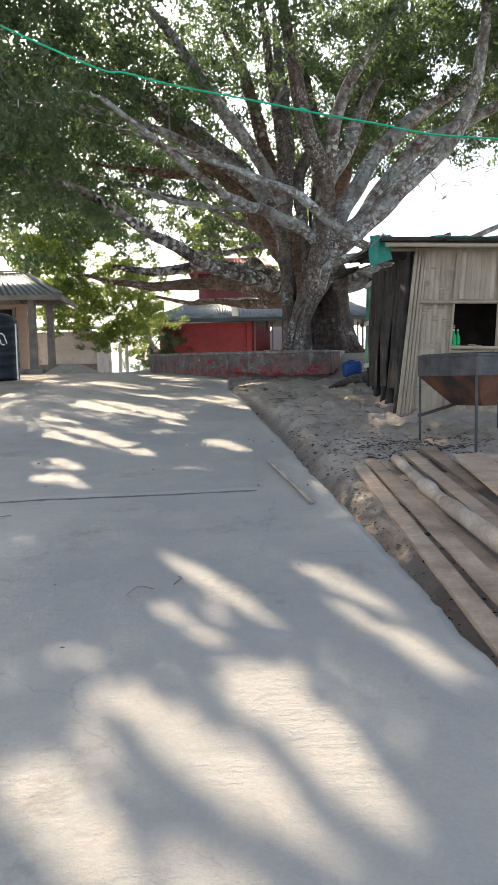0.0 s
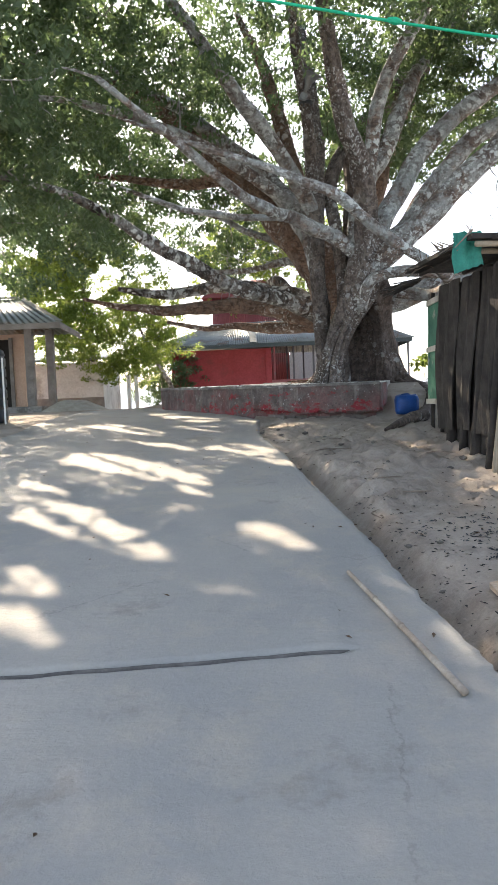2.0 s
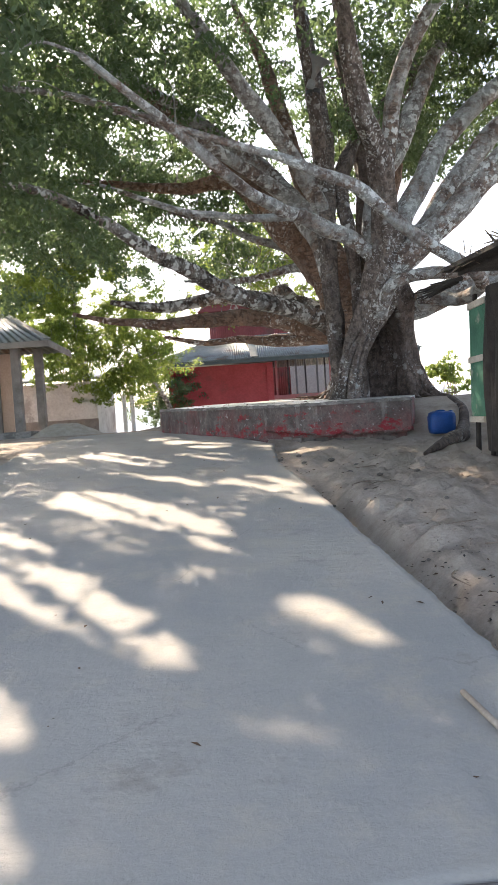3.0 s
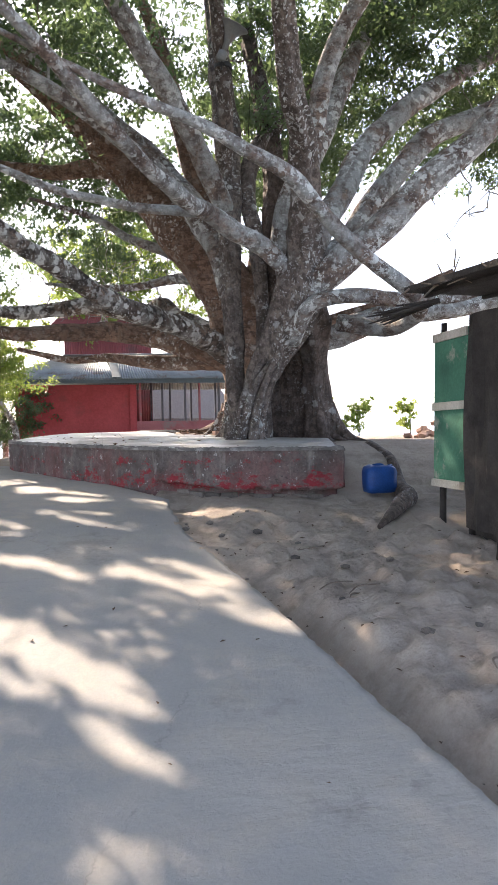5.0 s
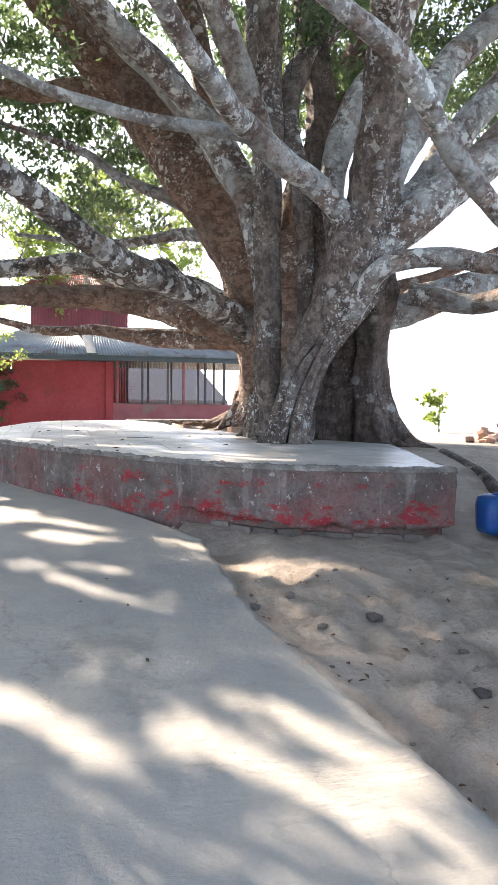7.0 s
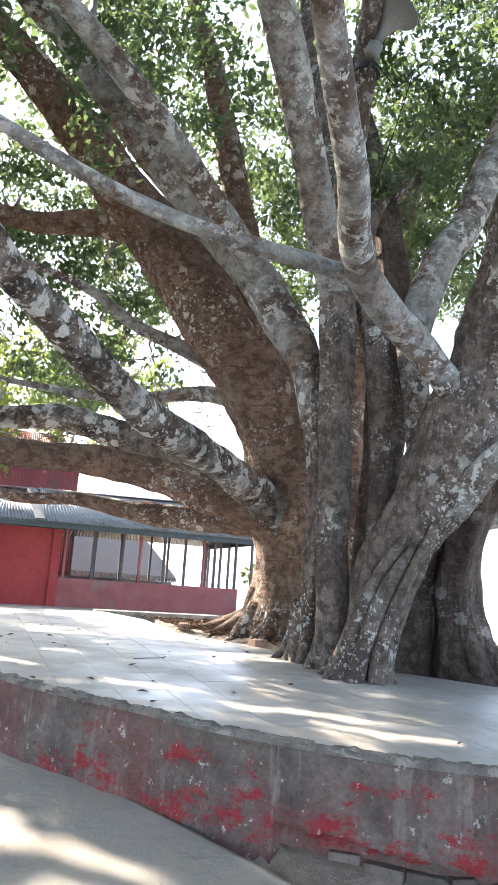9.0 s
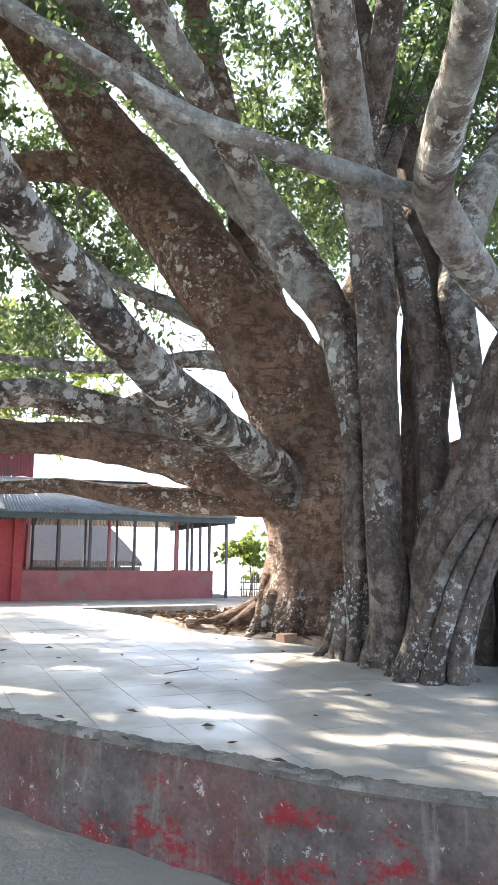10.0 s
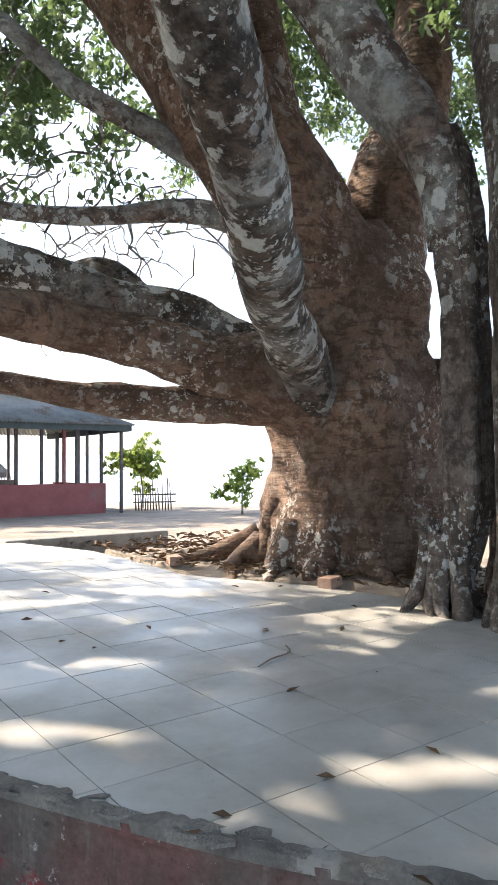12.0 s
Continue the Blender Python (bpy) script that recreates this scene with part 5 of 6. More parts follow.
for i in range(26):
    y = 9.6 + 3.1 * rng.random()
    a = (RA[0] + rng.uniform(-0.05, 0.15), y, 3.26 + rng.uniform(0, 0.1) + 0.06 * (y - 9.6))
    b = (a[0] - rng.uniform(-0.1, 0.22), y + rng.uniform(-0.2, 0.2), a[2] - rng.uniform(-0.12, 0.2))
    part("thatch_stalk", rod(a, b, rng.uniform(0.006, 0.014), 6, 0.004), STICK, hut)
for i in range(14):
    y = 12.1 + 0.6 * rng.random()
    part("thatch_stalk", rod((RA[0] + 0.1, y, 3.3), (RA[0] - rng.uniform(0.1, 0.3), y + rng.uniform(0, 0.3), 3.28 - rng.uniform(0.0, 0.16)), rng.uniform(0.014, 0.028), 6, 0.006), CHAR, hut)
for x, z in ((2.83, 1.79), (2.93, 1.79), (2.88, 1.79)):
    b = tagged(part("bottle", lathe([(0.034, 0), (0.036, 0.02), (0.035, 0.1), (0.029, 0.12), (0.036, 0.15), (0.034, 0.22), (0.012, 0.27), (0.012, 0.3)], (x, HY + 0.14 + 0.12 * (x > 2.85), z), 14), GREEN_GLASS, smooth=True), "green plastic bottle standing inside the hut window", "bottle", "bottles in the hut window")
    part("bottle_cap", lathe([(0.014, 0.3), (0.014, 0.325)], (x, HY + 0.14 + 0.12 * (x > 2.85), z), 10), WHITE, b)

# the old frame leans: its corner is drawn over towards the window
leaned = set()
for o in hut.children_recursive:
    if o.name.split(".")[0] in ("roof_deck", "tarpaulin", "rafter", "thatch_stalk", "end_wall") or o.data in leaned:
        continue
    leaned.add(o.data)
    for v in o.data.vertices:
        v.co.x += 0.085 * (v.co.z - HZ) * min(max(1 - (v.co.x - HX) / 1.6, 0), 1.05) * min(max(1 - (v.co.y - 10.5) / 2.5, 0.3), 1)

# ---------------------------------------------------------------- charcoal grill
grill = thing("charcoal_grill", (2.5, 8.0, 0.78), "rusty sheet-steel charcoal grill on thin legs before the hut", "grill")
gA, gB, gL = Vector((1.87, 7.92, 0)), Vector((2.28, 7.22, 0)), Vector((1.05, 0.5, 0))
GT = 1.69
top4 = [gA, gB, gB + gL, gA + gL]
cen = sum(top4, Vector()) / 4


def hopper(inset, t):
    vs = []
    for f, z in ((1.0, GT), (1.0, GT - 0.2), (0.5, GT - 0.52)):
        vs += [tuple(cen + (p - cen) * f * t + Vector((0, 0, z))) for p in top4]
    fs = [(4 * j + k, 4 * j + (k + 1) % 4, 4 * j + 4 + (k + 1) % 4, 4 * j + 4 + k) for j in (0, 1) for k in range(4)] + [(8, 9, 10, 11)]
    bm = bmesh.new()
    bm.from_mesh(mesh("hopper", vs, fs))
    bmesh.ops.solidify(bm, geom=bm.faces[:], thickness=0.006)
    return bm


part("fire_box", hopper(0, 1.0), RUST, grill, "fire-blackened tapering steel box with orange rust")
for k in range(4):
    p, q = top4[k], top4[(k + 1) % 4]
    part("rim", beam(p + Vector((0, 0, GT)), q + Vector((0, 0, GT)), 0.035, 0.03, 0.005), SOOT, grill)
    part("upper_panel", beam(p + Vector((0, 0, GT - 0.11)), q + Vector((0, 0, GT - 0.11)), 0.014, 0.2, 0.003), SOOT, grill)
    foot = top4[k] + (cen - top4[k]) * 0.02
    part("leg", beam((foot.x, foot.y, ground_z(foot.x, foot.y) - 0.03), (foot.x, foot.y, GT - 0.02), 0.024, 0.024, 0.003), SOOT, grill)
for i in range(18):
    t = (i + 0.5) / 18
    a, b = gA.lerp(gA + gL, t), gB.lerp(gB + gL, t)
    part("grate_bar", rod((a.x, a.y, GT + 0.02), (b.x, b.y, GT + 0.02), 0.006, 6), SOOT, grill)
part("brace", beam((gA.x, gA.y, 1.05), (gA.x + gL.x, gA.y + gL.y, 1.3), 0.03, 0.03), SOOT, grill)

# ---------------------------------------------------------------- boards and log by the lane


def plank(a, b, w, t, lift0, lift1, twist=0.0):
    a3 = Vector((a[0], a[1], ground_z(*a) + lift0 + t / 2))
    b3 = Vector((b[0], b[1], ground_z(*b) + lift1 + t / 2))
    d = (b3 - a3).normalized()
    s = d.cross(Vector((0, 0, 1))).normalized()
    n = s.cross(d)
    rows = 14
    vs, fs = [], []
    for i in range(rows + 1):
        f = i / rows
        p = a3.lerp(b3, f)
        ang = twist * (f - 0.5)
        s2, n2 = s * math.cos(ang) + n * math.sin(ang), n * math.cos(ang) - s * math.sin(ang)
        j = 0.006 * noise.noise(p * 3) + (0.012 * noise.noise(p * 19) if i in (0, rows) else 0)
        for u, v in ((-1, -1), (1, -1), (1, 1), (-1, 1)):
            vs.append(tuple(p + s2 * (u * (w / 2) + j) + n2 * (v * t / 2 + 0.004 * noise.noise(p * 2 + Vector((u, v, 0)))) + d * (0.02 * u * (1 if i in (0, rows) else 0))))
        if i:
            o, q = 4 * (i - 1), 4 * i
            fs += [(o + k, o + (k + 1) % 4, q + (k + 1) % 4, q + k) for k in range(4)]
    fs += [(3, 2, 1, 0), (4 * rows, 4 * rows + 1, 4 * rows + 2, 4 * rows + 3)]
    return mesh("board", vs, fs)


for a, b, w, t, l0, l1, tw, lab in (
        ((1.02, 6.62), (1.12, 2.6), 0.12, 0.03, 0.02, 0.21, 0.1, "long sawn board, pale and weathered, lying on earth"),
        ((1.16, 6.85), (1.25, 3.0), 0.11, 0.03, 0.02, 0.13, -0.1, "narrow brown sawn board lying in the timber pile"),
        ((1.54, 6.98), (1.66, 3.4), 0.13, 0.03, 0.05, 0.05, 0.15, "dark split board lying across the timber pile"),
        ((1.31, 5.9), (1.44, 2.8), 0.10, 0.025, 0.0, 0.0, 0.0, "dark damp board under the log"),
        ((2.03, 6.7), (1.9, 3.9), 0.28, 0.025, 0.08, 0.12, 0.06, "wide grey-brown plank on top of the pile"),
        ((1.80, 7.32), (1.84, 5.6), 0.15, 0.03, 0.02, 0.03, 0.0, "short pale plank under the wide one"),
        ((2.32, 6.95), (2.45, 5.4), 0.16, 0.03, 0.03, 0.05, 0.0, "grey plank leaning on the far side of the pile"),
        ((1.70, 6.2), (1.78, 3.0), 0.12, 0.03, 0.02, 0.02, -0.08, "brown board half hidden below the wide plank"),
        ((2.15, 5.8), (2.3, 3.2), 0.2, 0.03, 0.0, 0.0, 0.05, "grey plank low in the timber pile")):
    tagged(part("board", plank(a, b, w, t, l0, l1, tw), WOOD), lab, "board", "timber by the lane")
lg = [(1.38, 6.78, 0.0, 0.06), (1.39, 6.3, 0.0, 0.066), (1.40, 5.85, 0.0, 0.07), (1.41, 5.62, 0.01, 0.092), (1.42, 5.45, 0.01, 0.075), (1.44, 4.8, 0.01, 0.082), (1.47, 4.2, 0.02, 0.085), (1.52, 3.2, 0.02, 0.085)]
tagged(part("log", tube("log", [(x, y, ground_z(x, y) + 0.07 + z, r * 0.72) for x, y, z, r in lg], 18, 6, 0.22), LOG, smooth=True), "barked crooked log with a knot, lying among boards", "log", "timber by the lane")
pole_a, pole_b = (0.18, 6.77), (0.46, 5.32)
st = tagged(part("bamboo_stick", tube("stick", [(pole_a[0], pole_a[1], road_z(pole_a[1]) + 0.022, 0.013), (0.32, 6.05, road_z(6.05) + 0.024, 0.015), (pole_b[0], pole_b[1], road_z(pole_b[1]) + 0.022, 0.017)], 10), LOG, smooth=True), "split pale bamboo stick lying on the concrete", "stick")
for f in (0.3, 0.55, 0.8):
    x, y = pole_a[0] + (pole_b[0] - pole_a[0]) * f, pole_a[1] + (pole_b[1] - pole_a[1]) * f
    part("node", rod((x - 0.002, y + 0.01, road_z(y) + 0.025), (x + 0.002, y - 0.01, road_z(y) + 0.023), 0.0185, 10), LOG, st)

# ---------------------------------------------------------------- blue jerrycan by the platform
can = thing("jerrycan", (2.03, 14.0, 1.5), "battered blue plastic jerrycan standing on the roots", "jerrycan")
CZ = 1.47
cb = box(1.84, 13.88, CZ, 2.2, 14.12, CZ + 0.31, 0.07)
for v in cb.verts:
    if v.co.z > CZ + 0.2:
        v.co.z += 0.03 * noise.noise(v.co * 9)
        v.co.x += 0.02 * noise.noise(v.co * 7)
part("body", cb, BLUE, can, smooth=True)
part("handle", tube("handle", [(1.92, 14.0, CZ + 0.27, 0.016), (1.95, 14.0, CZ + 0.312, 0.017), (2.05, 14.0, CZ + 0.316, 0.017), (2.09, 14.0, CZ + 0.27, 0.016)], 10), BLUE, can, smooth=True)
part("cap", lathe([(0.028, 0.26), (0.028, 0.315), (0.022, 0.32)], (2.15, 14.0, CZ), 14), BLUE, can)

# ---------------------------------------------------------------- black water tank
TX, TY, TZ = -5.45, 15.45, ground_z(-5.45, 15.45)
tank = thing("water_tank", (TX, TY, TZ), "tall ribbed black plastic water tank on the ground", "water tank")
prof = [(0.55, 0.0), (0.57, 0.04)]
for i in range(6):
    z = 0.08 + i * 0.19
    prof += [(0.57, z), (0.57, z + 0.13), (0.55, z + 0.145), (0.55, z + 0.175)]
prof += [(0.57, 1.22), (0.54, 1.3), (0.4, 1.38), (0.2, 1.42)]
part("body", lathe(prof, (TX, TY, TZ), 40), BLACK, tank, smooth=True)
part("lid", lathe([(0.22, 1.41), (0.22, 1.47), (0.18, 1.49)], (TX, TY, TZ), 24), BLACK, tank)
# a pale swash on its side, drawn as plain strokes
for pts in ([(-0.3, 0.86), (0.15, 0.95), (0.35, 0.9)], [(-0.1, 0.92), (-0.05, 0.74), (0.1, 0.72)], [(0.12, 0.92), (0.2, 0.74), (0.33, 0.72)], [(0.3, 0.93), (0.42, 0.75)]):
    rows = []
    for a, h in pts:
        t = -1.05 + a
        rows.append((TX + 0.572 * math.cos(t), TY + 0.572 * math.sin(t), TZ + h, 0.012))
    part("marking", tube("marking", rows, 6), WHITE, tank, "white painted stroke")
part("pipe", tube("pipe", [(TX + 0.63, TY - 0.25, TZ - 0.05, 0.016), (TX + 0.63, TY - 0.25, TZ + 0.6, 0.016), (TX + 0.63, TY - 0.25, TZ + 1.15, 0.016)], 10), WHITE, tank, "thin white pipe")

# ---------------------------------------------------------------- open shelter beyond the tank
shelter = thing("open_shelter", (-8, 23.5, 1.7), "open shelter with cement posts and a rusty zinc hip roof", "shelter")
part("plinth", box(-13, 21.1, 1.2, -5.95, 23.3, 1.88, 0.02), CEMENT, shelter)
for x, y in ((-6.28, 21.4), (-6.12, 22.75), (-9.5, 21.4), (-12.5, 21.4), (-12.5, 22.9)):
    part("post", box(x - 0.1, y - 0.1, 1.86, x + 0.1, y + 0.1, 4.0, 0.012), POST, shelter)
e = [(-13.6, 20.6, 3.95), (-5.25, 20.6, 3.95), (-5.45, 23.5, 3.95), (-13.6, 23.5, 3.95)]
r0, r1 = (-11.4, 22.1, 4.8), (-6.7, 22.1, 4.8)
for a, b, c, d, n in ((e[0], e[1], r1, r0, 46), (e[1], e[2], r1, r1, 34), (e[2], e[3], r0, r1, 46)):
    part("roof_sheet", corrugated(a, b, c, d, n, 0.018), IRON_SHEET, shelter, smooth=True)
for a, b in ((e[0], e[1]), (e[1], e[2])):
    part("fascia", beam((a[0], a[1], 3.88), (b[0], b[1], 3.88), 0.03, 0.14), POST, shelter)
part("hip_cap", beam((e[1][0], e[1][1], 3.99), (r1[0], r1[1], 4.85), 0.2, 0.025), IRON_SHEET, shelter)
part("ridge_cap", beam((r0[0], r0[1], 4.84), (r1[0], r1[1], 4.84), 0.22, 0.03), IRON_SHEET, shelter)
part("room_wall", box(-12.6, 23.0, 1.8, -6.95, 23.2, 3.95), PEACH, shelter, "peach-painted room wall")
# near-black panel on the wall stands in for the shade inside a doorway
part("door", box(-8.1, 22.94, 1.88, -7.35, 23.0, 3.8, 0.01), DOORWAY_SHADE, shelter)
part("door_frame", beam((-7.3, 22.95, 1.88), (-7.3, 22.95, 3.85), 0.09, 0.1), POST, shelter)

# pale outbuilding and heap of sand behind it
shed = thing("outbuilding", (-7, 28.5, 1.6), "pale plastered outbuilding with a grey base band", "outbuilding")
part("wall", box(-9.0, 27.0, 1.2, -5.6, 30.0, 3.35), PALE, shed)
part("base_band", box(-9.01, 26.985, 1.2, -5.585, 27.0, 2.15), POST, shed)
for z in (2.55, 2.95):
    part("moulding", box(-9.0, 26.98, z, -5.58, 27.0, z + 0.05), PALE, shed)
part("roof_sheet", corrugated((-9.3, 26.7, 3.4), (-5.3, 26.7, 3.4), (-5.3, 30.3, 3.8), (-9.3, 30.3, 3.8), 30), IRON_SHEET, shed, smooth=True)
white_wall = thing("boundary_wall", (-12, 30, 1.5), "whitewashed boundary wall behind the shelter", "wall")
part("wall", box(-16, 29, 1.0, -9.05, 29.2, 3.1), WHITE, white_wall)
part("coping", box(-16, 28.95, 3.1, -9.05, 29.25, 3.18), CEMENT, white_wall)


def heap(at, r, h, seed):
    vs, fs = [], []
    n, m = 26, 9
    for j in range(m + 1):
        q = j / m
        for k in range(n):
            t = 2 * math.pi * k / n
            rr = r * q * (1 + 0.18 * noise.noise(Vector((math.cos(t) * 1.4 + seed, math.sin(t) * 1.4, 0))))
            x, y = at[0] + rr * math.cos(t) * 1.4, at[1] + rr * math.sin(t)
            z = h * (1 - q * q) ** 1.2 * (1 + 0.15 * noise.noise(Vector((x * 3, y * 3, seed))))
            vs.append((x, y, ground_z(x, y) - 0.03 + z))
    for j in range(m):
        fs += [(j * n + k, j * n + (k + 1) % n, (j + 1) * n + (k + 1) % n, (j + 1) * n + k) for k in range(n)]
    return mesh("heap", vs, fs)


SAND = plain("pale_sand", (0.33, 0.30, 0.25), (0.45, 0.41, 0.35), 8, 0.95, bump=0.6, dist=0.01)
tagged(part("sand_heap", heap((-5.2, 21.4), 0.75, 0.35, 3), SAND, smooth=True), "low heap of pale sand beside the shelter", "sand heap")
for x in (-4.55, -4.3):
    gp = tagged(part("gate_post", box(x - 0.06, 25.94, 1.3, x + 0.06, 26.06, 2.75, 0.01), WHITE), "slim white cement gate post", "post", "white gate posts")
    part("post_cap", box(x - 0.08, 25.92, 2.75, x + 0.08, 26.08, 2.81, 0.01), WHITE, gp)

# ---------------------------------------------------------------- red house with veranda
house = thing("red_house", (0, 32, 1.9), "low red-painted house with zinc roofs and an open veranda", "house")
wall = part("wall", box(-3.75, 31.5, 1.3, 0.1, 31.68, 3.9), RED, house, "plain red-painted wall")
part("wall", box(-3.75, 31.68, 1.3, -3.57, 36.0, 3.9), RED, house)
part("wall", box(-0.08, 31.68, 1.3, 0.1, 36.0, 3.9), RED, house)
part("wall", box(-3.57, 35.82, 1.3, -0.08, 36.0, 3.9), RED, house)
for x in (-3.76, 0.0):
    part("pilaster", box(x - 0.02, 31.44, 1.3, x + 0.22, 31.5, 3.9, 0.01), RED, house)
part("notice", box(-3.72, 31.43, 3.25, -3.56, 31.438, 3.5), WHITE, house, "small pale notice on the wall")
low = part("veranda_wall", box(0.1, 31.5, 1.2, 5.35, 31.68, 2.63, 0.01), RED_OLD, house, "low veranda wall of worn dull red paint")
part("veranda_wall", box(5.17, 31.68, 1.2, 5.35, 34.6, 2.62, 0.01), RED_OLD, house)
part("veranda_wall", box(0.1, 35.4, 1.2, 4.4, 35.55, 2.7, 0.01), POST, house, "grey low wall at the back of the veranda")
part("floor_slab", box(0.1, 31.68, 1.2, 5.85, 35.4, 1.95), CEMENT, house)
for i, x in enumerate((0.35, 1.11, 1.91, 2.41, 3.1, 3.71, 4.27, 4.6, 5.25)):
    part("post", box(x - 0.035, 31.52, 2.6, x + 0.035, 31.6, 4.0, 0.006), STEEL if i % 3 else RED_OLD, house)
for i, x in enumerate((1.0, 1.75, 2.6, 3.6, 4.2)):
    part("post", box(x - 0.035, 35.42, 2.68, x + 0.035, 35.5, 4.3, 0.006), STEEL, house)
for x, y in ((5.62, 31.2), (5.6, 33.2), (5.6, 35.3), (5.26, 33.0), (5.26, 34.5)):
    part("post", box(x - 0.035, y - 0.035, 1.85, x + 0.035, y + 0.035, 4.05, 0.006), STEEL, house)
EV = 4.02
part("fascia", box(-4.3, 30.78, EV - 0.12, 5.7, 30.82, EV + 0.04, 0.0), TEAL, house, "dark teal fascia board")
part("fascia", box(5.66, 30.82, EV - 0.12, 5.7, 36.3, EV + 0.04, 0.0), TEAL, house)
part("roof_sheet", corrugated((-4.35, 30.75, EV), (-0.45, 30.75, EV), (-0.9, 33.6, 5.1), (-2.3, 33.6, 5.1), 40, 0.02), IRON_SHEET, house, "dull grey zinc hip roof", smooth=True)
part("roof_sheet", corrugated((-4.35, 36.4, EV), (-4.35, 30.75, EV), (-2.3, 33.6, 5.1), (-2.3, 33.6, 5.1), 40, 0.02), IRON_SHEET, house, smooth=True)
part("roof_sheet", corrugated((-0.45, 30.7, EV + 0.03), (5.75, 30.7, EV + 0.03), (4.0, 33.6, 5.2), (-0.35, 33.6, 5.2), 70, 0.02), IRON_SHEET, house, "ribbed zinc veranda roof", smooth=True)
part("roof_sheet", corrugated((5.75, 30.7, EV + 0.03), (5.75, 36.5, EV + 0.03), (4.0, 33.6, 5.2), (4.0, 33.6, 5.2), 50, 0.02), IRON_SHEET, house, smooth=True)
part("roof_sheet", corrugated((5.75, 36.5, EV), (-4.35, 36.4, EV), (-2.3, 33.6, 5.08), (4.0, 33.6, 5.18), 90, 0.02), IRON_SHEET, house, smooth=True)
part("ridge_cap", beam((-2.3, 33.6, 5.13), (4.0, 33.6, 5.22), 0.3, 0.03), IRON_SHEET, house)
part("valley_flashing", beam((-0.45, 30.74, EV + 0.07), (-0.6, 33.5, 5.15), 0.28, 0.03), TEAL, house)
# red tin gable house behind it
upper = thing("red_tin_house", (-1, 38, 2), "taller house clad in red corrugated sheet behind the zinc roofs", "house")
part("wall_sheet", corrugated((-2.4, 37.5, 1.5), (1.2, 37.5, 1.5), (1.2, 37.5, 6.9), (-2.4, 37.5, 6.9), 36, 0.02), RED_DULL, upper, smooth=True)
part("wall_sheet", corrugated((-2.4, 41, 1.5), (-2.4, 37.5, 1.5), (-2.4, 37.5, 6.9), (-2.4, 41, 6.9), 34, 0.02), RED_DULL, upper, smooth=True)
part("roof_sheet", corrugated((-2.9, 37.1, 6.8), (1.7, 37.1, 6.8), (0.9, 39.2, 7.9), (-2.0, 39.2, 7.9), 44, 0.02), RED_DULL, upper, smooth=True)
part("roof_sheet", corrugated((-2.9, 41.4, 6.8), (-2.9, 37.1, 6.8), (-2.0, 39.2, 7.9), (-2.0, 39.2, 7.9), 36, 0.02), RED_DULL, upper, smooth=True)
# thatched hut seen through the veranda
thatch = thing("thatched_hut", (3.0, 42, 1.5), "thatched hut with grey overhanging straw seen behind the veranda", "hut")
part("wall", box(1.2, 41.0, 0.5, 5.2, 44, 3.0), THATCH, thatch)
part("roof", mesh("thatch", [(0.6, 40.2, 2.9), (5.8, 40.2, 2.9), (5.8, 45, 2.9), (0.6, 45, 2.9), (1.6, 42.5, 4.6), (4.8, 42.5, 4.6), (0.6, 40.2, 2.7), (5.8, 40.2, 2.7), (5.8, 45, 2.7), (0.6, 45, 2.7)], [(0, 1, 5, 4), (1, 2, 5), (2, 3, 4, 5), (3, 0, 4), (6, 7, 1, 0), (7, 8, 2, 1), (8, 9, 3, 2), (9, 6, 0, 3), (9, 8, 7, 6)]), THATCH, thatch)
trng = random.Random(4)
for i in range(60):
    x = 0.6 + 5.2 * i / 59
    part("straw", rod((x, 40.19, 2.85), (x + trng.uniform(-0.05, 0.05), 40.12, 2.85 - trng.uniform(0.15, 0.5)), 0.03, 5, 0.008), THATCH, thatch)

# ---------------------------------------------------------------- trees and bushes round about


def small_tree(name, base, height, crown_at, crown_r, n, leaves, size, material, label, seed, trunk_r=0.12, lean=0.0, spread=0.38, category="tree"):
    """Tapered trunk, limbs and a crown of leaf sprays with gaps."""
    rng = random.Random(seed)
    bx, by, bz = base
    t = thing(name, base, label, category)
    cx, cy, cz = crown_at
    rows = spline([(bx, by, bz - 0.1, trunk_r * 1.3), (bx + lean * 0.3, by, bz + height * 0.3, trunk_r), (bx + (cx - bx) * 0.6, by + (cy - by) * 0.6, bz + height * 0.65, trunk_r * 0.7), (cx, cy, bz + height, trunk_r * 0.3)], 6)
    part("trunk", mesh("trunk", *tube_data(rows, 12, 0.1)), BARK, t, smooth=True)
    nodes = [(tuple(r[:3]), float(r[3])) for r in rows[6:]]
    targets = []
    while len(targets) < n:
        v = Vector((rng.uniform(-1, 1), rng.uniform(-1, 1), rng.uniform(-1, 1)))
        if 0.15 < v.length < 1 and noise.noise(Vector((v.x * 1.8 + seed, v.y * 1.8, v.z * 1.8))) < 0.22:
            targets.append((cx + v.x * crown_r[0], cy + v.y * crown_r[1], cz + v.z * crown_r[2]))
    v2, f2, tp = grow_crown(nodes, targets, seed, trunk_r * 0.5)
    tagged(part("bough", mesh("bough", v2, f2), BARK, t, smooth=True), kind="stuff")
    tagged(part("crown", leaf_cloud(tp, leaves, spread, size, seed), material, t), kind="stuff")
    return t


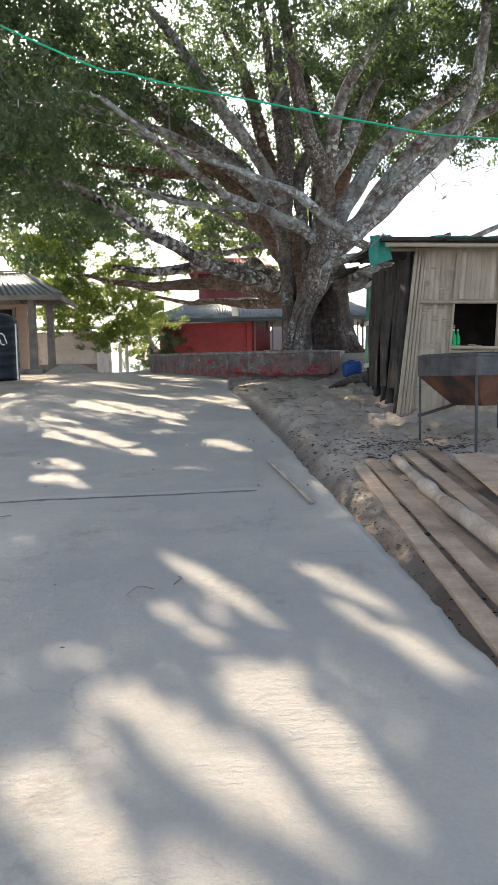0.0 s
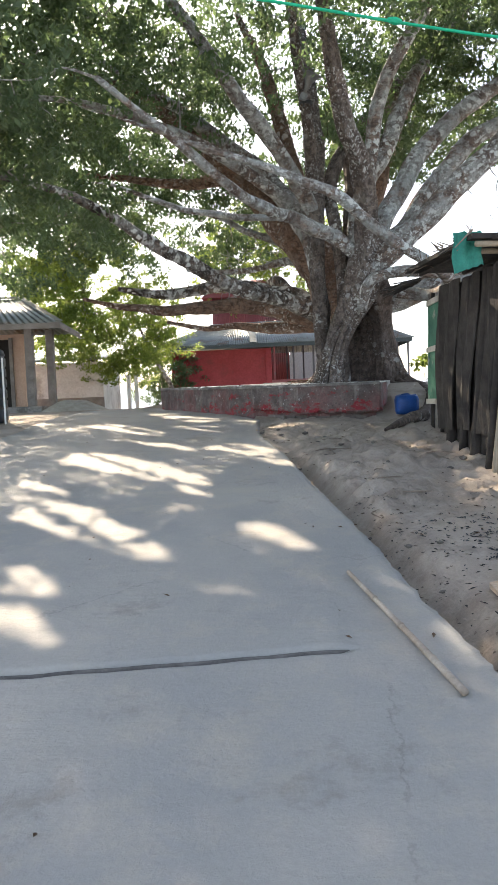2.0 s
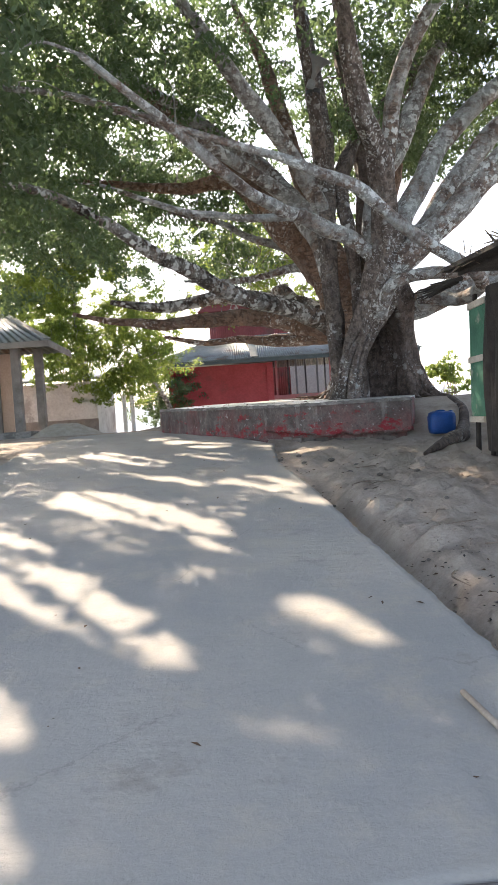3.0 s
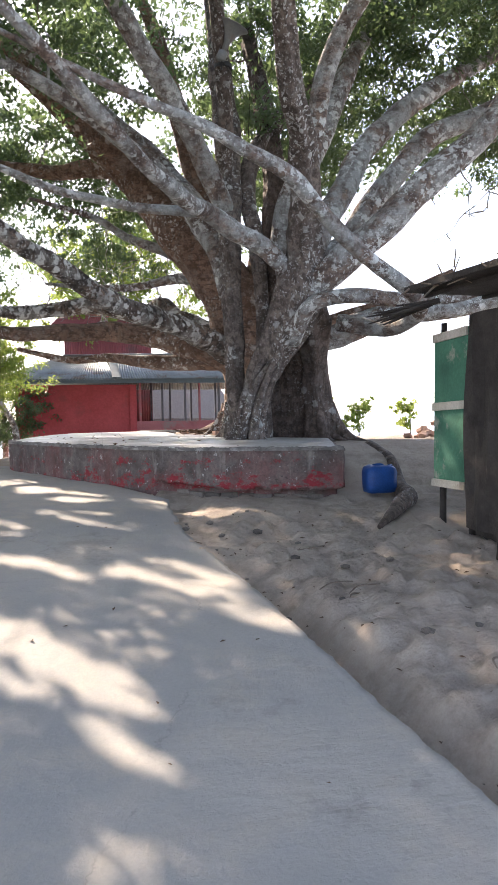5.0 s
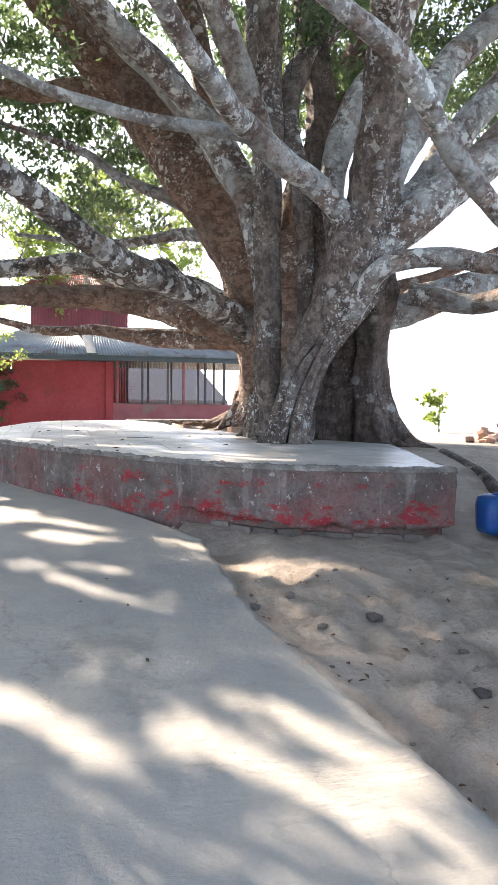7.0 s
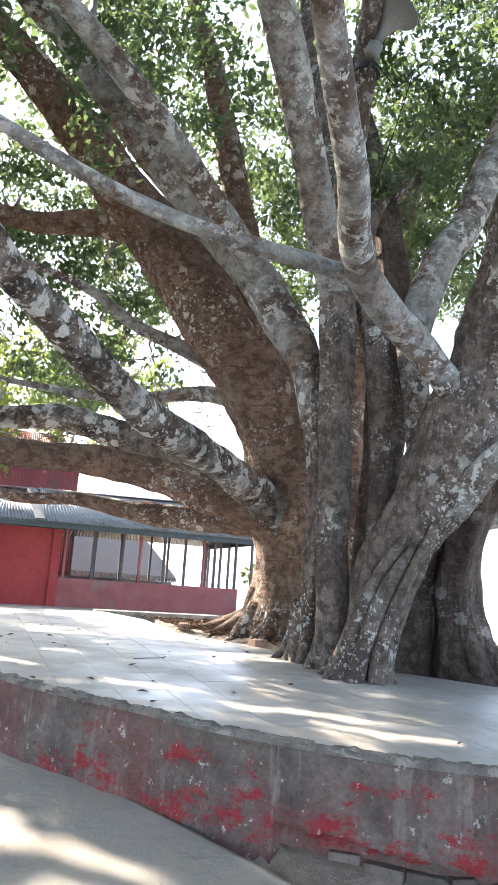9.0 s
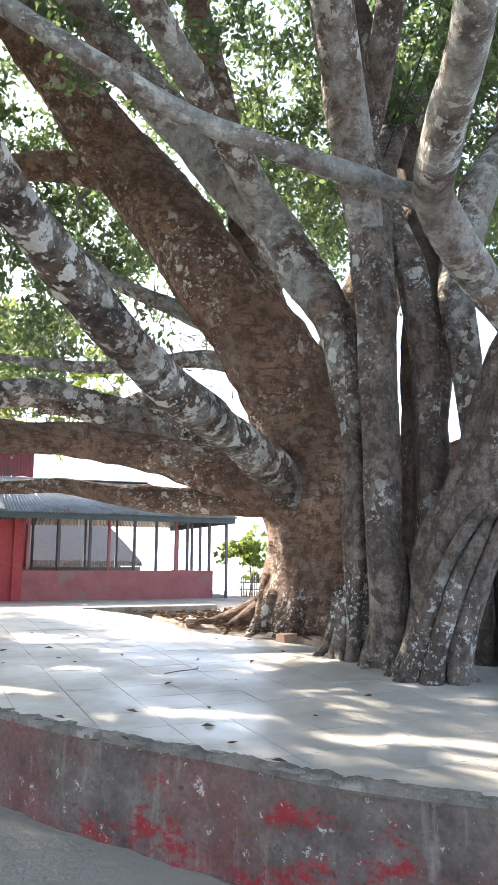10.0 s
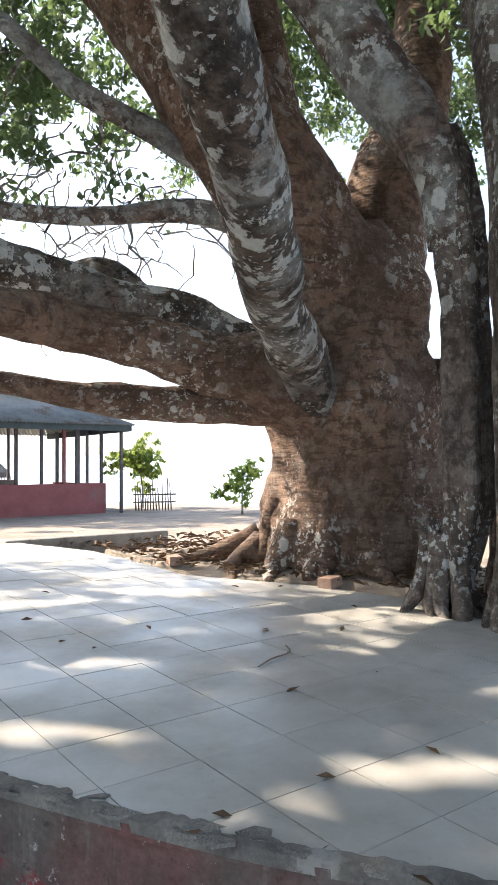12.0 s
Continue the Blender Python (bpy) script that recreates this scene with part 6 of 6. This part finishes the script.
small_tree("broadleaf_tree", (-6.2, 28.5, 1.5), 5.2, (-5.9, 25.8, 5.0), (2.5, 2.0, 2.3), 110, 420, 0.1, LEAF_LIGHT, "sunlit yellow-green broadleaf tree behind the shelter", 31)
small_tree("broadleaf_tree", (-3.6, 29.5, 1.5), 3.2, (-4.3, 26.5, 3.9), (1.3, 1.2, 1.3), 34, 380, 0.09, LEAF_LIGHT, "bright green drooping tree beside the lane", 32, 0.09)
small_tree("broadleaf_tree", (-4.2, 32, 1.2), 3.2, (-4.2, 31, 3.0), (1.1, 1.0, 1.3), 30, 320, 0.1, LEAF, "dark bushy tree beside the red house", 33, 0.09)
small_tree("broadleaf_tree", (-12.5, 34, 1.0), 6.5, (-12, 33, 6.0), (4.5, 3.0, 2.6), 70, 220, 0.2, LEAF_LIGHT, "hazy broadleaf tree beyond the boundary wall", 34, 0.16)
small_tree("broadleaf_tree", (0.9, 38.6, 1.5), 8.0, (0.3, 38.4, 9.3), (4.3, 2.0, 2.9), 75, 220, 0.2, LEAF_LIGHT, "thin-leaved sunlit tree behind the fig", 35, 0.16, 0.0, 0.55)
small_tree("broadleaf_tree", (-19, 12, 1.0), 8, (-17, 12, 7), (5, 5, 3.5), 80, 220, 0.2, LEAF, "large dark tree beyond the lane", 36, 0.2)
small_tree("papaya_plant", (7.4, 33.4, ground_z(7.4, 33.4)), 1.9, (7.2, 33.4, 3.0), (0.6, 0.5, 0.85), 20, 110, 0.16, LEAF_LIGHT, "slender sunlit sapling at the hill edge", 37, 0.03, 0.0, 0.2, "sapling")
small_tree("papaya_plant", (6.95, 27.9, ground_z(6.95, 27.9)), 1.0, (6.95, 27.9, 2.55), (0.5, 0.4, 0.5), 12, 60, 0.14, LEAF_LIGHT, "small leafy sapling in the sun", 38, 0.02, 0.0, 0.15, "sapling")
small_tree("papaya_plant", (6.2, 22.4, ground_z(6.2, 22.4)), 0.9, (6.2, 22.4, 2.6), (0.3, 0.3, 0.4), 8, 60, 0.11, LEAF_LIGHT, "thin young shrub beyond the roots", 39, 0.018, 0.0, 0.12, "sapling")
# low stick fence at the hill edge
fence = thing("stick_fence", (6.9, 31.5, 1.5), "low fence of rough brushwood sticks", "fence")
frng = random.Random(8)
for i in range(13):
    x, y = 6.45 + 0.055 * i, 32.0 - 0.06 * i
    z = ground_z(x, y)
    part("stick", rod((x, y, z - 0.05), (x + frng.uniform(-0.06, 0.06), y, z + frng.uniform(0.5, 0.85)), 0.02, 6, 0.012), STICK, fence)
for h in (0.22, 0.42):
    part("rail", rod((6.4, 32.05, ground_z(6.4, 32) + h), (7.2, 31.2, ground_z(7.2, 31.2) + h), 0.02, 6), STICK, fence)

# ---------------------------------------------------------------- loose things on the ground
brng = random.Random(13)


def stone_mesh(seed):
    bm = bmesh.new()
    bmesh.ops.create_icosphere(bm, subdivisions=1, radius=1)
    for v in bm.verts:
        v.co *= 1 + 0.3 * noise.noise(v.co * 1.6 + Vector((seed * 7.3, 0, 0)))
        v.co.z *= 0.6
    me = bpy.data.meshes.new("stone")
    bm.to_mesh(me)
    bm.free()
    return me


def brick_mesh(l=0.22, w=0.105, h=0.065, mat=None):
    me = bpy.data.meshes.new("brick")
    bm = box(-l / 2, -w / 2, -h / 2, l / 2, w / 2, h / 2, 0.006)
    for v in bm.verts:
        v.co += Vector((noise.noise(v.co * 31), noise.noise(v.co * 31 + Vector((5, 0, 0))), 0)) * 0.004
    bm.to_mesh(me)
    bm.free()
    me.materials.append(mat or BRICK)
    return me


STONES = [stone_mesh(i) for i in range(5)]
for s in STONES:
    s.materials.append(STONE)
BRK = brick_mesh()
# heap of old bricks at the hill edge
pile = thing("brick_pile", (3.9, 17.6, 2.05), "sunlit heap of broken old bricks and roots", "brick pile")
for i in range(26):
    a, q = brng.uniform(0, 6.28), math.sqrt(brng.random())
    x, y = 4.6 + 0.55 * q * math.cos(a), 17.75 + 0.6 * q * math.sin(a)
    o = new("brick", BRK)
    o.parent = pile
    o.matrix_parent_inverse = Matrix.Translation(pile.location).inverted()
    o.matrix_basis = pose(x, y, ground_z(x, y) + 0.03 + 0.3 * (1 - q) * brng.random(), brng.uniform(-35, 35), brng.uniform(-35, 35), brng.uniform(0, 180))


def strewn(name, count, where, size, material, label, category, seed, flat=0.02, lift=0.0, kind="stuff"):
    """Very many small bits, one mesh: curled leaf-like flakes."""
    rng = random.Random(seed)
    vs, fs = [], []
    for _ in range(count):
        x, y, z = where(rng)
        s = size * rng.uniform(0.5, 1.4)
        m = pose(x, y, z + lift + 0.004, rng.uniform(-22, 22), rng.uniform(-22, 22), rng.uniform(0, 360))
        o = len(vs)
        for p in ((-s, 0, 0.1 * s), (0, -s * 0.42, 0.25 * s), (s, 0, 0.02 * s), (0, s * 0.42, 0.3 * s), (0, 0, 0)):
            vs.append(tuple(m @ Vector(p)))
        fs += [(o, o + 1, o + 4), (o + 1, o + 2, o + 4), (o + 2, o + 3, o + 4), (o + 3, o, o + 4)]
    ob = part(name, mesh(name, vs, fs), material)
    return tagged(ob, label, category, kind=kind)


def on_bed(rng):
    while True:
        x, y = rng.uniform(0.35, 2.4), rng.uniform(17.3, 21.2)
        if (x - 1.85) ** 2 + (y - 19.38) ** 2 > 0.6 and x > 0.45 + max(0, (19.6 - y)) * 0.5:
            return x, y, plat_z(y) + 0.012 + 0.05 * math.exp(-((x - 1.85) ** 2 + (y - 19.38) ** 2))


def on_road(rng):
    y = 1.0 + 12.5 * rng.random() ** 0.9
    x = rng.uniform(-3.6, edge_x(y) - 0.05)
    return x, y, road_top(x, y)


def on_tiles(rng):
    y = rng.uniform(14.6, 20.5)
    return rng.uniform(-1.6 + 0.2 * (16 - y), 0.9), y, plat_z(y)


def on_dirt(rng):
    y = rng.uniform(2.0, 13.4)
    x = edge_x(y) + 0.03 + rng.random() ** 1.6 * 2.2
    return x, y, ground_z(x, y)


bed = part("planting_bed", sheet("bed", [0.3 + 0.1 * i for i in range(25)], [16.6 + 0.1 * j for j in range(48)], lambda x, y: plat_z(y) - 0.03 + 0.05 * noise.noise(Vector((x * 3, y * 3, 4))) + 0.14 * math.exp(-((x - 1.85) ** 2 + (y - 19.38) ** 2) / 0.9) - (0.2 if x < 0.42 + max(0, 19.6 - y) * 0.52 else 0)), DIRT, smooth=True)
tagged(bed, "bare earth bed round the trunk with dry leaves", "earth bed", kind="structure")
strewn("leaf_litter", 900, on_bed, 0.045, LEAF_DRY, "dry brown fallen leaves on the tree bed", "leaf litter", 1, lift=0.02)
strewn("leaf_litter", 60, on_road, 0.018, LEAF_DRY, "scattered dry leaves on the concrete lane", "leaf litter", 2)
strewn("leaf_litter", 34, on_tiles, 0.03, LEAF_DRY, "few dry leaves on the platform tiles", "leaf litter", 3)
strewn("leaf_litter", 380, on_dirt, 0.02, LEAF_DRY, "dry leaves and chips trodden into the earth", "leaf litter", 4)


def ash(rng):
    x, y = rng.gauss(1.75, 0.45), rng.gauss(7.6, 0.35)
    return x, y, ground_z(x, y)


def by_boards(rng):
    y = rng.uniform(1.8, 9.0)
    x = edge_x(y) + 0.02 + rng.random() ** 1.3 * (0.5 if y < 6.2 else 1.6)
    return x, y, ground_z(x, y)


strewn("wood_chip", 700, by_boards, 0.018, LOG, "pale splinters and bark chips trodden into earth", "wood chips", 14)
strewn("wood_chip", 900, by_boards, 0.016, CHAR, "dark bark crumbs trodden into the earth", "wood chips", 15)
strewn("charcoal_ash", 700, ash, 0.022, SOOT, "black charcoal crumbs spilt on the earth", "charcoal", 5)
strewn("leaf_litter", 160, lambda r: (0.5 + 2.2 * r.random(), 20.9 + 1.4 * r.random(), 2.2), 0.06, LEAF_DRY, "drift of fallen leaves behind the trunk", "leaf litter", 6)

# small stones, one thing each
for i in range(60):
    x, y, z = on_dirt(brng)
    s = brng.uniform(0.012, 0.045)
    o = new("stone", STONES[i % 5])
    o.matrix_basis = pose(x, y, z + s * 0.25, 0, 0, brng.uniform(0, 360)) @ Matrix.Diagonal((s * 1.3, s, s, 1))
    tagged(o, "small grey stone half sunk in the earth", "stone", "stones beside the lane")
for i in range(26):
    x, y, z = on_dirt(brng)
    a = brng.uniform(0, 6.28)
    l = brng.uniform(0.06, 0.2)
    tagged(part("twig", tube("twig", [(x, y, z + 0.012, 0.005), (x + l * math.cos(a), y + l * math.sin(a), z + 0.02, 0.006), (x + 2 * l * math.cos(a + 0.3), y + 2 * l * math.sin(a + 0.3), z + 0.01, 0.003)], 6, 3), STICK), "dry broken twig lying on the earth", "twig", "twigs on the ground")
for cx, cy in ((-0.52, 3.75), (-0.42, 3.8), (-2.0, 5.2), (-1.85, 5.1), (-2.15, 4.9)):
    z = road_top(cx, cy)
    a = brng.uniform(0, 6.28)
    tagged(part("twig", tube("twig", [(cx, cy, z + 0.006, 0.004), (cx + 0.08 * math.cos(a), cy + 0.08 * math.sin(a), z + 0.022, 0.004), (cx + 0.17 * math.cos(a + 0.5), cy + 0.17 * math.sin(a + 0.5), z + 0.006, 0.003)], 6, 4), STICK), "dry curled twig lying on the concrete", "twig", "twigs on the ground")
for pts in ([(-0.62, 17.4), (-0.5, 17.46), (-0.36, 17.5), (-0.3, 17.6)],):
    tagged(part("twig", tube("twig", [(x, y, plat_z(y) + 0.008, 0.004) for x, y in pts], 6, 4), STICK), "thin crooked twig lying on the tiles", "twig", "twigs on the ground")
for (x, y), r in (((0.95, 18.62), 20), ((0.55, 20.1), 70)):
    o = tagged(new("brick", BRK), "loose old brick lying at the tree bed", "brick")
    o.matrix_basis = pose(x, y, plat_z(y) + 0.035, 0, 0, r) @ Matrix.Diagonal((0.8, 1.0, 1.2, 1))
kerb = tagged(part("kerb_stone", box(-0.2, 22.15, 1.9, 1.7, 22.4, 2.27, 0.03), CEMENT), "pale low cement kerb behind the platform", "kerb")

# ---------------------------------------------------------------- pieces of the platform: base stones, broken lip, tiles
STN = brick_mesh(0.2, 0.12, 0.1, STONE)
path = [tuple(p) for p in spline([q for q in rim if q[0] > -0.5], 14)]
acc = 0.0
for i in range(len(path) - 1):
    a, b = Vector(path[i]), Vector(path[i + 1])
    acc += (b - a).length
    if acc > 0.2:
        acc = 0.0
        d = (b - a).normalized()
        out = Vector((-d.y, d.x))
        if out.dot(Vector((1.4, 17.5)) - a) > 0:
            out = -out
        for k in range(2):
            q = a - out * brng.uniform(0.115, 0.15) + d * 0.1 * k
            if q.x < -0.2:
                continue
            o = new("base_stone", STN)
            o.parent = platform
            o.matrix_parent_inverse = Matrix.Translation(platform.location).inverted()
            o.matrix_basis = pose(q.x, q.y, road_z(q.y) - 0.125 + 0.105 * k, brng.uniform(-6, 6), brng.uniform(-5, 5), math.degrees(math.atan2(d.y, d.x)) + brng.uniform(-9, 9)) @ Matrix.Diagonal((brng.uniform(0.7, 1.05), 1, brng.uniform(0.7, 1.05), 1))


LIP = plain("broken_mortar", (0.10, 0.092, 0.085), (0.26, 0.245, 0.225), 7, 0.95, bump=0.8, dist=0.012, spots=(0.36, 0.345, 0.32))


def build_lip(lo, hi, seed):
    """Crumbled mortar ridge along the edge of the tiles."""
    pts = spline([(x, y) for x, y in rim[lo:hi]], 14)
    vs, fs = [], []
    for i, (x, y) in enumerate(pts):
        a, b = pts[max(i - 1, 0)], pts[min(i + 1, len(pts) - 1)]
        d = Vector((b[0] - a[0], b[1] - a[1])).normalized()
        nin = Vector((-d.y, d.x)) * -1 if Vector((-d.y, d.x)).dot(Vector((1.4, 17.5)) - Vector((x, y))) < 0 else Vector((-d.y, d.x))
        w = 0.035 + 0.035 * noise.noise(Vector((x * 5, y * 5, seed))) + 0.02 * noise.noise(Vector((x * 19, y * 19, seed)))
        h = 0.010 + 0.020 * max(noise.noise(Vector((x * 8, y * 8, seed + 3))), -0.4) + 0.010 * noise.noise(Vector((x * 31, y * 31, seed)))
        t = plat_z(y)
        for f, z in ((-0.012, -0.03), (-0.006 + 0.016 * noise.noise(Vector((x * 23, y * 23, 1))), h * 0.6), (0.3 * w, h), (0.75 * w, h * 0.8 + 0.004), (w, h * 0.5 + 0.004), (w + 0.004, -0.03)):
            vs.append((x + nin.x * f, y + nin.y * f, t + z))
    m = 6
    fs = [(j * m + k, (j + 1) * m + k, (j + 1) * m + k + 1, j * m + k + 1) for j in range(len(pts) - 1) for k in range(m - 1)]
    return mesh("lip", vs, fs)


part("crumbled_lip", build_lip(0, 78, 1), LIP, platform, "crumbled mortar edge of the tiled floor")

SHARD = plain("broken_tile_edge", (0.11, 0.104, 0.095), (0.28, 0.27, 0.25), 9, 0.8, bump=0.6, dist=0.006, spots=(0.10, 0.095, 0.09), vary=0.5)
srng = random.Random(29)
shards = []
for k in range(6):
    n = srng.choice((5, 6, 7))
    ring = [(math.cos(6.283 * i / n + srng.uniform(-0.3, 0.3)) * srng.uniform(0.7, 1.15), math.sin(6.283 * i / n) * srng.uniform(0.35, 0.6)) for i in range(n)]
    me = prism(ring, 0.0, 0.16)
    me.materials.append(SHARD)
    shards.append(me)
for k in range(150):
    i = srng.randrange(4, 76)
    (x, y), (x2, y2) = rim[i], rim[i + 1]
    f = srng.random()
    x, y = x + (x2 - x) * f, y + (y2 - y) * f
    d = Vector((x2 - x, y2 - y)).normalized()
    inward = Vector((-d.y, d.x))
    if inward.dot(Vector((1.4, 17.5)) - Vector((x, y))) < 0:
        inward = -inward
    o = srng.uniform(-0.012, 0.06)
    size = srng.uniform(0.02, 0.062)
    ob = new("tile_shard", shards[k % 6])
    ob.parent = platform
    ob.matrix_parent_inverse = Matrix.Translation(platform.location).inverted()
    ob.matrix_basis = pose(x + inward.x * o, y + inward.y * o, plat_z(y) - 0.012 + srng.uniform(0, 0.012), srng.uniform(-12, 12), srng.uniform(-9, 9), math.degrees(math.atan2(d.y, d.x)) + srng.uniform(-25, 25)) @ Matrix.Diagonal((size, size, size * 0.7 + 0.03, 1))

PITCH = 0.333
tile_area = [(x + (0.02 + 0.035 * noise.noise(Vector((x * 6, y * 6, 2)))) * (1 if x < 1.5 else -0.4), y + 0.02 + 0.03 * noise.noise(Vector((x * 6, y * 6, 8)))) if y < 18 else (x + 0.1, y) for x, y in rim] + [(0.3, 21.2)] + BED + [(1.93, 15.4), (1.6, 14.3)]
for i in range(-4, 14):
    for j in range(-8, 20):
        x0, y0 = -1.68 + i * PITCH, 16.09 + j * PITCH
        g = 0.0022
        poly = clip_cell(tile_area, x0 + g, y0 + g, x0 + PITCH - g, y0 + PITCH - g)
        if len(poly) < 3:
            continue
        area = 0.5 * abs(sum(poly[k - 1][0] * poly[k][1] - poly[k][0] * poly[k - 1][1] for k in range(len(poly))))
        if area < 0.004:
            continue
        lift = 0.0025 * noise.noise(Vector((i * 3.1, j * 2.3, 0)))
        part("tile", prism(poly, TOP - 0.014 + lift, TOP + 0.002 + lift, TILT_Y, 14), TILE, platform)
